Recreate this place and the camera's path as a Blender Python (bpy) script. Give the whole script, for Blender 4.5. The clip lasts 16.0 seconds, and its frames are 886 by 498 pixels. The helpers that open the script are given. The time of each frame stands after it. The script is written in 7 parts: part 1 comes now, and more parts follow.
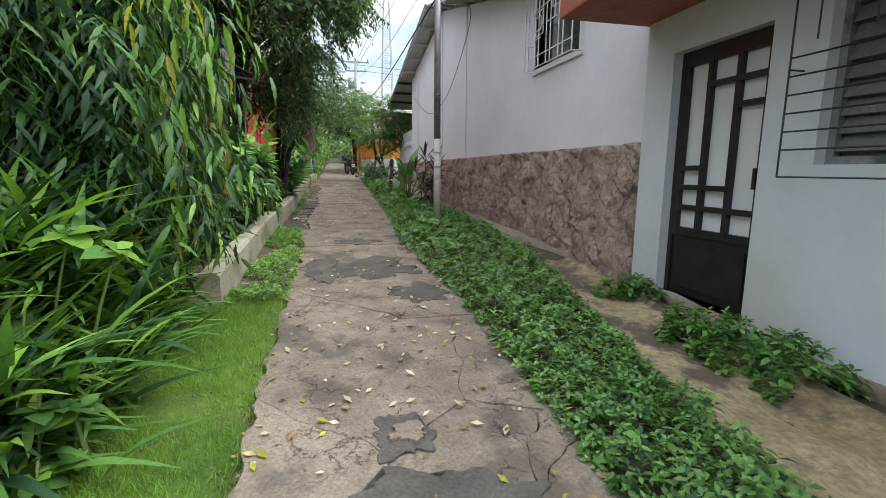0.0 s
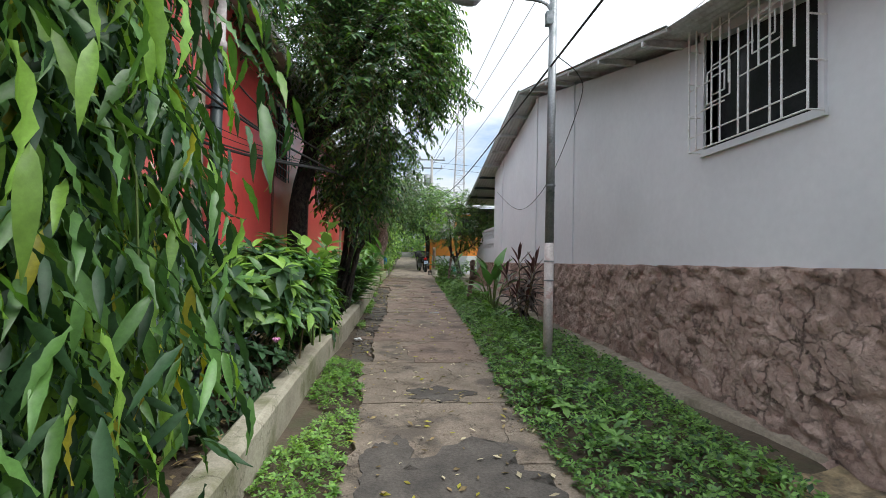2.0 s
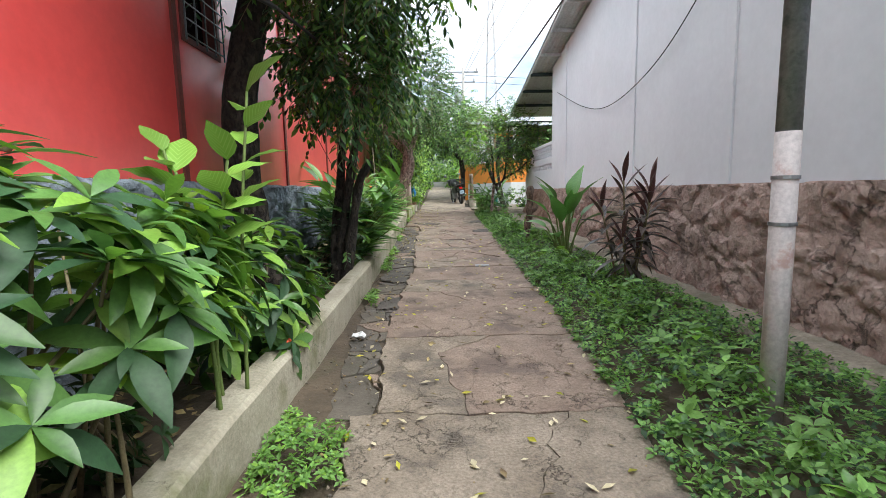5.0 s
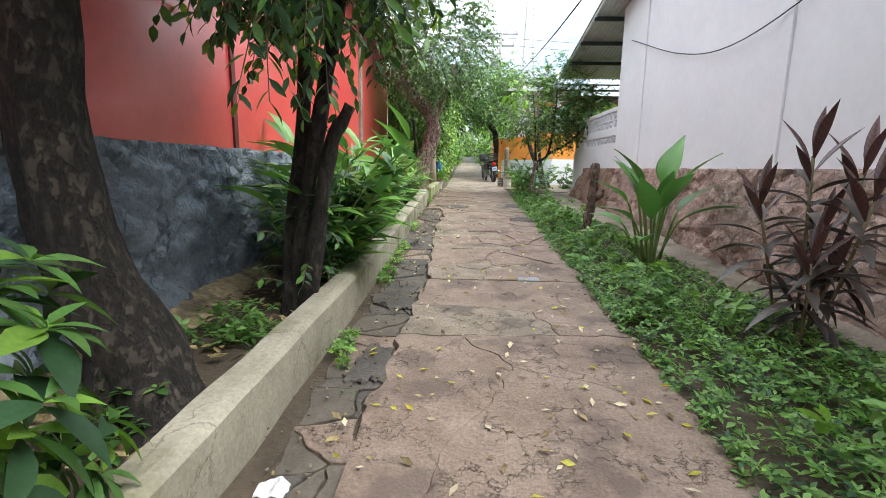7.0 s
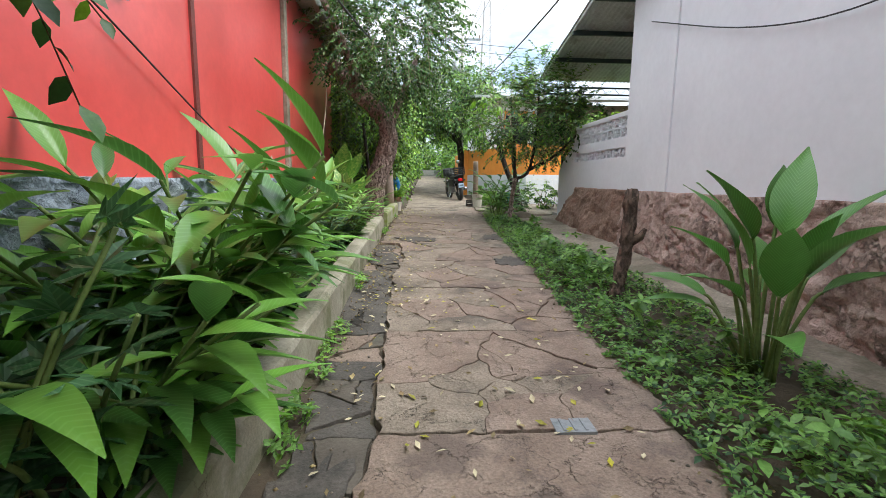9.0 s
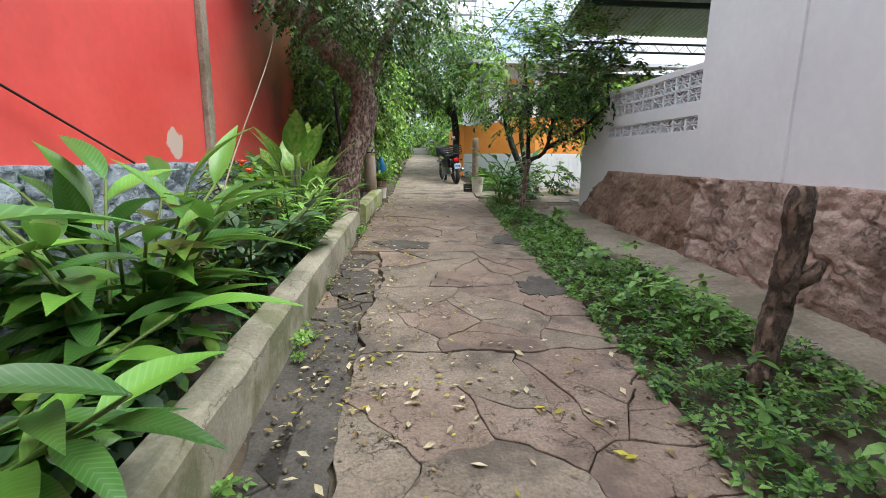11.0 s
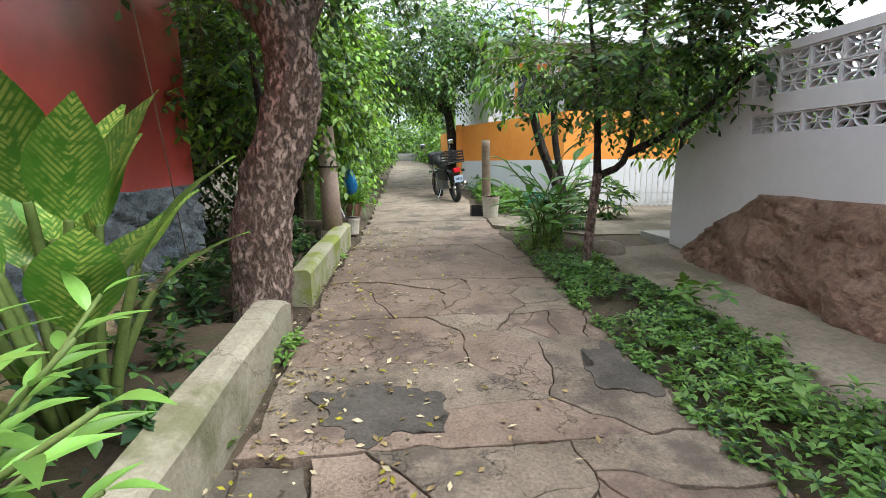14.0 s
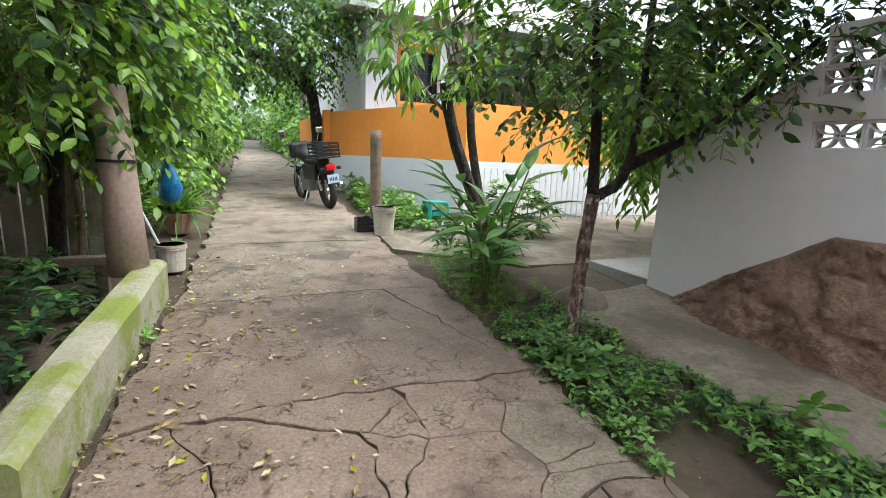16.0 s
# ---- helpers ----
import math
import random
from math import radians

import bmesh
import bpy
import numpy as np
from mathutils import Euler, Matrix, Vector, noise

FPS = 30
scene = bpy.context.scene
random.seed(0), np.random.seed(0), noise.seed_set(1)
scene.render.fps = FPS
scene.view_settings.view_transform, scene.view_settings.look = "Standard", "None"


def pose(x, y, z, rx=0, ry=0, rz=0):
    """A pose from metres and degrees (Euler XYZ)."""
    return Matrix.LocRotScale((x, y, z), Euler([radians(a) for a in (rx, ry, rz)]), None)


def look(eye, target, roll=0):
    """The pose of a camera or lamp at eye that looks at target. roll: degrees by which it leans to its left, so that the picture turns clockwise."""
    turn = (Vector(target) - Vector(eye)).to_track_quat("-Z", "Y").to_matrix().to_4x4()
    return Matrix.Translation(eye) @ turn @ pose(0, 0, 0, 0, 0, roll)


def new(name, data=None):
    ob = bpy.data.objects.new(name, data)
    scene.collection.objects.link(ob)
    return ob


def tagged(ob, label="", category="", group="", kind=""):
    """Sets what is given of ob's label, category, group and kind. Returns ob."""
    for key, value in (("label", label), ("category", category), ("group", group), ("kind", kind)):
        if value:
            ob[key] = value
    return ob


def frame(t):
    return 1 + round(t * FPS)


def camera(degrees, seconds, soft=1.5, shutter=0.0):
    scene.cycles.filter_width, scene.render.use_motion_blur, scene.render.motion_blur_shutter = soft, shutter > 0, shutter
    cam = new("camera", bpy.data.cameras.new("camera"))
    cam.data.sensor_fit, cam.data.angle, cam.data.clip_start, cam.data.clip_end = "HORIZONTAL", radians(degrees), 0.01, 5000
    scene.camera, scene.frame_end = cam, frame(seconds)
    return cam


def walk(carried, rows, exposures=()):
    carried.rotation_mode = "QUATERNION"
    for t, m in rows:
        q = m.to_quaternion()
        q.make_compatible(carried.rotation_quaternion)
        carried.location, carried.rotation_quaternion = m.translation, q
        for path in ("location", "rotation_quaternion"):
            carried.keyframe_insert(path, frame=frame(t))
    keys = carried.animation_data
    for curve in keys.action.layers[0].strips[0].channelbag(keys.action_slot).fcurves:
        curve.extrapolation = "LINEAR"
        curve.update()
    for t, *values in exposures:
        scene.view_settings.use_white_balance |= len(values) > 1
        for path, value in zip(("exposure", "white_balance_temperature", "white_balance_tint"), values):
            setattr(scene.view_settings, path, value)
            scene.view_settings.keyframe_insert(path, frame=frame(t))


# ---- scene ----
cam = camera(87.0, 16.0, soft=0.75)
METRES, EYE, TILT, LEAN, TURN = 19.0, 1.39, 0.0, 0.0, -13.4
ROWS = [
    (0.0, 0.0, 0.0, 0.0, 0.06, -9.57, -0.34),
    (0.5, -0.0109, 0.0285, 0.0051, 3.41, -7.13, -0.8),
    (1.0, -0.0171, 0.0602, 0.0081, 6.17, -4.18, -1.55),
    (1.5, -0.0283, 0.0893, 0.0109, 7.42, -1.26, -1.58),
    (2.0, -0.0321, 0.1198, 0.0143, 8.29, 1.58, -1.29),
    (2.5, -0.0355, 0.1507, 0.0159, 9.67, 3.45, -0.59),
    (3.0, -0.0421, 0.1801, 0.0188, 11.43, 3.6, 0.19),
    (3.5, -0.0479, 0.2102, 0.0193, 12.33, 1.71, 0.9),
    (4.0, -0.0587, 0.2377, 0.0166, 12.09, -1.68, 1.49),
    (6.5, -0.0939, 0.3948, 0.0137, 14.43, -10.02, -0.66),
    (7.0, -0.1016, 0.4252, 0.0136, 15.81, -9.94, -0.86),
    (7.5, -0.1098, 0.4566, 0.0152, 15.74, -10.1, -0.53),
    (8.0, -0.1219, 0.4858, 0.0189, 13.91, -9.24, -0.65),
    (8.5, -0.1306, 0.5212, 0.0206, 11.83, -8.16, -0.9),
    (11.0, -0.1628, 0.6673, 0.0248, 9.78, -11.1, -0.68),
    (11.5, -0.1719, 0.6976, 0.024, 12.16, -10.12, -0.62),
    (12.0, -0.1803, 0.7287, 0.0276, 13.37, -9.41, 0.11),
    (12.5, -0.1841, 0.7604, 0.0299, 13.14, -9.56, 0.64),
    (13.0, -0.1939, 0.7901, 0.032, 11.27, -9.61, 0.62),
    (13.5, -0.1986, 0.8225, 0.0325, 10.19, -9.81, 0.44),
    (14.0, -0.2071, 0.8521, 0.0316, 7.94, -10.63, 0.55),
    (14.5, -0.2143, 0.8815, 0.0346, 4.44, -11.49, 0.44),
    (15.0, -0.2205, 0.913, 0.0365, 0.61, -10.92, -0.37),
    (15.5, -0.2318, 0.9395, 0.0393, -4.61, -10.44, -0.92),
    (16.0, -0.239, 0.9646, 0.0351, -9.61, -11.21, -2.35),
]
EXPOSURES = [(t, s, 6250, 7) for t, s in ((0.0, 1.07), (0.6, 1.22), (1.0, 1.28), (2.0, 0.88), (2.5, 0.73), (3.5, 0.8), (4.2, 1.25), (6.3, 1.68), (7.5, 1.85), (8.5, 1.53), (11.0, 1.38), (13.0, 1.4), (14.5, 1.65), (16.0, 1.7))]
walk(cam, [(t, pose(0, 0, EYE, TILT, LEAN, TURN) @ pose(METRES * x, METRES * y, METRES * z, 90 + pitch, roll, yaw)) for t, x, y, z, yaw, pitch, roll in ROWS],
     EXPOSURES)

# ---- light ----
world = bpy.data.worlds.new("sky")
scene.world = world
world.use_nodes = True
wn, wl = world.node_tree.nodes, world.node_tree.links
wn.clear()
sky = wn.new("ShaderNodeTexSky")
sky.sky_type, sky.sun_disc = "NISHITA", False
sky.sun_elevation, sky.sun_rotation = radians(57), radians(125)
sky.dust_density, sky.air_density = 1.5, 1.0
wtc, wmap, wnoise, wramp, wmix, wbg, wout = (wn.new("ShaderNode" + k) for k in ("TexCoord", "Mapping", "TexNoise", "ValToRGB", "Mix", "Background", "OutputWorld"))
wmap.inputs["Scale"].default_value = (1.0, 1.0, 2.6)
wmap.inputs["Location"].default_value = (0.35, 0.2, 0.1)
wnoise.inputs["Scale"].default_value, wnoise.inputs["Detail"].default_value, wnoise.inputs["Roughness"].default_value = 2.2, 7, 0.55
wramp.color_ramp.elements[0].position, wramp.color_ramp.elements[1].position = 0.34, 0.5
wmix.data_type = "RGBA"
wbg.inputs["Strength"].default_value = 0.11
wl.new(wtc.outputs["Generated"], wmap.inputs["Vector"])
wl.new(wmap.outputs["Vector"], wnoise.inputs["Vector"])
wl.new(wnoise.outputs["Fac"], wramp.inputs["Fac"])
wl.new(wramp.outputs["Color"], wmix.inputs["Factor"])
wl.new(sky.outputs["Color"], wmix.inputs["A"])
# an overcast sky is brighter overhead than near the horizon
wsep, wgrad, wcloud = (wn.new("ShaderNode" + k) for k in ("SeparateXYZ", "MapRange", "Mix"))
wl.new(wtc.outputs["Generated"], wsep.inputs[0])
wl.new(wsep.outputs["Z"], wgrad.inputs["Value"])
wgrad.inputs["From Min"].default_value, wgrad.inputs["From Max"].default_value = 0.0, 1.0
wgrad.inputs["To Min"].default_value, wgrad.inputs["To Max"].default_value = 0.4, 1.45
wcloud.data_type, wcloud.blend_type = "RGBA", "MULTIPLY"
wcloud.inputs["Factor"].default_value = 1.0
wcloud.inputs["A"].default_value = (8.0, 8.3, 8.8, 1)
wl.new(wgrad.outputs["Result"], wcloud.inputs["B"])
wl.new(wcloud.outputs["Result"], wmix.inputs["B"])
wl.new(wmix.outputs["Result"], wbg.inputs["Color"])
wl.new(wbg.outputs["Background"], wout.inputs["Surface"])
sun = new("sun", bpy.data.lights.new("sun", "SUN"))
sun.data.energy, sun.data.angle, sun.data.color = 1.9, radians(40), (1.0, 0.96, 0.9)
sun.matrix_world = look((0, 0, 0), (-0.48, 0.255, -0.839))

# ---- materials ----


def mat(name, a, b, scale=4.0, rough=0.8, bump=0.3, fine=40.0, stain=None, amount=0.35, metal=0.0, island=0.0, spot=2.0, bumpd=0.02, lo=0.35, hi=0.65, transl=0.0, pieces=0.0, spec=0.5, grain=0.17, s0=0.56, sw=0.1):
    """Two-colour surface with coarse and fine variation, stains, bump; island: variation per loose piece; pieces: per object."""
    m = bpy.data.materials.new(name)
    m.use_nodes = True
    n, l = m.node_tree.nodes, m.node_tree.links
    p, out = n["Principled BSDF"], n["Material Output"]
    tc = n.new("ShaderNodeTexCoord")
    geo = n.new("ShaderNodeNewGeometry")

    def noise_fac(sc, detail, a0, a1):
        t, r = n.new("ShaderNodeTexNoise"), n.new("ShaderNodeMapRange")
        t.inputs["Scale"].default_value, t.inputs["Detail"].default_value, t.inputs["Roughness"].default_value = sc, detail, 0.62
        r.inputs["From Min"].default_value, r.inputs["From Max"].default_value = a0, a1
        l.new(geo.outputs["Position"], t.inputs["Vector"])
        l.new(t.outputs["Fac"], r.inputs["Value"])
        return r.outputs["Result"], t.outputs["Fac"]

    def mix(fac, c0, c1, mode="MIX"):
        x = n.new("ShaderNodeMix")
        x.data_type, x.blend_type = "RGBA", mode
        for key, v in (("Factor", fac), ("A", c0), ("B", c1)):
            if isinstance(v, tuple):
                x.inputs[key].default_value = (*v, 1) if len(v) == 3 else v
            elif isinstance(v, float):
                x.inputs[key].default_value = v
            else:
                l.new(v, x.inputs[key])
        return x.outputs["Result"]

    f1, raw1 = noise_fac(scale, 6, lo, hi)
    f2, raw2 = noise_fac(fine, 4, 0.3, 0.7)
    c = mix(f1, a, b)
    g = n.new("ShaderNodeMapRange")
    l.new(f2, g.inputs["Value"])
    g.inputs["To Min"].default_value, g.inputs["To Max"].default_value = 1 - 1.25 * grain, 1 + 0.7 * grain
    c = mix(1.0, c, g.outputs["Result"], "MULTIPLY")
    if stain:
        f3, _ = noise_fac(spot, 8, s0, s0 + sw)
        k = n.new("ShaderNodeMath")
        k.operation = "MULTIPLY"
        k.inputs[1].default_value = amount
        l.new(f3, k.inputs[0])
        c = mix(k.outputs[0], c, stain)
    for src, amt in ((geo.outputs["Random Per Island"], island),):
        if amt:
            r = n.new("ShaderNodeMapRange")
            l.new(src, r.inputs["Value"])
            r.inputs["To Min"].default_value, r.inputs["To Max"].default_value = 1 - amt, 1 + amt
            c = mix(1.0, c, r.outputs["Result"], "MULTIPLY")
    if pieces:
        oi, r = n.new("ShaderNodeObjectInfo"), n.new("ShaderNodeMapRange")
        l.new(oi.outputs["Random"], r.inputs["Value"])
        r.inputs["To Min"].default_value, r.inputs["To Max"].default_value = 1 - pieces, 1 + pieces
        c = mix(1.0, c, r.outputs["Result"], "MULTIPLY")
    l.new(c, p.inputs["Base Color"])
    p.inputs["Roughness"].default_value, p.inputs["Metallic"].default_value = rough, metal
    p.inputs["Specular IOR Level"].default_value = spec
    if bump:
        bn, ad = n.new("ShaderNodeBump"), n.new("ShaderNodeMath")
        ad.operation = "ADD"
        l.new(raw1, ad.inputs[0])
        l.new(raw2, ad.inputs[1])
        l.new(ad.outputs[0], bn.inputs["Height"])
        bn.inputs["Strength"].default_value, bn.inputs["Distance"].default_value = bump, bumpd
        l.new(bn.outputs["Normal"], p.inputs["Normal"])
    if transl:
        t, ms = n.new("ShaderNodeBsdfTranslucent"), n.new("ShaderNodeMixShader")
        l.new(mix(1.0, c, (1.3, 1.35, 0.5), "MULTIPLY"), t.inputs["Color"])
        ms.inputs[0].default_value = transl
        l.new(p.outputs["BSDF"], ms.inputs[1])
        l.new(t.outputs["BSDF"], ms.inputs[2])
        l.new(ms.outputs[0], out.inputs["Surface"])
    return m


M = {}
M["soil"] = mat("soil", (0.055, 0.04, 0.027), (0.10, 0.075, 0.05), 2.5, 0.95, 0.6, 30, (0.06, 0.07, 0.03), 0.6)
M["slab"] = mat("slab", (0.17, 0.134, 0.1), (0.28, 0.228, 0.177), 3.0, 0.9, 0.8, 60, (0.085, 0.07, 0.056), 0.8, spot=1.9, bumpd=0.012, pieces=0.06, grain=0.3, s0=0.52)
M["slab_red"] = mat("slab_red", (0.19, 0.135, 0.103), (0.275, 0.207, 0.163), 3.0, 0.88, 0.8, 60, (0.105, 0.076, 0.062), 0.8, spot=1.8, bumpd=0.01, pieces=0.06, grain=0.28, s0=0.52)
M["slab_dark"] = mat("slab_dark", (0.075, 0.063, 0.05), (0.14, 0.118, 0.093), 2.6, 0.9, 0.5, 50, (0.09, 0.10, 0.06), 0.6, spot=2.3, bumpd=0.012, pieces=0.14)
M["patch"] = mat("patch", (0.06, 0.053, 0.046), (0.115, 0.10, 0.085), 3.5, 0.9, 0.7, 50, (0.07, 0.062, 0.052), 0.6, spot=4.0, bumpd=0.012, grain=0.28)
M["kerb"] = mat("kerb", (0.27, 0.245, 0.185), (0.39, 0.36, 0.28), 2.6, 0.85, 0.5, 45, (0.13, 0.135, 0.06), 0.8, spot=1.7, bumpd=0.01, s0=0.53)
M["kerb_moss"] = mat("kerb_moss", (0.34, 0.33, 0.22), (0.45, 0.43, 0.33), 1.6, 0.9, 0.4, 45, (0.22, 0.27, 0.04), 0.9, spot=2.2, bumpd=0.015, s0=0.47)
M["white_paint"] = mat("white_paint", (0.61, 0.62, 0.655), (0.69, 0.70, 0.73), 0.6, 0.75, 0.06, 12, (0.56, 0.56, 0.57), 0.25, spot=0.7, bumpd=0.003, grain=0.03)
M["blue_paint"] = mat("blue_paint", (0.50, 0.535, 0.565), (0.56, 0.59, 0.62), 0.8, 0.7, 0.06, 12, (0.45, 0.44, 0.38), 0.35, spot=0.9, bumpd=0.003, grain=0.03)
M["stone_paint"] = mat("stone_paint", (0.335, 0.232, 0.195), (0.50, 0.375, 0.325), 3.4, 0.9, 0.9, 26, (0.18, 0.122, 0.098), 0.7, spot=1.8, bumpd=0.03, s0=0.53)
M["earth_paint"] = mat("earth_paint", (0.17, 0.105, 0.075), (0.27, 0.18, 0.135), 2.4, 0.95, 0.9, 24, (0.32, 0.23, 0.19), 0.6, spot=1.3, bumpd=0.03, grain=0.3)
M["red_paint"] = mat("red_paint", (0.61, 0.06, 0.056), (0.70, 0.09, 0.085), 0.7, 0.26, 0.12, 14, (0.40, 0.04, 0.035), 0.35, spot=0.55, bumpd=0.004, grain=0.05)
M["red_paint"].node_tree.nodes["Principled BSDF"].inputs["Coat Weight"].default_value = 0.7
M["red_paint"].node_tree.nodes["Principled BSDF"].inputs["Coat Roughness"].default_value = 0.3
M["red_worn"] = mat("red_worn", (0.50, 0.085, 0.075), (0.62, 0.15, 0.13), 1.2, 0.6, 0.2, 20, (0.60, 0.54, 0.44), 0.95, spot=2.3, bumpd=0.008, s0=0.6, sw=0.02)
M["blue_plinth"] = mat("blue_plinth", (0.155, 0.19, 0.235), (0.28, 0.325, 0.37), 2.6, 0.8, 1.0, 22, (0.40, 0.43, 0.455), 0.6, spot=1.0, bumpd=0.03)
M["dark_red"] = mat("dark_red", (0.10, 0.025, 0.02), (0.16, 0.035, 0.028), 3, 0.6, 0.2)
M["roof_sheet"] = mat("roof_sheet", (0.5, 0.52, 0.525), (0.62, 0.635, 0.64), 1.5, 0.5, 0.15, 20, (0.22, 0.19, 0.165), 0.5, metal=0.15)
M["roof_slab"] = mat("roof_slab", (0.30, 0.085, 0.05), (0.38, 0.12, 0.075), 2, 0.8, 0.3, 20, (0.12, 0.05, 0.04), 0.5)
M["black_iron"] = mat("black_iron", (0.012, 0.012, 0.013), (0.022, 0.022, 0.024), 6, 0.4, 0.1, 60, spec=0.4)
M["dark_green_iron"] = mat("dark_green_iron", (0.014, 0.03, 0.033), (0.022, 0.042, 0.045), 6, 0.5, 0.1)
M["white_iron"] = mat("white_iron", (0.70, 0.70, 0.70), (0.76, 0.76, 0.76), 8, 0.5, 0.1, 60, (0.35, 0.22, 0.14), 0.4, spot=9.0)
M["frosted"] = mat("frosted", (0.62, 0.645, 0.655), (0.66, 0.685, 0.695), 0.8, 0.3, 0.0, 30, grain=0.02)
M["dark_room"] = mat("dark_room", (0.02, 0.02, 0.022), (0.03, 0.03, 0.032), 2, 0.9, 0.0)
M["curtain"] = mat("curtain", (0.15, 0.17, 0.16), (0.22, 0.24, 0.22), 3, 0.9, 0.3)
M["terracotta"] = mat("terracotta", (0.30, 0.16, 0.11), (0.37, 0.22, 0.16), 4, 0.75, 0.2)
M["gutter"] = mat("gutter", (0.25, 0.185, 0.10), (0.45, 0.355, 0.22), 1.6, 0.92, 0.6, 25, (0.075, 0.06, 0.042), 0.85, spot=2.4, bumpd=0.03, grain=0.3, s0=0.49)
M["ledge"] = mat("ledge", (0.2, 0.165, 0.125), (0.3, 0.255, 0.2), 1.8, 0.92, 0.5, 30, (0.11, 0.095, 0.06), 0.7, spot=1.6, grain=0.22, s0=0.5)
M["pole"] = mat("pole", (0.22, 0.235, 0.25), (0.30, 0.31, 0.32), 3, 0.5, 0.1, 40, (0.10, 0.13, 0.13), 0.9, spot=4.0, metal=0.6)
M["pole_white"] = mat("pole_white", (0.46, 0.42, 0.41), (0.54, 0.48, 0.46), 3, 0.6, 0.2, 40, (0.36, 0.22, 0.19), 0.8, spot=6.0)
M["cable"] = mat("cable", (0.012, 0.012, 0.013), (0.02, 0.02, 0.02), 9, 0.6, 0.0)


def barkmat(name, a, b, fissure, scale, depth):
    """Bark: flaking upright streaks parted by dark hollows."""
    m = mat(name, a, b, 5.0, 0.95, 0.0, 30, grain=0.3)
    n, l = m.node_tree.nodes, m.node_tree.links
    p = n["Principled BSDF"]
    geo, mp, vo, ns, mr, mx, bp, ad = (n.new("ShaderNode" + k) for k in ("NewGeometry", "Mapping", "TexNoise", "TexNoise", "MapRange", "Mix", "Bump", "VectorMath"))
    mp.inputs["Scale"].default_value = (scale * 0.5, scale * 0.5, scale * 0.24)
    ns.inputs["Scale"].default_value, ns.inputs["Detail"].default_value = 9.0, 5
    l.new(geo.outputs["Position"], ns.inputs["Vector"])
    ad.operation = "MULTIPLY_ADD"
    ad.inputs[1].default_value = (0.03, 0.03, 0.05)
    l.new(ns.outputs["Color"], ad.inputs[0])
    l.new(geo.outputs["Position"], ad.inputs[2])
    l.new(ad.outputs[0], mp.inputs["Vector"])
    vo.inputs["Scale"].default_value, vo.inputs["Detail"].default_value, vo.inputs["Roughness"].default_value = 1.0, 6, 0.68
    l.new(mp.outputs["Vector"], vo.inputs["Vector"])
    mr.inputs["From Min"].default_value, mr.inputs["From Max"].default_value = 0.42, 0.55
    l.new(vo.outputs["Fac"], mr.inputs["Value"])
    mx.data_type = "RGBA"
    mx.inputs["A"].default_value = (*fissure, 1)
    l.new(mr.outputs["Result"], mx.inputs["Factor"])
    l.new(p.inputs["Base Color"].links[0].from_socket, mx.inputs["B"])
    l.new(mx.outputs["Result"], p.inputs["Base Color"])
    bp.inputs["Strength"].default_value, bp.inputs["Distance"].default_value = 1.0, depth
    hs = n.new("ShaderNodeMath")
    hs.operation = "MULTIPLY_ADD"
    hs.inputs[1].default_value = 0.6
    l.new(ns.outputs["Fac"], hs.inputs[0])
    l.new(mr.outputs["Result"], hs.inputs[2])
    l.new(hs.outputs[0], bp.inputs["Height"])
    l.new(bp.outputs["Normal"], p.inputs["Normal"])
    return m


M["bark_pink"] = barkmat("bark_pink", (0.30, 0.20, 0.165), (0.58, 0.44, 0.38), (0.14, 0.092, 0.074), 60.0, 0.03)
M["bark_dark"] = barkmat("bark_dark", (0.024, 0.019, 0.015), (0.068, 0.054, 0.041), (0.015, 0.012, 0.01), 48.0, 0.02)
M["bark_stump"] = barkmat("bark_stump", (0.13, 0.088, 0.065), (0.27, 0.19, 0.145), (0.055, 0.038, 0.028), 40.0, 0.012)


def wall_blotch(name, at, radius, colour, amount, lo=0.75, hi=1.75, freq=1.6):
    """A blotch of the given colour and of its own shape on a painted wall, round the point at."""
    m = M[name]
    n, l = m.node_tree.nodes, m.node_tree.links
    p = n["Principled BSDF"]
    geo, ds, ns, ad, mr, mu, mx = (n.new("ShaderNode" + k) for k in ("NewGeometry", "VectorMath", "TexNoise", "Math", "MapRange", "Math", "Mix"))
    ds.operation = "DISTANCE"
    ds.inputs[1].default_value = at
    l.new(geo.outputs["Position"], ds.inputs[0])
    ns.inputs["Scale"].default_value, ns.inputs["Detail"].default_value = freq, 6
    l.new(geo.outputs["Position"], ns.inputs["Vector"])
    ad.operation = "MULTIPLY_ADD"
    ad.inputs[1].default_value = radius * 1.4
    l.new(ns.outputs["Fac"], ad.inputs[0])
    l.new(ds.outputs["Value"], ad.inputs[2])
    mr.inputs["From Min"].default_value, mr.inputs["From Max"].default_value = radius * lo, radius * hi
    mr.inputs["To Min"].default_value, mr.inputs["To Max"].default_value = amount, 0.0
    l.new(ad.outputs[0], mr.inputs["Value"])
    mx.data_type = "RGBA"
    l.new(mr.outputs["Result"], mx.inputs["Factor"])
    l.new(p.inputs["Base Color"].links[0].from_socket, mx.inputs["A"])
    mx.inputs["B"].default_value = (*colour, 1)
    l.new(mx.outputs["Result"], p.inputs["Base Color"])


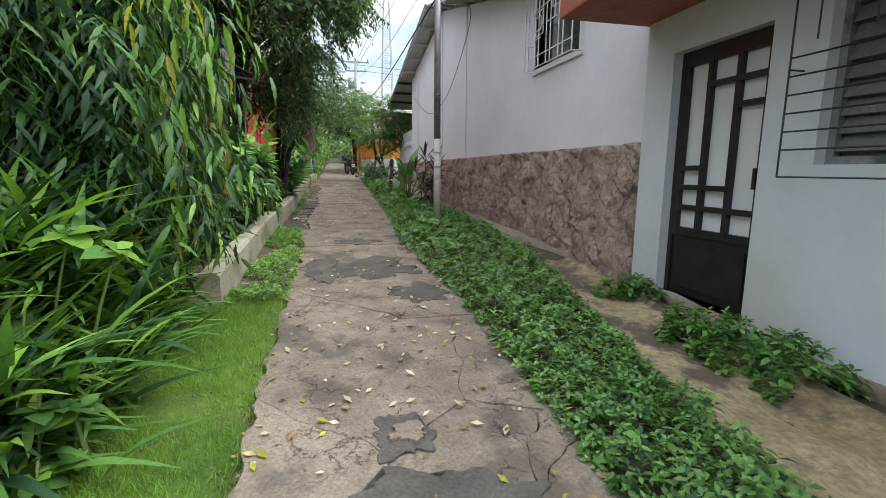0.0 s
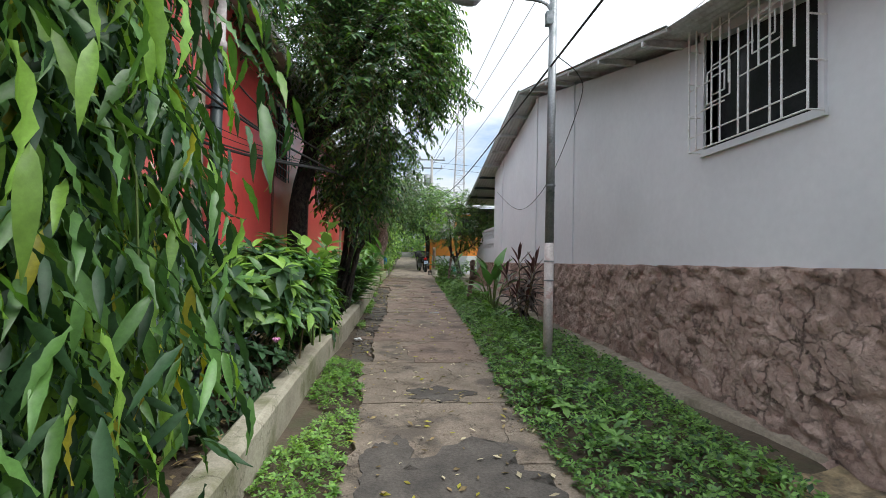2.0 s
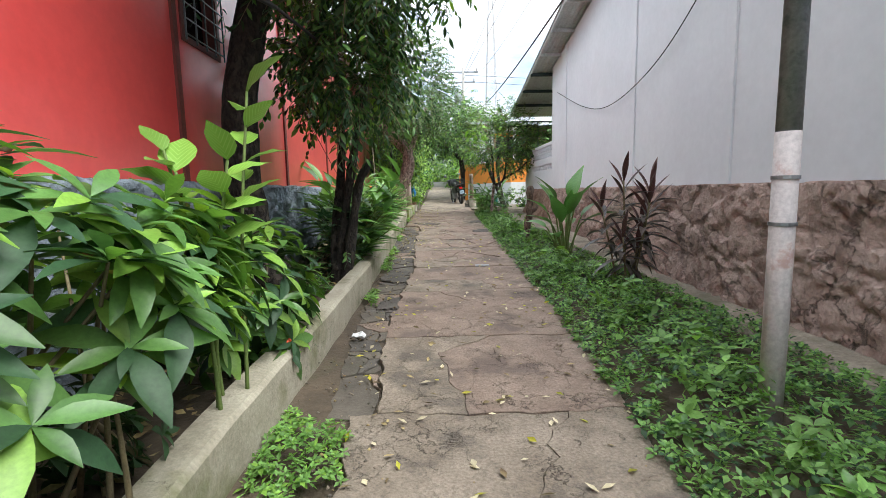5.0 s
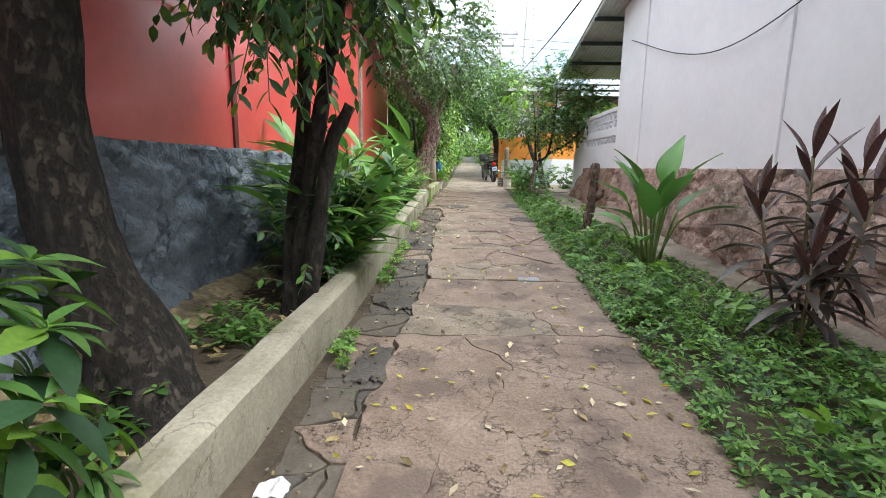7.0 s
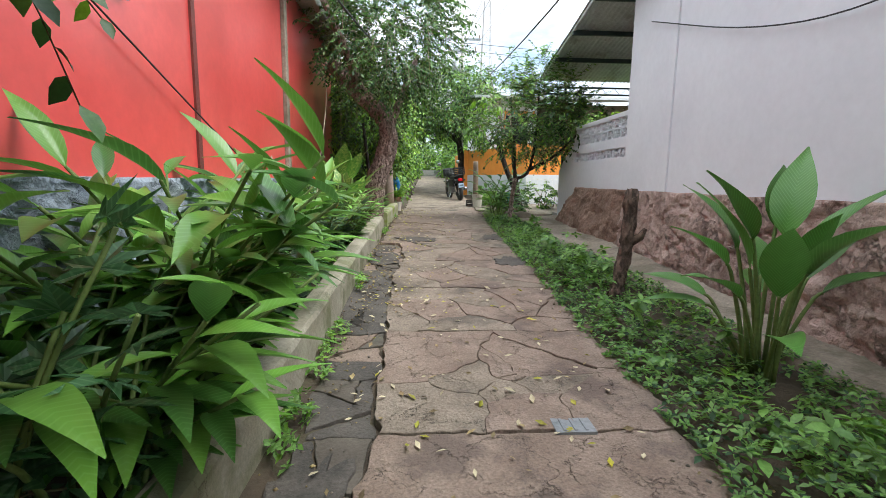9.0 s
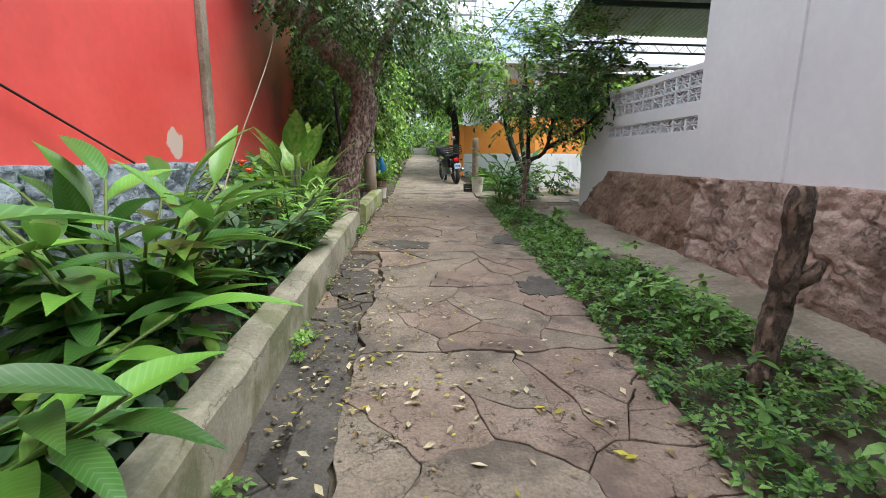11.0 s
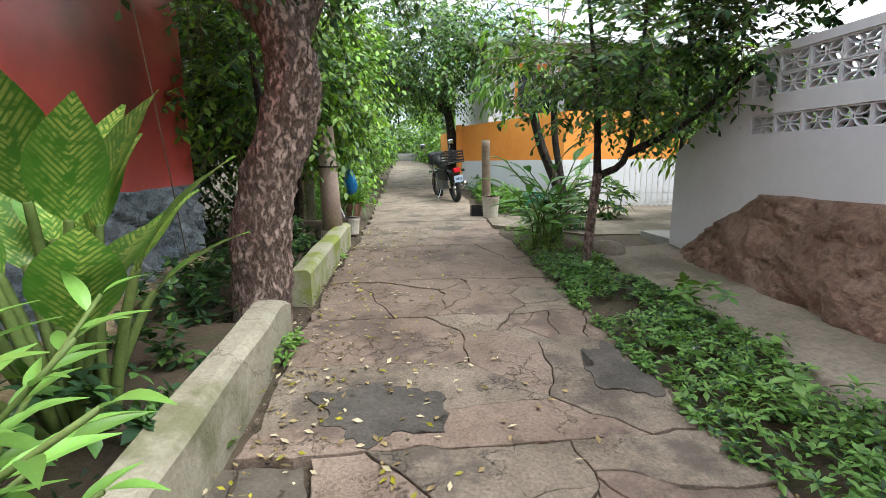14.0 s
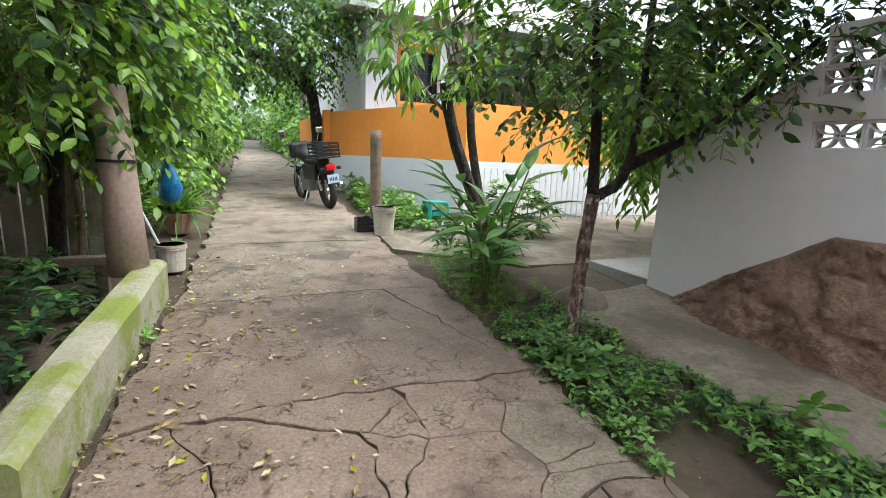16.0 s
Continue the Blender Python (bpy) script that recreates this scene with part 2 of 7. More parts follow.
def fissures(name, scale, colour, width, amount, depth, warp=0.12):
    """Thin irregular cracks in a surface: darker and sunk."""
    m = M[name]
    n, l = m.node_tree.nodes, m.node_tree.links
    p = n["Principled BSDF"]
    geo, vo, ns, mr, ms, mx, bp, ad = (n.new("ShaderNode" + k) for k in ("NewGeometry", "TexVoronoi", "TexNoise", "MapRange", "MapRange", "Mix", "Bump", "VectorMath"))
    ns.inputs["Scale"].default_value, ns.inputs["Detail"].default_value, ns.inputs["Roughness"].default_value = scale * 2.2, 8, 0.65
    l.new(geo.outputs["Position"], ns.inputs["Vector"])
    ad.operation = "MULTIPLY_ADD"
    ad.inputs[1].default_value = (warp * 3 / scale,) * 3
    l.new(ns.outputs["Color"], ad.inputs[0])
    l.new(geo.outputs["Position"], ad.inputs[2])
    vo.feature = "DISTANCE_TO_EDGE"
    vo.inputs["Scale"].default_value = scale
    l.new(ad.outputs[0], vo.inputs["Vector"])
    mr.inputs["From Min"].default_value, mr.inputs["From Max"].default_value = 0.0, width
    mr.inputs["To Min"].default_value, mr.inputs["To Max"].default_value = 1.0, 0.0
    l.new(vo.outputs["Distance"], mr.inputs["Value"])
    # cracks come and go along their length
    gate_noise = n.new("ShaderNodeTexNoise")
    gate_noise.inputs["Scale"].default_value, gate_noise.inputs["Detail"].default_value = scale * 0.7, 3
    l.new(geo.outputs["Position"], gate_noise.inputs["Vector"])
    ms.inputs["From Min"].default_value, ms.inputs["From Max"].default_value = 0.42, 0.6
    ms.inputs["To Max"].default_value = amount
    l.new(gate_noise.outputs["Fac"], ms.inputs["Value"])
    mu = n.new("ShaderNodeMath")
    mu.operation = "MULTIPLY"
    l.new(mr.outputs["Result"], mu.inputs[0])
    l.new(ms.outputs["Result"], mu.inputs[1])
    mx.data_type = "RGBA"
    l.new(mu.outputs[0], mx.inputs["Factor"])
    l.new(p.inputs["Base Color"].links[0].from_socket, mx.inputs["A"])
    mx.inputs["B"].default_value = (*colour, 1)
    l.new(mx.outputs["Result"], p.inputs["Base Color"])
    bp.invert = True
    bp.inputs["Strength"].default_value, bp.inputs["Distance"].default_value = 1.0, depth
    l.new(mu.outputs[0], bp.inputs["Height"])
    if p.inputs["Normal"].links:
        l.new(p.inputs["Normal"].links[0].from_socket, bp.inputs["Normal"])
    l.new(bp.outputs["Normal"], p.inputs["Normal"])


fissures("stone_paint", 3.1, (0.13, 0.085, 0.068), 0.035, 0.5, 0.035, 0.3)
fissures("stone_paint", 7.0, (0.18, 0.12, 0.097), 0.05, 0.35, 0.015, 0.3)
fissures("blue_plinth", 3.4, (0.09, 0.11, 0.13), 0.03, 0.35, 0.03, 0.3)
fissures("slab", 1.7, (0.1, 0.08, 0.06), 0.009, 0.6, 0.005, 0.3)
fissures("slab_red", 1.7, (0.1, 0.078, 0.06), 0.009, 0.6, 0.005, 0.3)
for key in ("slab", "slab_red"):
    fissures(key, 3.4, (0.05, 0.038, 0.028), 0.013, 0.85, 0.006, 0.4)
fissures("kerb", 2.0, (0.13, 0.12, 0.08), 0.012, 0.6, 0.004, 0.2)
# soot at the far end of the red wall
wall_blotch("red_paint", (-2.12, 20.6, 2.75), 1.1, (0.07, 0.02, 0.018), 0.85)
# darker blotch high on the red wall
wall_blotch("red_paint", (-2.12, 8.4, 4.3), 0.6, (0.10, 0.03, 0.025), 0.7)
# pale worn patch low on the red wall
wall_blotch("red_paint", (-2.12, 17.3, 1.95), 0.24, (0.5, 0.43, 0.39), 0.9, 1.2, 1.28, 5.0)
wall_blotch("blue_plinth", (-2.1, 20.3, 1.25), 0.6, (0.42, 0.45, 0.47), 0.8)
wall_blotch("blue_plinth", (-2.1, 11.0, 1.0), 0.7, (0.27, 0.31, 0.35), 0.7)
wall_blotch("blue_paint", (3.0, 3.0, 0.35), 0.9, (0.45, 0.42, 0.30), 0.5)
M["stem"] = mat("stem", (0.12, 0.10, 0.05), (0.20, 0.16, 0.09), 4, 0.8, 0.4)
M["stem_green"] = mat("stem_green", (0.09, 0.14, 0.03), (0.14, 0.20, 0.05), 4, 0.7, 0.2)


def leafmat(name, a, b, rough=0.42, island=0.35, transl=0.3, spec=0.45):
    return mat(name, a, b, 1.1, rough, 0.15, 60, island=island, transl=transl, bumpd=0.004, spec=spec)


M["leaf_dark"] = leafmat("leaf_dark", (0.026, 0.064, 0.03), (0.05, 0.108, 0.046), rough=0.48, spec=0.3)
M["leaf_mid"] = leafmat("leaf_mid", (0.068, 0.16, 0.04), (0.122, 0.245, 0.062), rough=0.38)
M["leaf_light"] = leafmat("leaf_light", (0.16, 0.31, 0.045), (0.24, 0.40, 0.07))
M["leaf_lime"] = leafmat("leaf_lime", (0.19, 0.37, 0.05), (0.30, 0.50, 0.09), transl=0.4)
M["leaf_weed"] = leafmat("leaf_weed", (0.12, 0.25, 0.055), (0.2, 0.36, 0.09), rough=0.5)
M["leaf_yellow"] = leafmat("leaf_yellow", (0.33, 0.33, 0.03), (0.46, 0.40, 0.04))
M["leaf_purple"] = leafmat("leaf_purple", (0.035, 0.022, 0.022), (0.075, 0.04, 0.035), transl=0.15)
M["grass"] = leafmat("grass", (0.13, 0.26, 0.02), (0.21, 0.36, 0.04), rough=0.6)
M["moss"] = mat("moss", (0.06, 0.115, 0.015), (0.14, 0.22, 0.03), 2.2, 0.95, 1.0, 60, (0.08, 0.06, 0.03), 0.6, spot=2.6, bumpd=0.02)
M["litter"] = mat("litter", (0.13, 0.08, 0.04), (0.34, 0.27, 0.12), 9, 0.9, 0.2, island=0.5)
M["dry_leaf"] = mat("dry_leaf", (0.42, 0.36, 0.22), (0.55, 0.48, 0.32), 9, 0.85, 0.2, island=0.25)
M["orange_paint"] = mat("orange_paint", (0.76, 0.26, 0.035), (0.83, 0.32, 0.055), 0.8, 0.7, 0.05, 12, (0.66, 0.22, 0.04), 0.3, grain=0.05)
M["plastic_green"] = mat("plastic_green", (0.02, 0.28, 0.22), (0.03, 0.33, 0.26), 5, 0.4, 0.0)
M["bucket"] = mat("bucket", (0.50, 0.46, 0.40), (0.58, 0.54, 0.47), 4, 0.6, 0.1, 40, (0.25, 0.2, 0.14), 0.6, spot=5.0)
M["black_plastic"] = mat("black_plastic", (0.012, 0.012, 0.014), (0.02, 0.02, 0.022), 6, 0.35, 0.05)
M["tyre"] = mat("tyre", (0.012, 0.012, 0.012), (0.025, 0.024, 0.023), 8, 0.85, 0.2)
M["chrome"] = mat("chrome", (0.5, 0.5, 0.52), (0.6, 0.6, 0.62), 6, 0.2, 0.0, metal=1.0)
M["red_lens"] = mat("red_lens", (0.45, 0.01, 0.015), (0.55, 0.015, 0.02), 6, 0.2, 0.0)
M["plate_blue"] = mat("plate_blue", (0.35, 0.45, 0.6), (0.4, 0.5, 0.64), 6, 0.4, 0.0)
M["bag_blue"] = mat("bag_blue", (0.01, 0.16, 0.42), (0.015, 0.22, 0.52), 5, 0.35, 0.4)
M["pvc"] = mat("pvc", (0.47, 0.35, 0.305), (0.57, 0.44, 0.385), 3, 0.7, 0.15, 30, (0.38, 0.2, 0.14), 0.7, spot=2.5)
M["paper"] = mat("paper", (0.55, 0.55, 0.55), (0.65, 0.65, 0.65), 12, 0.8, 0.3)
M["wood"] = mat("wood", (0.15, 0.105, 0.075), (0.24, 0.18, 0.13), 5, 0.9, 0.7, 30, (0.08, 0.06, 0.045), 0.6)
M["flower_pink"] = mat("flower_pink", (0.62, 0.22, 0.45), (0.72, 0.3, 0.52), 9, 0.6, 0.0)
M["flower_red"] = mat("flower_red", (0.62, 0.06, 0.02), (0.75, 0.12, 0.03), 9, 0.6, 0.0)
M["steps"] = mat("steps", (0.28, 0.27, 0.25), (0.36, 0.35, 0.33), 2, 0.9, 0.3)
M["green_gate"] = mat("green_gate", (0.10, 0.36, 0.27), (0.14, 0.42, 0.32), 2, 0.6, 0.1)
M["tower_steel"] = mat("tower_steel", (0.45, 0.45, 0.46), (0.55, 0.53, 0.53), 1, 0.6, 0.0)
M["louvre_glass"] = mat("louvre_glass", (0.13, 0.14, 0.14), (0.17, 0.18, 0.18), 2, 0.15, 0.0)
M["window_glass"] = mat("window_glass", (0.018, 0.02, 0.022), (0.03, 0.032, 0.035), 2, 0.12, 0.0, spec=0.3)


# ---- building helpers ----
def part(name, bm, material, parent=None, label="", smooth=False):
    me = bpy.data.meshes.new(name)
    bm.normal_update()
    bm.to_mesh(me)
    bm.free()
    for k in (material if isinstance(material, (list, tuple)) else [material]):
        me.materials.append(M[k])
    if smooth:
        me.polygons.foreach_set("use_smooth", [True] * len(me.polygons))
    ob = new(name, me)
    ob.parent = parent
    return tagged(ob, label)


def thing(name, label, category, at=(0, 0, 0), group="", kind=""):
    ob = new(name)
    ob.location = at
    ob.empty_display_size = 0.1
    return tagged(ob, label, category, group, kind)


def struct(ob, label, category=""):
    return tagged(ob, label, category, "", "structure")


def box(bm, x0, x1, y0, y1, z0, z1, bevel=0.0, m=None, idx=0):
    vs = [bm.verts.new((x, y, z)) for z in (z0, z1) for y in (y0, y1) for x in (x0, x1)]
    fs = [bm.faces.new([vs[i] for i in q]) for q in ((0, 2, 3, 1), (4, 5, 7, 6), (0, 1, 5, 4), (2, 6, 7, 3), (0, 4, 6, 2), (1, 3, 7, 5))]
    for f in fs:
        f.material_index = idx
    if bevel:
        es = list({e for f in fs for e in f.edges})
        r = bmesh.ops.bevel(bm, geom=es, offset=bevel, segments=2, affect="EDGES", profile=0.6)
        vs = list({v for v in vs if v.is_valid} | {v for f in r["faces"] for v in f.verts})
        for f in r["faces"]:
            f.material_index = idx
    if m is not None:
        bmesh.ops.transform(bm, matrix=m, verts=vs)
    return vs


def tube(bm, pts, radii, seg=8, cap=True, wob=0.0, seed=0):
    """A tube through pts with one radius or one a point; wob: unevenness."""
    pts = [Vector(p) for p in pts]
    if not isinstance(radii, (list, tuple)):
        radii = [radii] * len(pts)
    rings = []
    ref = None
    for i, p in enumerate(pts):
        d = (pts[min(i + 1, len(pts) - 1)] - pts[max(i - 1, 0)]).normalized()
        if ref is None:
            ref = d.orthogonal().normalized()
        ref = (ref - d * ref.dot(d)).normalized()
        side = d.cross(ref)
        ring = []
        for k in range(seg):
            a = 2 * math.pi * k / seg
            w = 1.0
            if wob:
                w += wob * noise.noise(Vector((math.cos(a) * 1.7 + seed, math.sin(a) * 1.7, i * 0.45 + seed * 3.1)))
            ring.append(bm.verts.new(p + (ref * math.cos(a) + side * math.sin(a)) * radii[i] * w))
        rings.append(ring)
    for r0, r1 in zip(rings, rings[1:]):
        for k in range(seg):
            bm.faces.new((r0[k], r0[(k + 1) % seg], r1[(k + 1) % seg], r1[k]))
    if cap:
        bm.faces.new(rings[0][::-1])
        bm.faces.new(rings[-1])
    return rings


def smooth_line(pts, n):
    """n points on a smooth curve through pts (Catmull-Rom)."""
    P = [Vector(p) for p in pts]
    P = [P[0] * 2 - P[1]] + P + [P[-1] * 2 - P[-2]]
    out = []
    for k in range(n):
        u = k / (n - 1) * (len(P) - 3)
        i = min(int(u), len(P) - 4)
        f = u - i
        a, b, c, d = P[i:i + 4]
        out.append(0.5 * (2 * b + (c - a) * f + (2 * a - 5 * b + 4 * c - d) * f * f + (3 * b - a - 3 * c + d) * f ** 3))
    return out


def from_arrays(name, verts, faces, material, parent=None, smooth=False, matidx=None):
    """A mesh from numpy arrays: verts (n,3), faces (m,k), all with k corners."""
    me = bpy.data.meshes.new(name)
    m, k = faces.shape
    me.vertices.add(len(verts))
    me.vertices.foreach_set("co", np.ascontiguousarray(verts, np.float32).ravel())
    me.loops.add(m * k)
    me.loops.foreach_set("vertex_index", np.ascontiguousarray(faces, np.int32).ravel())
    me.polygons.add(m)
    me.polygons.foreach_set("loop_start", np.arange(0, m * k, k, dtype=np.int32))
    for key in (material if isinstance(material, (list, tuple)) else [material]):
        me.materials.append(M[key])
    if matidx is not None:
        me.polygons.foreach_set("material_index", np.ascontiguousarray(matidx, np.int32))
    if smooth:
        me.polygons.foreach_set("use_smooth", np.ones(m, bool))
    me.update(calc_edges=True)
    ob = new(name, me)
    ob.parent = parent
    return ob


# ---- the lie of the land ----
GY = [-40, -5, 0, 6.16, 8.71, 12.5, 17.1, 18.9, 21.6, 25.1, 47.0, 52.0, 70.0, 400.0]
GZ = [-0.6, -0.18, 0.03, 0.28, 0.35, 0.44, 0.69, 0.78, 0.895, 1.0, 2.0, 2.5, 3.2, 3.5]


def g(y):
    return float(np.interp(y, GY, GZ))


def path_left(y):
    return float(np.interp(y, [0, 4, 7, 9, 11, 13.5, 18, 20, 23, 30, 47], [-0.44, -0.45, -0.42, -0.6, -0.72, -0.6, -0.78, -0.8, -0.62, -0.5, -0.3]))


def path_right(y):
    return float(np.interp(y, [0, 4, 7, 9, 11, 15, 19, 23, 26, 30, 47], [1.12, 1.2, 1.05, 1.15, 1.3, 1.32, 1.36, 1.4, 1.45, 1.6, 1.5]))


def build_ground():
    xs = np.concatenate([[-150, -80, -40, -20, -10, -6, -4], np.arange(-3.0, 3.6, 0.15), [4, 6, 10, 20, 40, 80, 150]])
    ys = np.concatenate([[-60, -30, -15, -8, -4], np.arange(-2, 30, 0.2), np.arange(30, 60, 1.5), [70, 90, 130, 200, 300]])
    V = np.zeros((len(ys), len(xs), 3))
    for j, y in enumerate(ys):
        for i, x in enumerate(xs):
            z = g(y) - 0.05
            d = max(path_left(y) - x, x - path_right(y), 0)
            z += min(d, 0.5) * 0.08 + 0.025 * noise.noise(Vector((x * 2.1, y * 2.1, 0))) * min(1, d * 4)
            V[j, i] = (x, y, z)
    idx = np.arange(len(xs) * len(ys)).reshape(len(ys), len(xs))
    F = np.stack([idx[:-1, :-1], idx[:-1, 1:], idx[1:, 1:], idx[1:, :-1]], -1).reshape(-1, 4)
    struct(from_arrays("ground", V.reshape(-1, 3), F, "soil", smooth=True), "bare brown soil beside the footpath", "ground")


build_ground()

WX, RX = 3.1, -2.12   # faces of the right-hand and left-hand walls
PLINTH_R, PLINTH_L = 1.68, 1.79


def wavy_strip(name, x, y0, y1, z0f, z1f, depth, material, step=0.06, zstep=0.06, amp=0.02, side=-1, seedv=0.0, edge=0.015, flare=None):
    """A rough upright facing: a grid in y and z, bulging towards side*x, with a ragged top and thickness depth behind."""
    ny = max(2, int((y1 - y0) / step))
    nz = max(2, int((z1f(0.5 * (y0 + y1)) - z0f(0.5 * (y0 + y1))) / zstep))
    V = np.zeros((ny + 1, nz + 1, 3))
    for j in range(ny + 1):
        y = y0 + (y1 - y0) * j / ny
        za, zb = z0f(y), z1f(y) + edge * noise.noise(Vector((y * 3.1, seedv, 5)))
        for k in range(nz + 1):
            z = za + (zb - za) * k / nz
            p = Vector((y * 2.6 + seedv, z * 3.2, seedv))
            p += 0.35 * Vector((noise.noise(p * 1.3), noise.noise(p * 1.3 + Vector((9, 0, 0))), 0))
            c, q = noise.voronoi(p)
            cell = noise.cell(q[0] * 7.3) * 0.5
            d = amp * (min(1.0, (c[1] - c[0]) * 9) * (0.6 + 0.7 * cell) + 0.25 * noise.noise(p * 2.2)) + amp * 0.45 * noise.noise(p * 6.0) + amp * 0.3 * noise.noise(p * 15.0)
            out = flare(y, k / nz) if flare else 0.0
            V[j, k] = (x + side * (0.012 + max(d, -0.01) + out), y, z)
    idx = np.arange((ny + 1) * (nz + 1)).reshape(ny + 1, nz + 1)
    F = np.stack([idx[:-1, :-1], idx[1:, :-1], idx[1:, 1:], idx[:-1, 1:]], -1).reshape(-1, 4)
    V = V.reshape(-1, 3)
    rim = np.concatenate([idx[:, -1], ])
    back = V[rim] + np.array([-side * depth, 0, 0])
    n0 = len(V)
    V = np.concatenate([V, back])
    b = n0 + np.arange(len(rim))
    F = np.concatenate([F, np.stack([rim[:-1], rim[1:], b[1:], b[:-1]], -1)])
    if side > 0:
        F = F[:, ::-1]
    return from_arrays(name, V, F, material, smooth=True)


# ---- right-hand side: white gabled house ----
def holed_wall(name, x0, x1, ya, yb, z0, top, holes, material):
    """A wall in the y-z plane between x0 and x1, with a top given as (y, z) corners, and square holes (y0, y1, z0, z1)."""
    cuts = sorted({ya, yb, *(h[0] for h in holes), *(h[1] for h in holes), *(p[0] for p in top)})
    zt = lambda y: float(np.interp(y, [p[0] for p in top], [p[1] for p in top]))
    bm = bmesh.new()
    for a, b in zip(cuts, cuts[1:]):
        if b - a < 1e-6:
            continue
        mine = sorted([(h[2], h[3]) for h in holes if h[0] <= a + 1e-6 and h[1] >= b - 1e-6])
        lo = z0
        for h0, h1 in mine + [(None, None)]:
            za, zb = (h0, h0) if h0 is not None else (zt(a), zt(b))
            vs = [bm.verts.new(p) for p in ((x0, a, lo), (x1, a, lo), (x1, b, lo), (x0, b, lo), (x0, a, za), (x1, a, za), (x1, b, zb), (x0, b, zb))]
            for q in ((0, 3, 2, 1), (4, 5, 6, 7), (0, 1, 5, 4), (2, 3, 7, 6), (1, 2, 6, 5), (0, 4, 7, 3)):
                bm.faces.new([vs[i] for i in q])
            if h1 is not None:
                lo = h1
    bmesh.ops.remove_doubles(bm, verts=bm.verts, dist=1e-5)
    seen = {}
    for f in list(bm.faces):
        key = frozenset(f.verts)
        seen.setdefault(key, []).append(f)
    for fs in seen.values():
        if len(fs) > 1:
            bmesh.ops.delete(bm, geom=fs, context="FACES_ONLY")
    bmesh.ops.recalc_face_normals(bm, faces=bm.faces)
    return part(name, bm, material)


PEAK_Y, PEAK_Z = 13.1, 5.62
WIN = (5.62, 6.98, 2.9, 4.35)


def near_roof(y):
    return float(np.interp(y, [4.0, 6.9, PEAK_Y, 22.0], [3.75, 4.15, PEAK_Z + 0.12, 4.12]))


struct(holed_wall("wall_white_house", WX, WX + 0.2, 4.12, 18.25, 0.0, [(4.12, 3.6), (6.9, 4.05), (PEAK_Y, PEAK_Z), (18.25, 4.75)], [WIN], "white_paint"), "white painted plaster gable wall of the house", "wall")
def plinth_flare(y, u):
    lean = (1 - u) * float(np.interp(y, [4, 8, 17.5, 19.5, 21.6], [0.02, 0.05, 0.1, 0.3, 0.25]))
    return lean + (0.05 * noise.noise(Vector((y * 2.4, u * 3.0, 4.4))) + 0.03 * noise.noise(Vector((y * 6.5, u * 7.0, 1.4)))) * (1 if y > 17.8 else 0.35)


def plinth_top(y):
    return PLINTH_R if y < 20.5 else PLINTH_R - (y - 20.5) * 0.66


struct(wavy_strip("stone_plinth", WX, 4.14, 18.02, lambda y: g(y) - 0.1, plinth_top, 0.06, "stone_paint", 0.03, 0.03, amp=0.056, seedv=3.0, flare=plinth_flare), "rough stone plinth painted brownish pink", "wall")
struct(wavy_strip("earth_plinth", WX, 18.0, 21.6, lambda y: g(y) - 0.1, plinth_top, 0.06, "earth_paint", 0.03, 0.03, amp=0.05, seedv=3.0, flare=plinth_flare), "eroded brown earth-coloured plinth of the yard wall", "wall")
for k, y in enumerate((10.75, 13.15, 16.9)):
    bm = bmesh.new()
    box(bm, WX - 0.025, WX + 0.01, y, y + 0.16, PLINTH_R, near_roof(y) - 0.1, 0.008)
    struct(part("pilaster", bm, "white_paint"), "slim white plaster pilaster on the gable wall", "trim")
# closing walls of the house behind its facade
bm = bmesh.new()
box(bm, WX + 0.2, 11.0, 18.05, 18.25, 0.0, 4.7)
struct(part("wall_white_house_end", bm, "white_paint"), "white plaster end wall of the house", "wall")


def corrugated(name, x0, x1, ya, za, yb, zb, parent, pitch=0.09, amp=0.012, material="roof_sheet"):
    """A corrugated sheet from (ya, za) to (yb, zb), ridges running along the slope."""
    n = int((x1 - x0) / pitch * 4)
    xs = np.linspace(x0, x1, n + 1)
    w = amp * np.sin(np.arange(n + 1) * math.pi / 2)
    V = []
    for off in (0.0, -0.006):
        for y, z in ((ya, za), (yb, zb)):
            V.append(np.stack([xs, np.full(n + 1, y), z + w + off], -1))
    V = np.concatenate(V)
    i = np.arange(n)
    k = n + 1
    F = np.concatenate([np.stack([i, i + 1, i + 1 + k, i + k], -1), np.stack([i + 2 * k, i + 3 * k, i + 1 + 3 * k, i + 1 + 2 * k], -1)])
    return from_arrays(name, V, F, material, parent)


roof = thing("house_roof", "grey corrugated metal roof over the white house", "roof", (0, 0, 0), kind="structure")
RXE = 2.58
ysteps = [6.9, 9.0, 11.05, PEAK_Y]
for a, b in zip(ysteps, ysteps[1:]):
    corrugated("roof_sheet", RXE, 11, a, near_roof(a), b + 0.08, near_roof(b + 0.08) + 0.01, roof)
for a, b in ((3.95, 6.95),):
    corrugated("roof_sheet", RXE + 0.03, 11, a, near_roof(a) - 0.02, b, near_roof(b) - 0.02, roof)
ysteps = [PEAK_Y, 15.4, 17.7, 20.0, 22.0]
for a, b in zip(ysteps, ysteps[1:]):
    corrugated("roof_sheet", RXE, 11, a, near_roof(a) + 0.01, b + 0.08, near_roof(b + 0.08), roof)
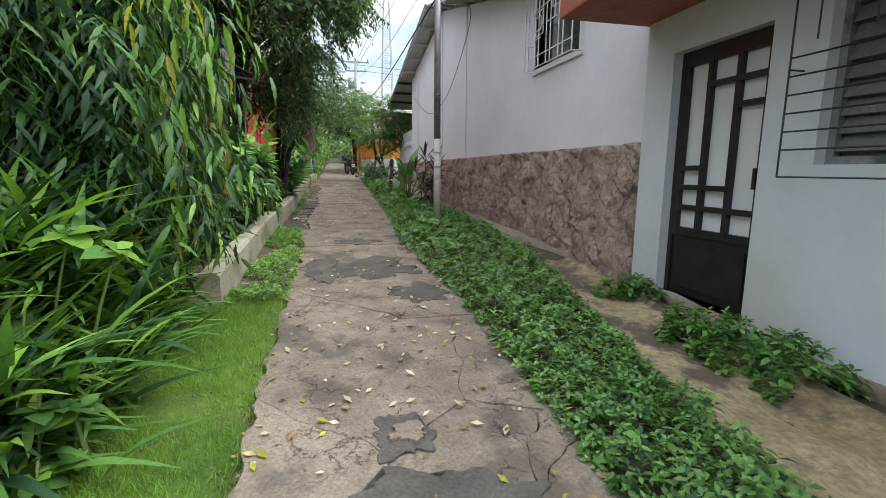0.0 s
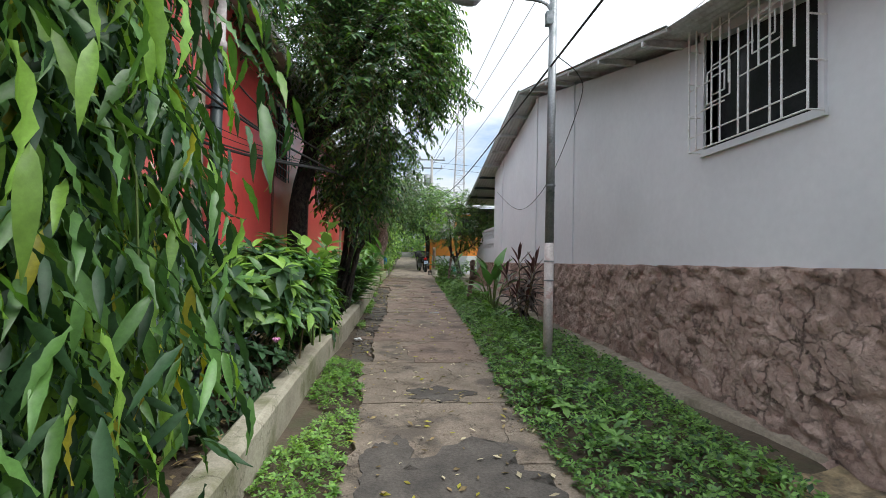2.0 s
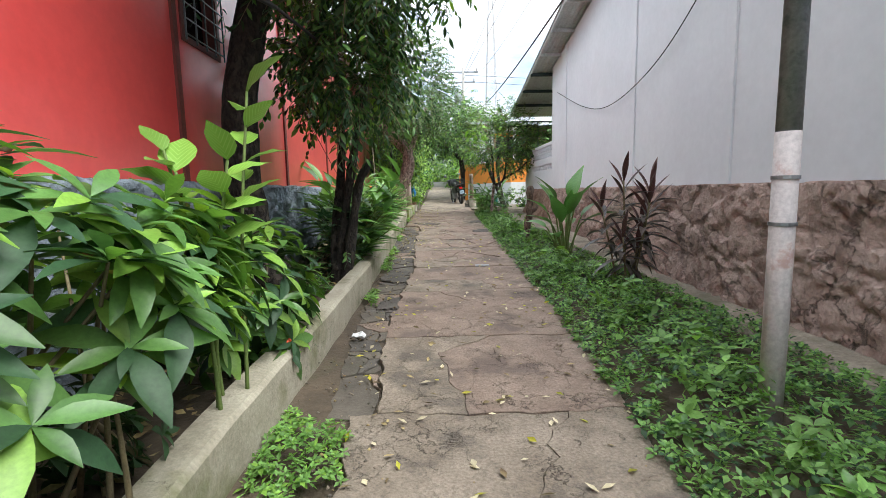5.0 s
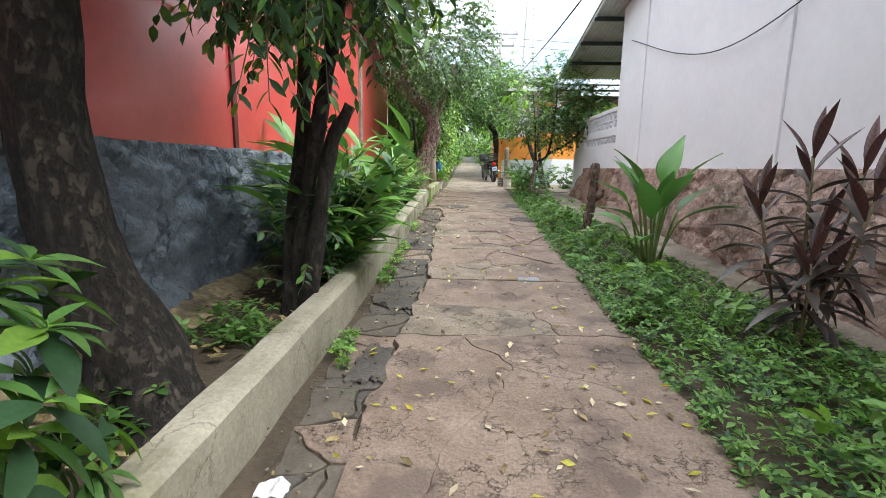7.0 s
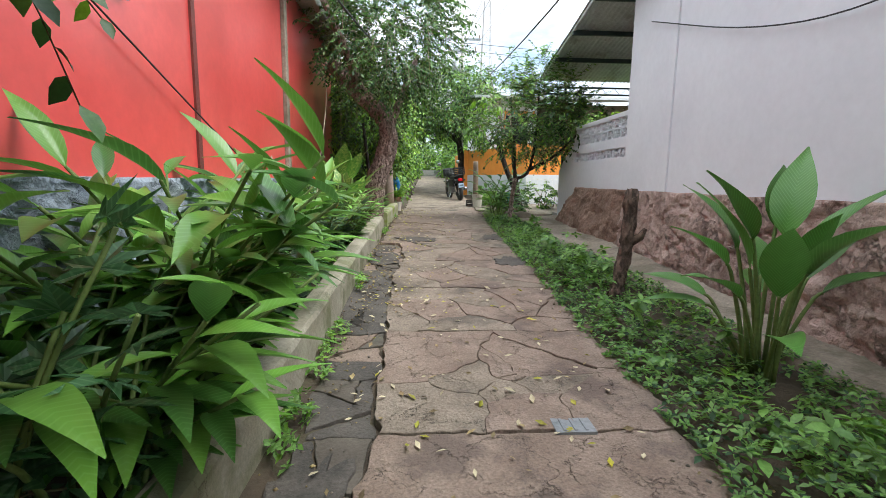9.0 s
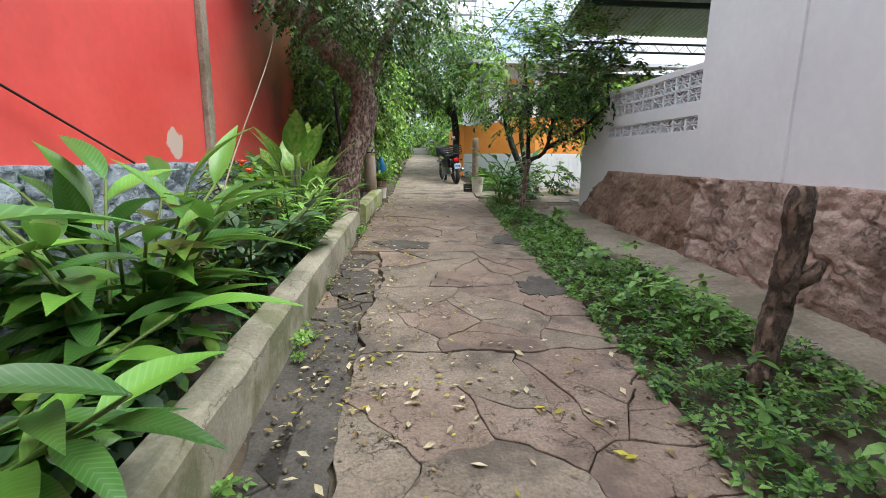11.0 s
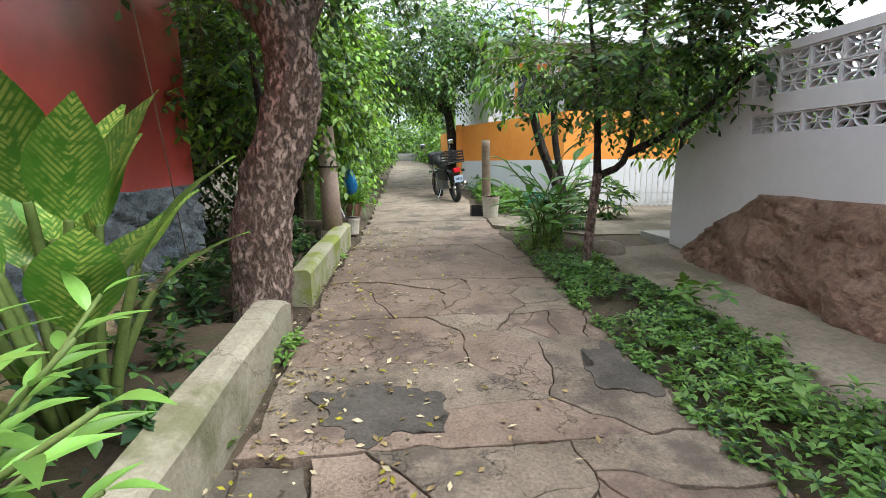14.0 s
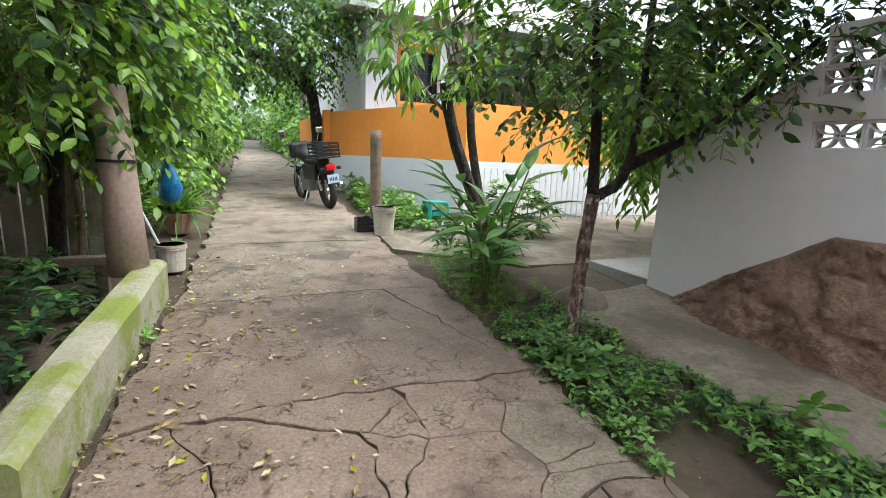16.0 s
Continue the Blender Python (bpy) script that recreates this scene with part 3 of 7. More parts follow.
# rafters and purlin ends under the overhang, beams of the canopy
for y in (7.4, 8.6, 9.8, 11.0, 12.1, 13.1, 14.2, 15.3, 16.4, 17.5, 18.6, 19.7, 20.8):
    bm = bmesh.new()
    z = near_roof(y) - 0.06
    box(bm, RXE + 0.03, 11.0 if y > 18.4 else WX + 0.05, y - 0.025, y + 0.025, z - 0.05, z + 0.03)
    part("purlin", bm, "dark_green_iron" if y > 18 else "roof_sheet", roof)
bm = bmesh.new()
tube(bm, [(RXE + 0.05, y, near_roof(y) - 0.03) for y in (6.9, 10, PEAK_Y)], 0.03, 6)
part("verge_trim", bm, "roof_sheet", roof)
bm = bmesh.new()
tube(bm, [(RXE + 0.05, y, near_roof(y) - 0.03) for y in (PEAK_Y, 17, 22.05)], 0.03, 6)
part("verge_trim", bm, "roof_sheet", roof)
# lattice beam along the canopy's low edge, and posts
for z in (3.93, 3.78):
    bm = bmesh.new()
    tube(bm, [(2.65, 21.85, z), (11, 21.85, z)], 0.02, 6)
    part("beam_chord", bm, "dark_green_iron", roof)
bm = bmesh.new()
for k in range(56):
    x = 2.65 + k * 0.15
    tube(bm, [(x, 21.85, 3.78 + 0.15 * (k % 2)), (x + 0.15, 21.85, 3.93 - 0.15 * (k % 2))], 0.007, 4)
part("beam_lacing", bm, "dark_green_iron", roof)
for x in (2.75, 3.1, 6.5, 9.8):
    bm = bmesh.new()
    tube(bm, [(x + 0.42, 21.85, 0.85), (x + 0.42, 21.85, 3.95)], 0.028, 8)
    part("canopy_post", bm, "dark_green_iron", roof)


# window with white grille
def house_window():
    y0, y1, z0, z1 = WIN
    w = thing("window_white_house", "white-framed window behind an ornamental white iron grille", "window", (WX, y0, z0), kind="structure")
    bm = bmesh.new()
    for a, b, c, d in ((y0 - 0.06, y1 + 0.06, z0 - 0.07, z0), (y0 - 0.05, y0, z0, z1), (y1, y1 + 0.05, z0, z1)):
        box(bm, -0.03, 0.15, a - y0, b - y0, c - z0, d - z0)
    part("window_frame", bm, "white_paint", w)
    bm = bmesh.new()
    box(bm, 0.12, 0.14, 0, y1 - y0, 0, z1 - z0)
    part("pane", bm, "window_glass", w, "dark glass pane")
    bm = bmesh.new()
    W, Hh, X = y1 - y0 + 0.1, z1 - z0 + 0.03, -0.16
    for k in range(13):
        y = -0.05 + W * k / 12
        tube(bm, [(X, y, -0.03 if k % 3 != 1 else 0.5), (X, y, Hh if k % 4 != 2 else 0.95)], 0.010, 5)
    for z, a, b in ((-0.03, 0, 8), (0.12, 0, 8), (0.5, 1, 4), (0.75, 3, 6), (0.95, 0, 3), (1.1, 2, 7), (1.3, 0, 8), (0.35, 5, 8), (0.62, 6, 8), (Hh, 0, 8)):
        tube(bm, [(X, -0.05 + W * a / 8, z), (X, -0.05 + W * b / 8, z)], 0.008, 5)
    for y in (-0.05, W - 0.05):
        for z in (-0.03, 0.35, 0.7, 1.05, Hh):
            tube(bm, [(X, y, z), (0.02, y, z)], 0.008, 5)
    for c in ((0.35, 0.8), (0.95, 0.55)):
        for r in (0.09, 0.16):
            q = [(X, c[0] + sx * r, c[1] + sz * r) for sx, sz in ((-1, -1), (1, -1), (1, 1), (-1, 1), (-1, -1))]
            for p0, p1 in zip(q, q[1:]):
                tube(bm, [p0, p1], 0.008, 5)
    part("grille", bm, "white_iron", w, "white welded iron grille with squares")


house_window()


# ---- right-hand side: blue-grey house with the door ----
BX = 3.02
DOOR = (2.82, 3.80, 0.26, 2.43)
BWIN = (0.75, 2.42, 1.44, 2.55)
struct(holed_wall("wall_blue_house", BX, BX + 0.2, -8.0, 4.18, -0.4, [(-8, 2.77), (4.18, 2.77)], [DOOR, BWIN], "blue_paint"), "pale blue-grey plastered house wall", "wall")
bm = bmesh.new()
box(bm, BX + 0.2, 11.0, 3.98, 4.10, 0, 2.77)
struct(part("wall_blue_house_end", bm, "blue_paint"), "pale blue-grey side wall of the house", "wall")
bm = bmesh.new()
box(bm, 2.1, 11.0, -8.0, 4.24, 2.77, 2.95, 0.02)
struct(part("roof_slab", bm, "roof_slab"), "projecting roof slab with reddish painted edge", "roof")
struct(wavy_strip("blue_house_footing", BX, -6, 4.16, lambda y: g(y) - 0.15, lambda y: g(y) + 0.10 + 0.02 * math.sin(y * 2), 0.05, "ledge", amp=0.03, seedv=9.0), "rough cement footing along the blue house", "wall")
bm = bmesh.new()
box(bm, BX - 0.02, BX + 0.2, DOOR[0] - 0.02, DOOR[1] + 0.02, DOOR[2] - 0.14, DOOR[2], 0.008)
struct(part("threshold", bm, "terracotta"), "reddish clay tile door threshold", "threshold")


def front_door():
    y0, y1, z0, z1 = DOOR
    d = thing("door_front", "closed black iron door with frosted panes", "door", (BX + 0.10, y0, z0), kind="structure")
    w, h = y1 - y0, z1 - z0
    bm = bmesh.new()
    for a, b, c, e in ((0, 0.05, 0, h), (w - 0.05, w, 0, h), (0.05, w - 0.05, h - 0.05, h)):
        box(bm, -0.01, 0.06, a, b, c, e, 0.004)
    part("door_frame", bm, "black_iron", d)
    bm = bmesh.new()
    box(bm, 0.012, 0.05, 0.05, w - 0.05, 0.01, 0.56, 0.004)
    box(bm, 0.0, 0.012, 0.12, w - 0.12, 0.08, 0.5, 0.004)
    part("kick_panel", bm, "black_iron", d)
    # the bars run so that panes of different heights stay open between them
    a, b = 0.05, w - 0.05
    c1, c2 = a + (b - a) * 0.34, a + (b - a) * 0.67
    bars = [(a, b, 0.56, 0.63), (a, b, h - 0.13, h - 0.05), (a, a + 0.05, 0.56, h - 0.05), (b - 0.05, b, 0.56, h - 0.05), (c1 - 0.025, c1 + 0.025, 0.6, h - 0.1), (c2 - 0.025, c2 + 0.025, 0.6, h - 0.1),
            (a, b, 0.79, 0.835), (c1, b, 0.97, 1.015), (c2, b, 1.14, 1.185), (a, c2, 1.83, 1.875), (a, c1, 1.63, 1.675)]
    for k, (p, q, r, s) in enumerate(bars):
        bm = bmesh.new()
        box(bm, -0.004 - 0.0015 * k, 0.03, p, q, r, s)
        part("bar", bm, "black_iron", d)
    bm = bmesh.new()
    box(bm, 0.034, 0.042, a, b, 0.5, h - 0.05)
    part("frosted_pane", bm, "frosted", d, "whitish frosted glass behind the bars")
    bm = bmesh.new()
    box(bm, -0.06, 0.0, 0.055, 0.085, 1.0, 1.16, 0.006)
    part("door_handle", bm, "black_iron", d)
    for z in (1.55, 1.78, 2.02):
        bm = bmesh.new()
        box(bm, -0.025, 0.0, 0.0, 0.045, z, z + 0.06, 0.004)
        part("hinge", bm, "black_iron", d)


front_door()


def blue_window():
    y0, y1, z0, z1 = BWIN
    w = thing("window_blue_house", "louvred window behind a black iron bar cage", "window", (BX, y0, z0), kind="structure")
    bm = bmesh.new()
    for a, b, c, d in ((0, y1 - y0, 0, 0.05), (0, y1 - y0, z1 - z0 - 0.05, z1 - z0), (0, 0.05, 0.05, z1 - z0 - 0.05), (y1 - y0 - 0.05, y1 - y0, 0.05, z1 - z0 - 0.05), (0.8, 0.84, 0.05, z1 - z0 - 0.05)):
        box(bm, 0.09, 0.14, a, b, c, d)
    part("window_frame", bm, "pole", w)
    for k in range(9):
        bm = bmesh.new()
        z = 0.08 + k * 0.11
        box(bm, -0.002, 0.002, 0.05, y1 - y0 - 0.05, -0.055, 0.055, m=pose(0.13, 0, z + 0.05, 0, 28, 0))
        part("louvre", bm, "louvre_glass", w)
    bm = bmesh.new()
    box(bm, 0.19, 0.198, 0, y1 - y0, 0, z1 - z0)
    part("curtain", bm, "curtain", w)
    bm = bmesh.new()
    X = -0.12
    ya, yb, za, zb = -0.12, y1 - y0 + 0.14, -0.08, z1 - z0 + 0.2
    for k in range(8):
        z = za + (0.0 if k == 0 else 0.06 + 0.115 * k)
        if k < 7:
            tube(bm, [(X, ya, z), (X, yb, z)], 0.006, 5)
    for y in (ya, yb):
        tube(bm, [(X, y, za), (X, y, zb)], 0.007, 5)
        for z in (za, 0.6, zb):
            tube(bm, [(X, y, z), (0.03, y, z)], 0.006, 5)
    tube(bm, [(X, ya, zb), (X, yb, zb)], 0.006, 5)
    for k in range(6):
        y = ya + (yb - ya) * (k + 0.5) / 6
        tube(bm, [(X, y, 0.75), (X, y, zb)], 0.006, 5)
    part("bar_cage", bm, "black_iron", w, "black iron bars standing off the wall")


blue_window()

# ---- right-hand side: breeze-block yard wall ----
struct_wall = thing("wall_yard", "white yard wall with ornamental breeze blocks", "wall", (0, 0, 0), kind="structure")
BANDS = ((2.51, 2.85), (2.19, 2.36))
for a, b in ((0.6, BANDS[1][0]), (BANDS[1][1], BANDS[0][0]), (BANDS[0][1], 2.92)):
    bm = bmesh.new()
    box(bm, WX + 0.01, WX + 0.14, 18.25, 20.75, a, b)
    part("wall_course", bm, "white_paint", struct_wall)
bm = bmesh.new()
for q in (((20.75, 0.6), (21.85, 0.6), (21.85, 2.05), (20.75, 2.72)),):
    vs = [[bm.verts.new((x, y, z)) for y, z in q] for x in (WX + 0.01, WX + 0.15)]
    bm.faces.new(vs[0][::-1])
    bm.faces.new(vs[1])
    for i in range(4):
        bm.faces.new((vs[0][i], vs[0][(i + 1) % 4], vs[1][(i + 1) % 4], vs[1][i]))
part("wall_end", bm, "white_paint", struct_wall)


def breeze_block_mesh(w, h, d):
    """A pierced block: a rim, four eye-shaped petals on its diagonals and a ring in the middle."""
    bm = bmesh.new()
    t = 0.012
    for a, b, c, e in ((0, w, 0, t), (0, w, h - t, h), (0, t, t, h - t), (w - t, w, t, h - t)):
        box(bm, 0, d, a, b, c, e)

    def rib(line, half):
        rows = []
        for i, (y, z) in enumerate(line):
            p, q = line[max(i - 1, 0)], line[min(i + 1, len(line) - 1)]
            ty, tz = q[0] - p[0], q[1] - p[1]
            n = math.hypot(ty, tz) or 1.0
            oy, oz = -tz / n * half, ty / n * half
            rows.append([bm.verts.new(v) for v in ((0.008, y - oy, z - oz), (0.008, y + oy, z + oz), (d - 0.008, y + oy, z + oz), (d - 0.008, y - oy, z - oz))])
        for r0, r1 in zip(rows, rows[1:]):
            for k in range(4):
                bm.faces.new((r0[k], r0[(k + 1) % 4], r1[(k + 1) % 4], r1[k]))

    cy, cz, r0 = w / 2, h / 2, 0.017
    for sy in (-1, 1):
        for sz in (-1, 1):
            for bow in (-1, 1):
                line = []
                for i in range(6):
                    u = i / 5
                    y, z = sy * (r0 * 0.7 + (cy - t * 0.7 - r0 * 0.7) * u), sz * (r0 * 0.7 + (cz - t * 0.7 - r0 * 0.7) * u)
                    k = bow * 0.26 * math.sin(math.pi * u) * h
                    line.append((cy + y - sz * k * 0.62 * w / h * 0.5, cz + z + sy * k * 0.5))
                rib(line, 0.0045)
    rib([(cy + r0 * math.cos(i * math.pi / 5), cz + r0 * math.sin(i * math.pi / 5)) for i in range(11)], 0.004)
    bmesh.ops.recalc_face_normals(bm, faces=bm.faces)
    me = bpy.data.meshes.new("breeze_block")
    bm.to_mesh(me)
    bm.free()
    me.materials.append(M["white_paint"])
    return me


bw = 2.5 / 9
block = breeze_block_mesh(bw - 0.004, 0.166, 0.07)
for z in (2.512, 2.682, 2.192):
    for k in range(9):
        ob = new("breeze_block", block)
        ob.parent = struct_wall
        ob.location = (WX + 0.02, 18.252 + k * bw, z)

def strip_along(name, xa, xb, y0, y1, lift, drop, material, label, category, step=0.25, rough=0.02, seedv=0.0):
    """A low cement strip that follows the ground from y0 to y1; xa, xb are functions of y."""
    ys = np.arange(y0, y1 + 1e-6, step)
    nx = 6
    V = []
    for y in ys:
        a, b = xa(y), xb(y)
        row = [(a, y, g(y) - drop)]
        for k in range(nx + 1):
            x = a + (b - a) * k / nx + (0.03 * noise.noise(Vector((y * 2.3, seedv, 1))) if k == 0 else 0)
            row.append((x, y, g(y) + lift(k / nx) + rough * noise.noise(Vector((x * 4, y * 3, seedv)))))
        row.append((b, y, g(y) - drop))
        V.append(row)
    V = np.array(V)
    n, m = V.shape[:2]
    idx = np.arange(n * m).reshape(n, m)
    F = np.stack([idx[:-1, :-1], idx[:-1, 1:], idx[1:, 1:], idx[1:, :-1]], -1).reshape(-1, 4)
    return struct(from_arrays(name, V.reshape(-1, 3), F, material, smooth=True), label, category)


strip_along("ledge", lambda y: float(np.interp(y, [5.4, 7.6, 9.9, 15, 18, 21.5], [3.06, 2.72, 2.66, 2.5, 2.2, 2.12])), lambda y: WX + 0.02, 5.4, 21.9, lambda u: 0.045 + 0.05 * u, 0.12, "ledge", "worn cement ledge along the foot of the wall", "ledge")
strip_along("gutter", lambda y: float(np.interp(y, [-4, 2, 5.5, 7.8], [1.62, 1.85, 2.4, 2.6])), lambda y: float(np.interp(y, [-4, 2, 5.5], [2.5, 2.75, 3.0])), -4, 5.4, lambda u: 0.07 - 0.055 * math.sin(math.pi * u), 0.1, "gutter", "eroded brown cement gutter beside the house", "gutter", 0.08, 0.06, 4.0)

# ---- left-hand side: red house ----
RWIN1, RWIN2, RWIN3 = (5.15, 6.9, 2.85, 4.0), (10.0, 10.72, 2.98, 4.1), (13.5, 14.25, 2.95, 3.85)
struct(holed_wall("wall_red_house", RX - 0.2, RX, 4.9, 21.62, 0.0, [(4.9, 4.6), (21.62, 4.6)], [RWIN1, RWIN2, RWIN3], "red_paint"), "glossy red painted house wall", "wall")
struct(wavy_strip("blue_plinth", RX, 4.9, 21.62, lambda y: g(y) - 0.1, lambda y: PLINTH_L, 0.06, "blue_plinth", 0.035, 0.035, amp=0.075, side=1, seedv=31.0), "rough stone plinth painted slate blue", "wall")
bm = bmesh.new()
box(bm, -9, RX - 0.2, 21.42, 21.62, 0, 4.6)
struct(part("wall_red_house_end", bm, "red_paint"), "red end wall of the house", "wall")
bm = bmesh.new()
box(bm, RX, RX + 0.012, 4.9, 7.05, PLINTH_L, 4.6)
struct(part("wall_red_peeling", bm, "red_worn"), "peeling faded red paint on the house wall", "wall")
bm = bmesh.new()
box(bm, RX, RX + 0.05, 7.05, 7.22, PLINTH_L, 4.6, 0.01)
struct(part("pilaster", bm, "ledge"), "bare cement pilaster beside the downpipe", "trim")
for y in (9.85, 12.62, 15.2):
    bm = bmesh.new()
    box(bm, RX, RX + 0.022, y, y + 0.07, PLINTH_L - 0.02, 4.6)
    struct(part("wall_seam", bm, "dark_red"), "dark red vertical seam between wall panels", "trim")
bm = bmesh.new()
box(bm, RX, RX + 0.06, 17.92, 18.06, PLINTH_L - 0.5, 4.5, 0.01)
struct(part("conduit", bm, "ledge"), "cement-coloured vertical strip on the red wall", "trim")
rr = thing("red_house_roof", "corrugated metal roof over the red house", "roof", (0, 0, 0), kind="structure")
V = corrugated("roof_sheet", 4.9, 21.9, 0, 0, 1.0, 0.25, rr)
V.matrix_basis = Matrix(((0, -7, 0, -1.78), (1, 0, 0, 0), (0, 0, 7, 4.6), (0, 0, 0, 1)))


def bar_window(name, win, face, side, material, label):
    y0, y1, z0, z1 = win
    w = thing(name, label, "window", (face, y0, z0), kind="structure")
    bm = bmesh.new()
    box(bm, -side * 0.14 - 0.005, -side * 0.14 + 0.005, 0, y1 - y0, 0, z1 - z0)
    part("pane", bm, "window_glass", w, "dark glass")
    bm = bmesh.new()
    for a, b, c, d in ((0, y1 - y0, 0, 0.05), (0, y1 - y0, z1 - z0 - 0.05, z1 - z0), (0, 0.05, 0.05, z1 - z0 - 0.05), (y1 - y0 - 0.05, y1 - y0, 0.05, z1 - z0 - 0.05)):
        box(bm, min(-side * 0.12, side * 0.015), max(-side * 0.12, side * 0.015), a, b, c, d)
    part("window_frame", bm, "dark_red", w)
    bm = bmesh.new()
    n = max(3, int((z1 - z0) / 0.12))
    for k in range(n):
        z = 0.05 + (z1 - z0 - 0.1) * k / (n - 1)
        tube(bm, [(side * 0.05, 0, z), (side * 0.05, y1 - y0, z)], 0.007, 5)
    for y in np.linspace(0, y1 - y0, 5):
        tube(bm, [(side * 0.05, y, 0.0), (side * 0.05, y, z1 - z0)], 0.008, 5)
    part("grille", bm, material, w)


bar_window("window_red_house", RWIN1, RX, 1, "black_iron", "barred window in the peeling red wall")
bar_window("window_red_house", RWIN2, RX, 1, "black_iron", "barred window in the glossy red wall")
bar_window("window_red_house", RWIN3, RX, 1, "pole", "grey barred window in the red wall")
pipe = thing("downpipe", "dark green plastic downpipe on the red wall", "downpipe", (RX + 0.12, 7.32, PLINTH_L - 0.5))
bm = bmesh.new()
tube(bm, [(0, 0, 0), (0, 0, 2.55)], 0.058, 14)
part("pipe", bm, "dark_green_iron", pipe, smooth=True)
bm = bmesh.new()
tube(bm, [(0, 0, 2.5), (0, 0, 2.6), (0, 0, 2.62), (0, 0, 3.2)], [0.078, 0.078, 0.062, 0.062], 14)
part("coupling", bm, "pole_white", pipe, "pale plastic upper length and coupling", True)
for z in (0.7, 1.9):
    bm = bmesh.new()
    tube(bm, [(0, 0, z), (0, 0, z + 0.03)], 0.074, 14)
    box(bm, -0.12, -0.05, -0.02, 0.02, z, z + 0.03)
    part("clamp", bm, "dark_green_iron", pipe)
# walls that close the houses away from the lane
for nm, q, mt, lab in (("wall_red_house_near", (-9, RX - 0.2, 4.9, 5.1, 0, 4.6), "red_paint", "red side wall of the house"), ("wall_red_house_back", (-9.2, -9.0, 4.9, 21.62, 0, 6.0), "red_paint", "red back wall of the house"),
                       ("wall_white_house_back", (10.8, 11.0, 4.1, 18.25, 0, 4.7), "white_paint", "white back wall of the house"), ("wall_blue_house_back", (10.8, 11.0, -8.0, 3.98, -0.3, 2.77), "blue_paint", "blue-grey back wall of the house"),
                       ("wall_blue_house_near", (BX + 0.2, 10.8, -8.0, -7.8, -0.4, 2.77), "blue_paint", "blue-grey end wall of the house")):
    bm = bmesh.new()
    box(bm, *q)
    struct(part(nm, bm, mt), lab, "wall")


# ---- planter kerbs ----
def kerb(name, pts, height, width, material, label, top=0.0, endround=True):
    """A cement kerb along (x, y) points (its path-side edge), top following the ground plus height."""
    ys = np.arange(pts[0][1], pts[-1][1] + 1e-6, 0.12)
    px, py = [p[0] for p in pts], [p[1] for p in pts]
    prof = [(0, -0.15), (0.004, height - 0.035), (-0.02, height - 0.006), (-0.05, height), (-width + 0.03, height), (-width, height - 0.03), (-width, -0.15)]
    V = []
    for i, y in enumerate(ys):
        x = float(np.interp(y, py, px))
        e = 1.0
        if endround and ys[-1] - y < 0.3:
            e = 1 - 0.25 * (1 - (ys[-1] - y) / 0.3) ** 2
        V.append([(x + dx + 0.012 * noise.noise(Vector((y * 1.7, dz * 4, 2))), y, g(y) + (dz * e if dz > 0 else dz) + (0.012 * noise.noise(Vector((y * 2.2, 7, dx * 9))) if dz > 0.1 else 0)) for dx, dz in prof])
    V = np.array(V)
    n, m = V.shape[:2]
    idx = np.arange(n * m).reshape(n, m)
    F = np.stack([idx[:-1, :-1], idx[1:, :-1], idx[1:, 1:], idx[:-1, 1:]], -1).reshape(-1, 4)
    bm = bmesh.new()
    vs = [bm.verts.new(p) for p in V.reshape(-1, 3)]
    for q in F:
        bm.faces.new([vs[i] for i in q])
    bm.faces.new([vs[i] for i in idx[0]])
    bm.faces.new([vs[i] for i in idx[-1]][::-1])
    return struct(part(name, bm, material, smooth=False), label, "kerb")


kerb("kerb_long", [(-0.96, 4.25), (-0.99, 8.0), (-0.93, 10), (-0.9, 12.6), (-0.86, 15), (-0.84, 19.85)], 0.31, 0.19, "kerb", "cream cement planter kerb with mossy stains")
kerb("kerb_short", [(-0.82, 20.5), (-0.72, 23.0)], 0.27, 0.19, "kerb_moss", "low cement planter kerb with green moss", endround=False)
bm = bmesh.new()
box(bm, -2.1, -1.15, 4.25, 4.42, 0.0, g(4.3) + 0.28, 0.015)
struct(part("kerb_return", bm, "kerb"), "cement kerb closing the planter's near end", "kerb")
strip_along("planter_soil", lambda y: RX + 0.0, lambda y: -1.0, 4.4, 19.8, lambda u: 0.13, 0.05, "soil", "dark planter soil with dead leaves", "soil", 0.2, 0.05, 8.0)
strip_along("red_house_footing", lambda y: RX, lambda y: RX + 0.32, 9.0, 21.6, lambda u: 0.26 - 0.12 * u, 0.05, "gutter", "mossy cement footing of the red house", "ledge", 0.2, 0.03, 18.0)


# ---- plants ----
rng = np.random.default_rng(7)


def unit(a):
    return a / np.maximum(np.linalg.norm(a, axis=-1, keepdims=True), 1e-9)


def leaf_shape(n, width, fold=0.25, droop=0.15, wave=0.0, lean=0.45, cross=2, freq=9.0):
    """A leaf one long: a folded, drooping blade whose widest part lies at lean along it."""
    V, F = [], []
    for i in range(n + 1):
        t = i / n
        w = width * (max(0.03, math.sin(math.pi * t ** (math.log(0.5) / math.log(lean)))) if 0 < t < 1 else 0.03)
        for k in range(cross + 1):
            s = 2 * k / cross - 1
            V.append((s * w, t, -droop * t * t + fold * w * abs(s) + wave * math.sin(t * freq + s * 1.5) * abs(s)))
    c = cross + 1
    for i in range(n):
        for k in range(cross):
            F.append((i * c + k, i * c + k + 1, (i + 1) * c + k + 1, (i + 1) * c + k))
    return np.array(V), np.array(F)


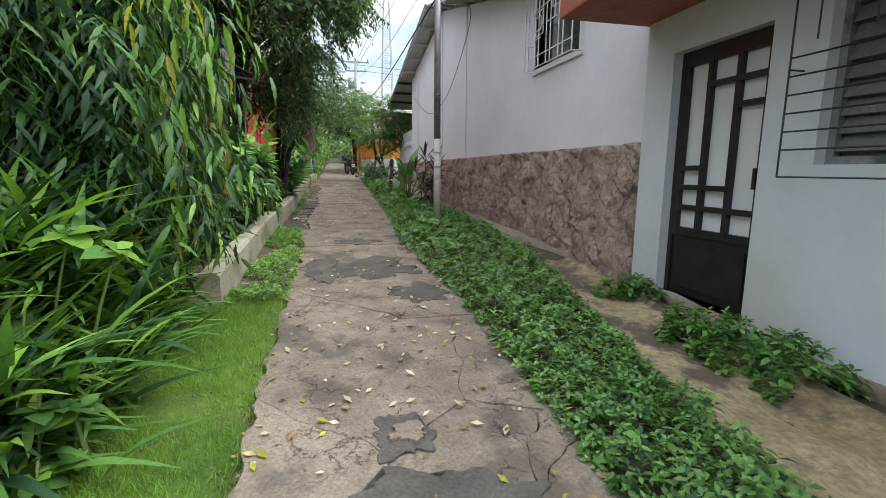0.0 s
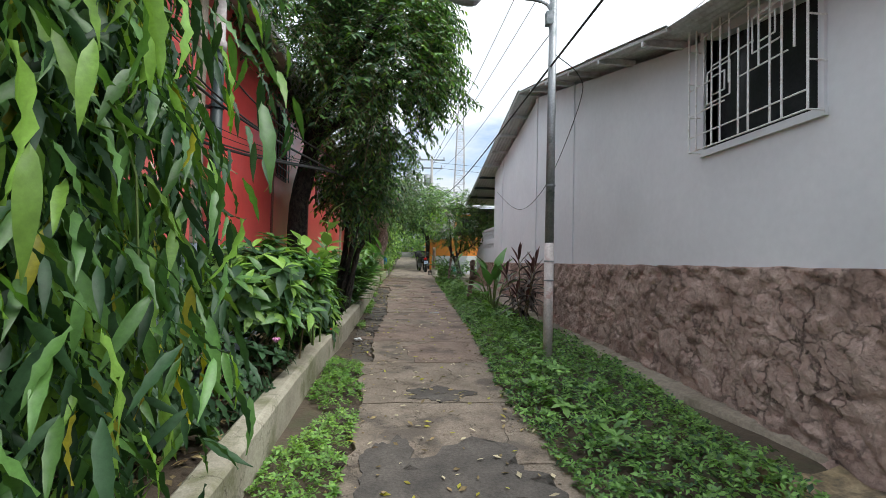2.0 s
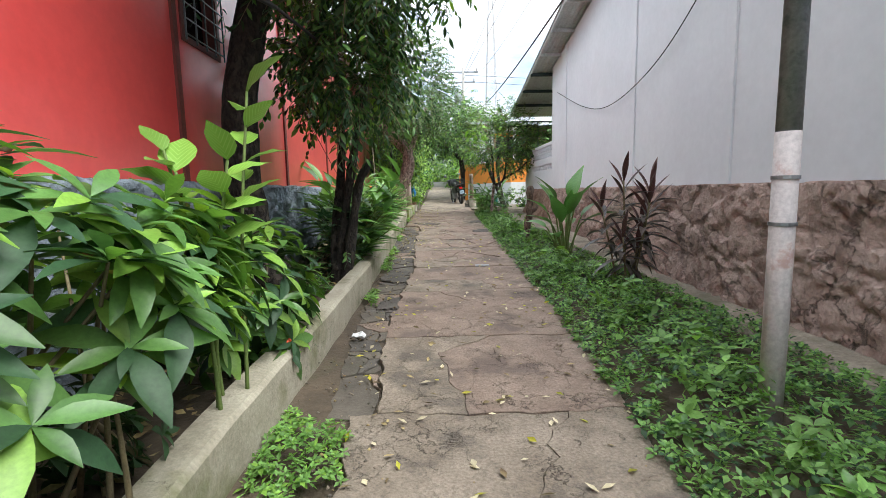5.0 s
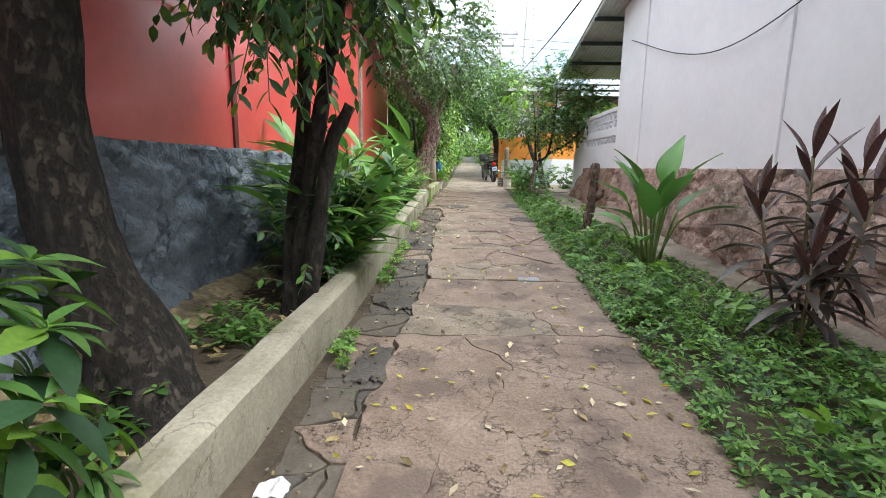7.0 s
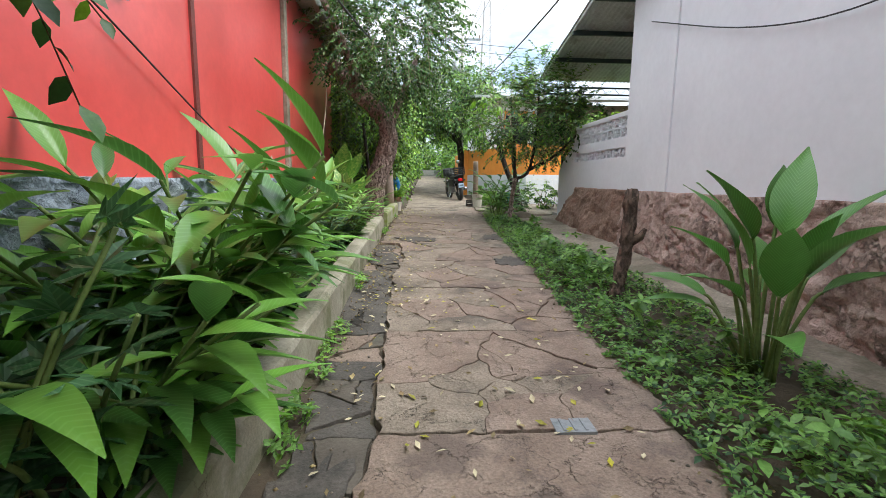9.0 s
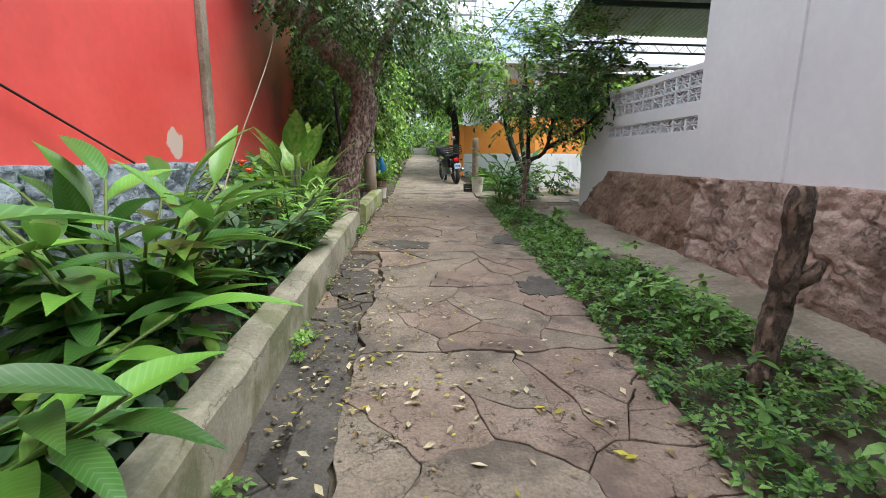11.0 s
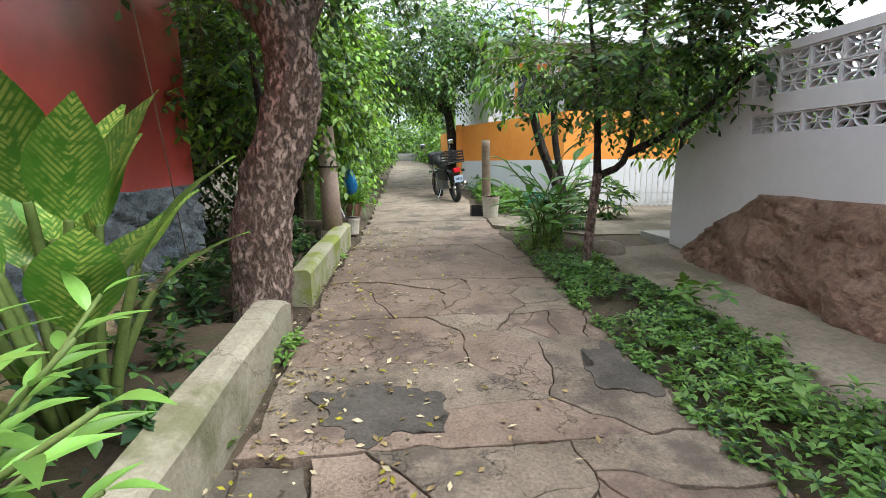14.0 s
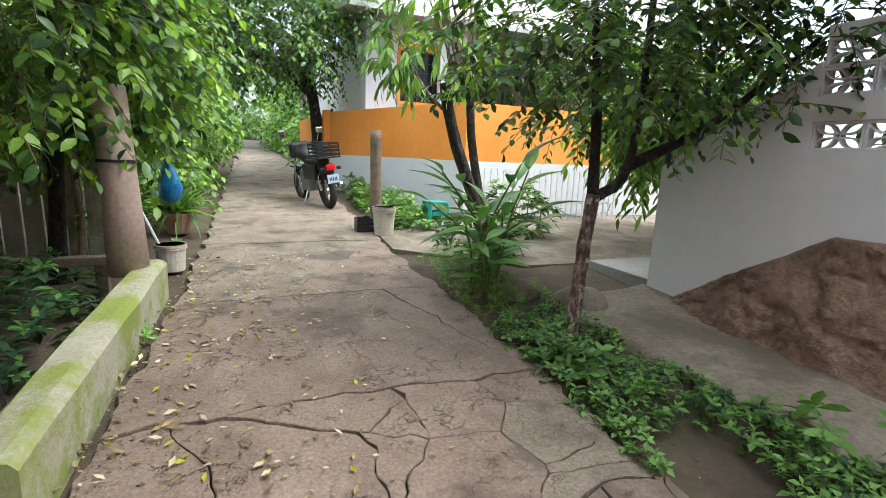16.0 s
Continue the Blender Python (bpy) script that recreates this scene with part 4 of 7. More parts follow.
SMALL = leaf_shape(2, 0.27, 0.3, 0.12)
OVAL = leaf_shape(3, 0.26, 0.25, 0.2, lean=0.5)
LANCE = leaf_shape(4, 0.115, 0.3, 0.2, 0.02)
PINNA = leaf_shape(3, 0.17, 0.3, 0.18, lean=0.5)
WAVY = leaf_shape(9, 0.085, 0.35, 0.3, 0.03, lean=0.4, freq=34.0)
BLADE = leaf_shape(3, 0.022, 0.4, 0.35, lean=0.35)
STRAP = leaf_shape(5, 0.055, 0.5, 0.45, lean=0.35)
OBOVATE = leaf_shape(5, 0.165, 0.3, 0.3, 0.004, lean=0.52)
ROUND = leaf_shape(3, 0.42, 0.2, 0.15, lean=0.42)
GINGER = leaf_shape(7, 0.135, 0.35, 0.32, 0.006, lean=0.42, cross=4)
BROAD = leaf_shape(8, 0.25, 0.12, 0.32, 0.012, lean=0.42, cross=4)
CORDY = leaf_shape(7, 0.10, 0.5, 0.42, lean=0.5, cross=2)


def stamp(shape, pos, axis, up, size):
    """Copies of a leaf shape at pos, growing along axis, facing up."""
    tv, tf = shape
    a = unit(axis)
    s = unit(np.cross(a, up))
    n = np.cross(s, a)
    V = pos[:, None, :] + size[:, None, None] * (tv[None, :, 0:1] * s[:, None, :] + tv[None, :, 1:2] * a[:, None, :] + tv[None, :, 2:3] * n[:, None, :])
    F = tf[None] + (np.arange(len(pos)) * len(tv))[:, None, None]
    return V.reshape(-1, 3), F.reshape(-1, 4), len(tf)


def leaves(name, shape, pos, axis, up, size, mats, weights, parent, smooth=True):
    V, F, k = stamp(shape, pos, axis, up, size)
    idx = np.repeat(rng.choice(len(mats), len(pos), p=np.array(weights) / sum(weights)), k)
    return from_arrays(name, V, F, mats, parent, smooth, idx)


def twigs(base, direction, length, k, droop=0.4, spread=0.8, hang=0.3, size=0.1, vary=0.3, start=0.12):
    """Leaves set by turns along drooping twigs: their places, axes, facings and sizes."""
    T = len(base)
    u = np.linspace(start, 1, k)[None, :, None]
    L = length[:, None, None]
    d = unit(direction)[:, None, :]
    z = np.array([0, 0, 1.0])
    p = base[:, None, :] + L * (d * u - z * droop * u * u)
    tan = unit(d - 2 * droop * u * z)
    side = unit(np.cross(tan, z + 0.01))
    sign = np.where(np.arange(k) % 2 == 0, 1.0, -1.0)[None, :, None]
    ax = tan * (1 - 0.55 * spread) + side * sign * spread - z * hang + rng.normal(0, 0.18, (T, k, 3))
    up = z + rng.normal(0, 0.35, (T, k, 3)) + tan * 0.2
    sz = size * (1 + vary * rng.uniform(-1, 1, (T, k)))
    return p.reshape(-1, 3), ax.reshape(-1, 3), up.reshape(-1, 3), sz.ravel()


def in_crown(n, centre, radii, holes=0.05, freq=1.1, shell=0.35, seedv=0.0, floor=None):
    """n points in an uneven ellipsoid with gaps, denser towards its outside."""
    out = []
    c, r = np.array(centre), np.array(radii)
    while len(out) < n:
        v = unit(rng.normal(0, 1, 3))
        rad = rng.uniform(shell, 1) ** 0.6
        lump = 1 + 0.28 * noise.noise(Vector(v * 2.3) + Vector((seedv, 0, 0)))
        q = c + v * rad * r * lump
        if noise.noise(Vector(q * freq) + Vector((0, seedv, 0))) < holes - 0.25:
            continue
        if floor is not None and q[2] < (floor(q) if callable(floor) else floor):
            continue
        out.append(q)
    return np.array(out)


def crown_leaves(name, parent, n, centre, radii, mats, weights, shape=SMALL, k=10, length=0.45, size=0.09, droop=0.35, spread=0.8, hang=0.25, holes=0.05, freq=1.1, shell=0.35, seedv=0.0, floor=None, upward=0.2, stalks=True):
    base = in_crown(n, centre, radii, holes, freq, shell, seedv, floor)
    out = unit((base - np.array(centre)) / np.array(radii))
    d = unit(out * 0.7 + rng.normal(0, 0.45, base.shape) + np.array([0, 0, upward]))
    L = length * rng.uniform(0.6, 1.3, n)
    p, a, u, s = twigs(base, d, L, k, droop, spread, hang, size)
    if stalks:
        # a thin drooping stalk under every spray of leaves
        pts = np.stack([base - d * 0.06] + [base + L[:, None] * (d * w - np.array([0, 0, droop * w * w])) for w in (0.33, 0.66, 1.0)], 1)
        wd = np.cross(d, np.array([0.1, 0.2, 1.0]))
        wd = unit(wd) * 0.004
        ring = np.stack([pts + wd[:, None], pts - wd[:, None] * 0.5 + np.array([0, 0, 0.004]), pts - wd[:, None] * 0.5 - np.array([0, 0, 0.004])], 2).reshape(n, 12, 3)
        q = np.array([[i * 3 + j, i * 3 + (j + 1) % 3, i * 3 + 3 + (j + 1) % 3, i * 3 + 3 + j] for i in range(3) for j in range(3)])
        tagged(from_arrays("twig_spray", ring.reshape(-1, 3), (q[None] + (np.arange(n) * 12)[:, None, None]).reshape(-1, 4), "stem", parent), kind="stuff")
    return leaves(name, shape, p, a, u, s, mats, weights, parent)


def limb(parent, pts, r0, r1, material, name="limb", seg=9, n=12, wob=0.25, seed=0):
    bm = bmesh.new()
    line = smooth_line(pts, n)
    tube(bm, line, [r0 + (r1 - r0) * i / (n - 1) for i in range(n)], seg, True, wob, seed)
    return part(name, bm, material, parent, smooth=True)


# weeping tree with long wavy hanging leaves, at the near end of the planter
tree = thing("weeping_tree", "weeping tree with long wavy green and yellowing leaves", "tree", (0, 0, 0))
limb(tree, [(-1.75, 3.7, 0.1), (-1.7, 3.7, 2.0), (-1.6, 3.75, 4.2)], 0.09, 0.05, "bark_dark", "trunk")
n = 1450
b = np.stack([rng.uniform(-2.6, -1.27, n), rng.uniform(3.15, 4.6, n), rng.uniform(1.2, 4.6, n)], -1)
b[:, 2] = np.maximum(b[:, 2], np.interp(b[:, 0], [-1.9, -1.5], [1.5, 1.95]))
d = np.stack([rng.normal(0.3, 0.3, n), rng.normal(-0.1, 0.3, n), rng.normal(-0.35, 0.2, n)], -1)
p, a, u, s = twigs(b, d, rng.uniform(0.5, 0.95, n), 14, 0.6, 0.85, 0.35, 0.175, 0.3)
leaves("crown", WAVY, p, a, u, s, ["leaf_dark", "leaf_mid", "leaf_light"], [6, 3, 0.4], tree)
n = 120
b = np.stack([rng.uniform(-1.5, -1.15, n), rng.uniform(3.3, 4.4, n), rng.uniform(1.7, 3.6, n)], -1)
d = np.stack([rng.normal(0.25, 0.2, n), rng.normal(-0.1, 0.25, n), rng.normal(-0.4, 0.2, n)], -1)
p, a, u, s = twigs(b, d, rng.uniform(0.4, 0.8, n), 9, 0.75, 0.45, 0.9, 0.22, 0.3)
leaves("young_foliage", WAVY, p, a, u, s, ["leaf_light", "leaf_yellow", "leaf_mid"], [5, 1.2, 3], tree)
for k in range(26):
    q = Vector((-1.0 - 0.7 * rng.random(), 3.0 + 1.7 * rng.random(), 2.0 + 2.2 * rng.random()))
    limb(tree, [q, q + Vector((0.12, -0.03, -0.3)), q + Vector((0.15, -0.05, -0.8))], 0.006, 0.003, "stem_green", "twig", 4, 5, 0)

# strap-leaved clumps in the foreground bed
for k, (x, y, h, num) in enumerate([(-1.5, 2.75, 1.3, 420), (-1.65, 2.35, 1.0, 300), (-1.38, 3.3, 1.0, 320), (-1.9, 3.1, 1.3, 380), (-1.4, 2.15, 0.6, 220), (-2.3, 3.5, 1.35, 320), (-1.3, 2.5, 0.55, 180), (-1.75, 2.4, 0.95, 300), (-1.45, 3.9, 0.5, 160)]):
    t = thing("strap_leaf_plant", "dense clump of narrow bright green strap leaves", "plant", (x, y, g(y) - 0.03), "strap-leaved clumps in the bed")
    ang, el = rng.uniform(0, 2 * math.pi, num), rng.uniform(0.5, 1.35, num)
    hz = rng.uniform(0.0, h * 0.75, num)
    b = np.stack([rng.normal(0, 0.13, num), rng.normal(0, 0.13, num), hz], -1)
    ax = np.stack([np.cos(ang) * np.cos(el), np.sin(ang) * np.cos(el), np.sin(el)], -1)
    leaves("foliage", STRAP, b, ax, np.stack([-np.cos(ang), -np.sin(ang), np.full(num, 0.6)], -1), rng.uniform(0.35, 0.6, num), ["leaf_mid", "leaf_light", "leaf_dark"], [4, 2, 2], t)
    for j in range(7):
        q = Vector((rng.normal(0, 0.1), rng.normal(0, 0.1), 0))
        limb(t, [q, q + Vector((0.02, 0.02, h * 0.4)), q * 1.4 + Vector((0, 0, h * 0.75))], 0.008, 0.005, "stem_green", "stem", 5, 4, 0)


def rosettes(centres, normals, k, tilt, size, vary=0.25):
    """k leaves round each centre, in a turning rosette."""
    T = len(centres)
    nrm = unit(normals)
    t1 = unit(np.cross(nrm, rng.normal(0, 1, (T, 3))))
    t2 = np.cross(nrm, t1)
    i = np.arange(k)[None, :]
    ang = i * 2.4 + rng.uniform(0, 6, (T, 1))
    el = tilt + (i / k) * 0.75 - 0.25 + rng.normal(0, 0.12, (T, k))
    rad = np.cos(ang)[..., None] * t1[:, None] + np.sin(ang)[..., None] * t2[:, None]
    ax = rad * np.cos(el)[..., None] + nrm[:, None] * np.sin(el)[..., None]
    up = nrm[:, None] * 1.0 - rad * np.sin(el)[..., None] * 0.8
    sz = size * (1 - 0.45 * i / k) * (1 + vary * rng.uniform(-1, 1, (T, k)))
    p = centres[:, None] + nrm[:, None] * (0.02 * i[..., None] / k)
    return p.reshape(-1, 3), ax.reshape(-1, 3), up.reshape(-1, 3), sz.ravel()


def shrub(name, label, centre, radii, n, k, size, shape, mats, weights, tilt=0.25, stems=9, stem_mat="stem", floor=None, base=None, flowers=0, seedv=0.0, shell=0.55, flower_mat="flower_red"):
    t = thing(name, label, "shrub", (0, 0, 0))
    c = in_crown(n, centre, radii, -0.1, 1.5, shell, seedv, floor)
    nrm = unit((c - np.array(centre)) / np.array(radii)) * 0.7 + np.array([0, 0, 0.75]) + rng.normal(0, 0.2, c.shape)
    p, a, u, s = rosettes(c, nrm, k, tilt, size)
    leaves("foliage", shape, p, a, u, s, mats, weights, t)
    foot = Vector(base or (centre[0], centre[1], g(centre[1]) + 0.05))
    for j in range(stems):
        e = Vector(c[j * len(c) // stems])
        q = foot + Vector((rng.normal(0, radii[0] * 0.25), rng.normal(0, radii[1] * 0.25), 0))
        limb(t, [q, q.lerp(e, 0.5) + Vector((0, 0, 0.08)), e], 0.014, 0.005, stem_mat, "stem", 5, 6, 0.1)
    for j in range(flowers):
        e = Vector(c[rng.integers(len(c))]) + Vector((0, 0, 0.05))
        bm = bmesh.new()
        for q in range(6):
            tube(bm, [e, e + Vector((0.03 * math.cos(q * 1.05), 0.03 * math.sin(q * 1.05), 0.035))], [0.004, 0.011], 5)
        part("flower", bm, flower_mat, t)
    return t


shrub("broad_leaf_sapling", "lime green broad-leaved sapling in the bed", (-1.25, 2.45, 0.86), (0.32, 0.3, 0.26), 18, 6, 0.15, ROUND, ["leaf_light", "leaf_mid"], [4, 1], 0.1, 6, "stem_green", seedv=2)
shrub("broad_leaf_sapling", "pale broad-leaved seedling at the edge of the bed", (-1.12, 2.05, 0.3), (0.2, 0.3, 0.16), 14, 6, 0.11, ROUND, ["leaf_mid", "leaf_light"], [3, 1], 0.1, 4, "stem_green", seedv=5)
shrub("undergrowth", "dark leafy undergrowth below the weeping tree", (-1.85, 3.7, 0.75), (0.7, 1.2, 0.85), 300, 7, 0.13, OVAL, ["leaf_dark", "leaf_mid"], [3, 2], 0.25, 10, seedv=8)
shrub("undergrowth", "dark leafy undergrowth inside the planter", (-1.6, 5.45, 0.85), (0.45, 0.85, 0.5), 110, 7, 0.11, OVAL, ["leaf_dark", "leaf_mid"], [3, 2], 0.25, 6, seedv=9, flowers=5, flower_mat="flower_pink")
shrub("planter_shrub", "rounded shrub with large glossy green leaves", (-1.45, 7.35, 1.2), (0.62, 1.25, 0.62), 190, 9, 0.25, OBOVATE, ["leaf_mid", "leaf_light", "leaf_dark"], [4, 1.5, 2.0], 0.22, 16, seedv=11, floor=1.12)
shrub("planter_shrub", "green shrub with long leaves overhanging the kerb", (-1.3, 9.05, 0.98), (0.42, 0.65, 0.5), 85, 8, 0.21, OBOVATE, ["leaf_mid", "leaf_light", "leaf_dark"], [4, 2, 2], 0.2, 8, seedv=13, flowers=3)

# tall dark tree rooted in the planter
tree = thing("shade_tree", "tall shade tree with dark trunk and feathery crown", "tree", (0, 0, 0))
limb(tree, [(-1.32, 10.25, 0.4), (-1.45, 10.3, 0.7), (-1.66, 10.3, 1.1), (-1.77, 10.3, 1.65), (-1.81, 10.35, 2.5), (-1.7, 10.45, 3.2), (-1.5, 10.5, 4.2)], 0.19, 0.13, "bark_dark", "trunk", 16, 26, 0.3, 4)
limb(tree, [(-1.22, 9.95, 0.42), (-1.3, 10.1, 0.55), (-1.46, 10.26, 0.78)], 0.12, 0.11, "bark_dark", "root", 10, 8, 0.5, 7)
limb(tree, [(-1.62, 10.0, 0.45), (-1.55, 10.18, 0.65), (-1.6, 10.28, 1.0)], 0.11, 0.1, "bark_dark", "root", 10, 8, 0.5, 9)
for e in ((0.2, 10.2, 5.0), (-0.6, 12.2, 5.2), (-0.4, 8.7, 5.0), (-2.2, 9.3, 5.3)):
    limb(tree, [(-1.65, 10.45, 3.6), (-1.1 * 0.5 + e[0] * 0.5 - 0.3, (10.45 + e[1]) / 2, 4.4), e], 0.1, 0.03, "bark_dark", "limb", 8, 10, 0.25, 2)
crown_leaves("crown", tree, 2300, (-0.45, 10.2, 5.0), (1.15, 1.7, 2.0), ["leaf_dark", "leaf_mid", "leaf_light"], [2.2, 2.2, 0.25], PINNA, 14, 0.48, 0.1, 0.4, 0.9, 0.3, 0.08, 1.3, 0.25, 4.0, floor=lambda q: 3.0 + max(0.0, q[0] + 0.9) * 1.0)
crown_leaves("roof_side_crown", tree, 900, (-1.9, 9.6, 5.15), (0.9, 2.1, 1.2), ["leaf_dark", "leaf_mid"], [2.6, 1.6], PINNA, 14, 0.48, 0.1, 0.45, 0.9, 0.3, 0.05, 1.3, 0.25, 5.0, floor=lambda q: 4.05 if q[0] < -1.7 else 3.55)
crown_leaves("lower_spray", tree, 170, (-0.85, 10.9, 3.0), (0.42, 0.8, 0.55), ["leaf_dark", "leaf_mid"], [3, 1.5], PINNA, 14, 0.42, 0.1, 0.5, 0.85, 0.4, 0.1, 1.2, 0.2, 6.0)

# multi-stemmed young tree in the planter
tree = thing("young_tree", "young tree with several crooked dark stems", "tree", (0.06, 0.2, 0))
for q in ([(-1.33, 11.45, 0.5), (-1.33, 11.5, 1.1), (-1.22, 11.55, 2.0), (-1.2, 11.6, 3.2)], [(-1.28, 11.45, 0.5), (-1.22, 11.45, 1.2), (-1.05, 11.45, 2.1), (-0.88, 11.5, 3.0)], [(-1.22, 11.42, 0.5), (-1.1, 11.4, 1.2), (-0.98, 11.4, 1.8), (-0.84, 11.38, 2.05)]):
    limb(tree, q, 0.066, 0.044, "bark_dark", "stem", 10, 16, 0.4, q[3][0])
limb(tree, [(-1.36, 11.45, 0.4), (-1.31, 11.46, 0.6), (-1.3, 11.46, 0.8)], 0.12, 0.075, "bark_dark", "root", 10, 6, 0.4, 3)
crown_leaves("crown", tree, 190, (-1.15, 11.55, 3.15), (0.75, 0.8, 0.75), ["leaf_mid", "leaf_light", "leaf_dark"], [3, 1.5, 3], OVAL, 9, 0.35, 0.1, 0.35, 0.8, 0.3, 0.0, 1.5, 0.2, 3.0, floor=2.35)
crown_leaves("low_foliage", tree, 22, (-1.22, 11.55, 0.95), (0.22, 0.22, 0.35), ["leaf_dark", "leaf_mid"], [3, 2], OVAL, 7, 0.22, 0.08, 0.3, 0.8, 0.3, -0.2)


# ---- large-leaved plants, leaf by leaf ----
def leaf_mesh(name, shape, material, smooth=True):
    me = bpy.data.meshes.new(name)
    me.from_pydata([tuple(v) for v in shape[0]], [], [tuple(int(i) for i in f) for f in shape[1]])
    me.materials.append(M[material])
    me.polygons.foreach_set("use_smooth", [smooth] * len(me.polygons))
    return me


def put_leaf(me, parent, pos, axis, up, size, name="leaf"):
    a = Vector(axis).normalized()
    s = a.cross(Vector(up)).normalized()
    nrm = s.cross(a)
    ob = new(name, me)
    ob.parent = parent
    ob.matrix_basis = Matrix.Translation(pos) @ Matrix((s, a, nrm)).transposed().to_4x4() @ Matrix.Scale(size, 4)
    return ob


def veined(name, a, b, stripe, sc, rough=0.4, transl=0.28, inner=0.0):
    """Leaf surface with pale veins slanting off the midrib, drawn in the leaf's own space."""
    m = bpy.data.materials.new(name)
    m.use_nodes = True
    nn, l = m.node_tree.nodes, m.node_tree.links
    tc, sep, ab, mu, wv, mp, mx, oi, mr, mx2 = (nn.new("ShaderNode" + q) for q in ("TexCoord", "SeparateXYZ", "Math", "Math", "Math", "MapRange", "Mix", "ObjectInfo", "MapRange", "Mix"))
    l.new(tc.outputs["Object"], sep.inputs[0])
    ab.operation = "ABSOLUTE"
    l.new(sep.outputs["X"], ab.inputs[0])
    mu.operation = "MULTIPLY_ADD"
    mu.inputs[1].default_value = -1.3
    l.new(ab.outputs[0], mu.inputs[0])
    l.new(sep.outputs["Y"], mu.inputs[2])
    wv.operation = "PINGPONG"
    wv.inputs[1].default_value = sc
    l.new(mu.outputs[0], wv.inputs[0])
    mp.inputs["From Min"].default_value, mp.inputs["From Max"].default_value = (sc * 0.2, sc * 0.6) if inner else (sc * 0.62, sc * 0.95)
    l.new(wv.outputs[0], mp.inputs["Value"])
    ns = nn.new("ShaderNodeTexNoise")
    ns.inputs["Scale"].default_value, ns.inputs["Detail"].default_value = 7, 3
    l.new(tc.outputs["Object"], ns.inputs["Vector"])
    fac = mp.outputs["Result"]
    if inner:
        # blotches crowd round the midrib and break up
        fd, sp, mm, mk = (nn.new("ShaderNode" + q) for q in ("MapRange", "TexNoise", "MapRange", "Math"))
        fd.inputs["From Min"].default_value, fd.inputs["From Max"].default_value = 0.0, inner
        fd.inputs["To Min"].default_value, fd.inputs["To Max"].default_value = 1.0, 0.0
        l.new(ab.outputs[0], fd.inputs["Value"])
        sp.inputs["Scale"].default_value, sp.inputs["Detail"].default_value = 15, 3
        l.new(tc.outputs["Object"], sp.inputs["Vector"])
        mm.inputs["From Min"].default_value, mm.inputs["From Max"].default_value = 0.4, 0.58
        l.new(sp.outputs["Fac"], mm.inputs["Value"])
        mv = nn.new("ShaderNodeMath")
        mv.operation = "MULTIPLY"
        l.new(mp.outputs["Result"], mv.inputs[0])
        l.new(mm.outputs["Result"], mv.inputs[1])
        mk.operation = "MULTIPLY"
        l.new(fd.outputs["Result"], mk.inputs[0])
        l.new(mv.outputs[0], mk.inputs[1])
        fac = mk.outputs[0]
    base = nn.new("ShaderNodeMix")
    base.data_type = mx.data_type = mx2.data_type = "RGBA"
    base.inputs["A"].default_value, base.inputs["B"].default_value = (*a, 1), (*b, 1)
    l.new(ns.outputs["Fac"], base.inputs["Factor"])
    l.new(base.outputs["Result"], mx.inputs["A"])
    mx.inputs["B"].default_value = (*stripe, 1)
    l.new(fac, mx.inputs["Factor"])
    mr.inputs["To Min"].default_value, mr.inputs["To Max"].default_value = 0.65, 1.3
    l.new(oi.outputs["Random"], mr.inputs["Value"])
    mx2.blend_type = "MULTIPLY"
    mx2.inputs["Factor"].default_value = 1
    l.new(mx.outputs["Result"], mx2.inputs["A"])
    l.new(mr.outputs["Result"], mx2.inputs["B"])
    p, out = nn["Principled BSDF"], nn["Material Output"]
    l.new(mx2.outputs["Result"], p.inputs["Base Color"])
    p.inputs["Roughness"].default_value = rough
    t, ms = nn.new("ShaderNodeBsdfTranslucent"), nn.new("ShaderNodeMixShader")
    l.new(mx2.outputs["Result"], t.inputs["Color"])
    ms.inputs[0].default_value = transl
    l.new(p.outputs["BSDF"], ms.inputs[1])
    l.new(t.outputs["BSDF"], ms.inputs[2])
    l.new(ms.outputs[0], out.inputs["Surface"])
    M[name] = m


veined("ginger_leaf", (0.105, 0.26, 0.035), (0.175, 0.365, 0.055), (0.165, 0.35, 0.07), 0.03, 0.33)
veined("ginger_dark_leaf", (0.045, 0.135, 0.025), (0.085, 0.21, 0.04), (0.1, 0.24, 0.06), 0.03, 0.33)
veined("banana_leaf", (0.065, 0.18, 0.03), (0.115, 0.27, 0.05), (0.13, 0.3, 0.07), 0.02, 0.35)
veined("dumbcane_leaf", (0.065, 0.21, 0.03), (0.13, 0.32, 0.042), (0.52, 0.62, 0.16), 0.028, 0.35, inner=0.24)
veined("cordyline_leaf", (0.04, 0.036, 0.03), (0.065, 0.05, 0.04), (0.08, 0.055, 0.045), 0.05, 0.38, 0.12)
veined("cordyline_young_leaf", (0.065, 0.028, 0.028), (0.09, 0.04, 0.036), (0.11, 0.055, 0.05), 0.05, 0.35, 0.15)
veined("lime_leaf", (0.16, 0.32, 0.045), (0.22, 0.40, 0.06), (0.26, 0.44, 0.1), 0.06)
veined("pale_leaf", (0.15, 0.33, 0.06), (0.24, 0.46, 0.09), (0.2, 0.36, 0.1), 0.05)
veined("coleus_leaf", (0.05, 0.11, 0.05), (0.08, 0.16, 0.065), (0.025, 0.06, 0.03), 0.05, 0.5, 0.2)


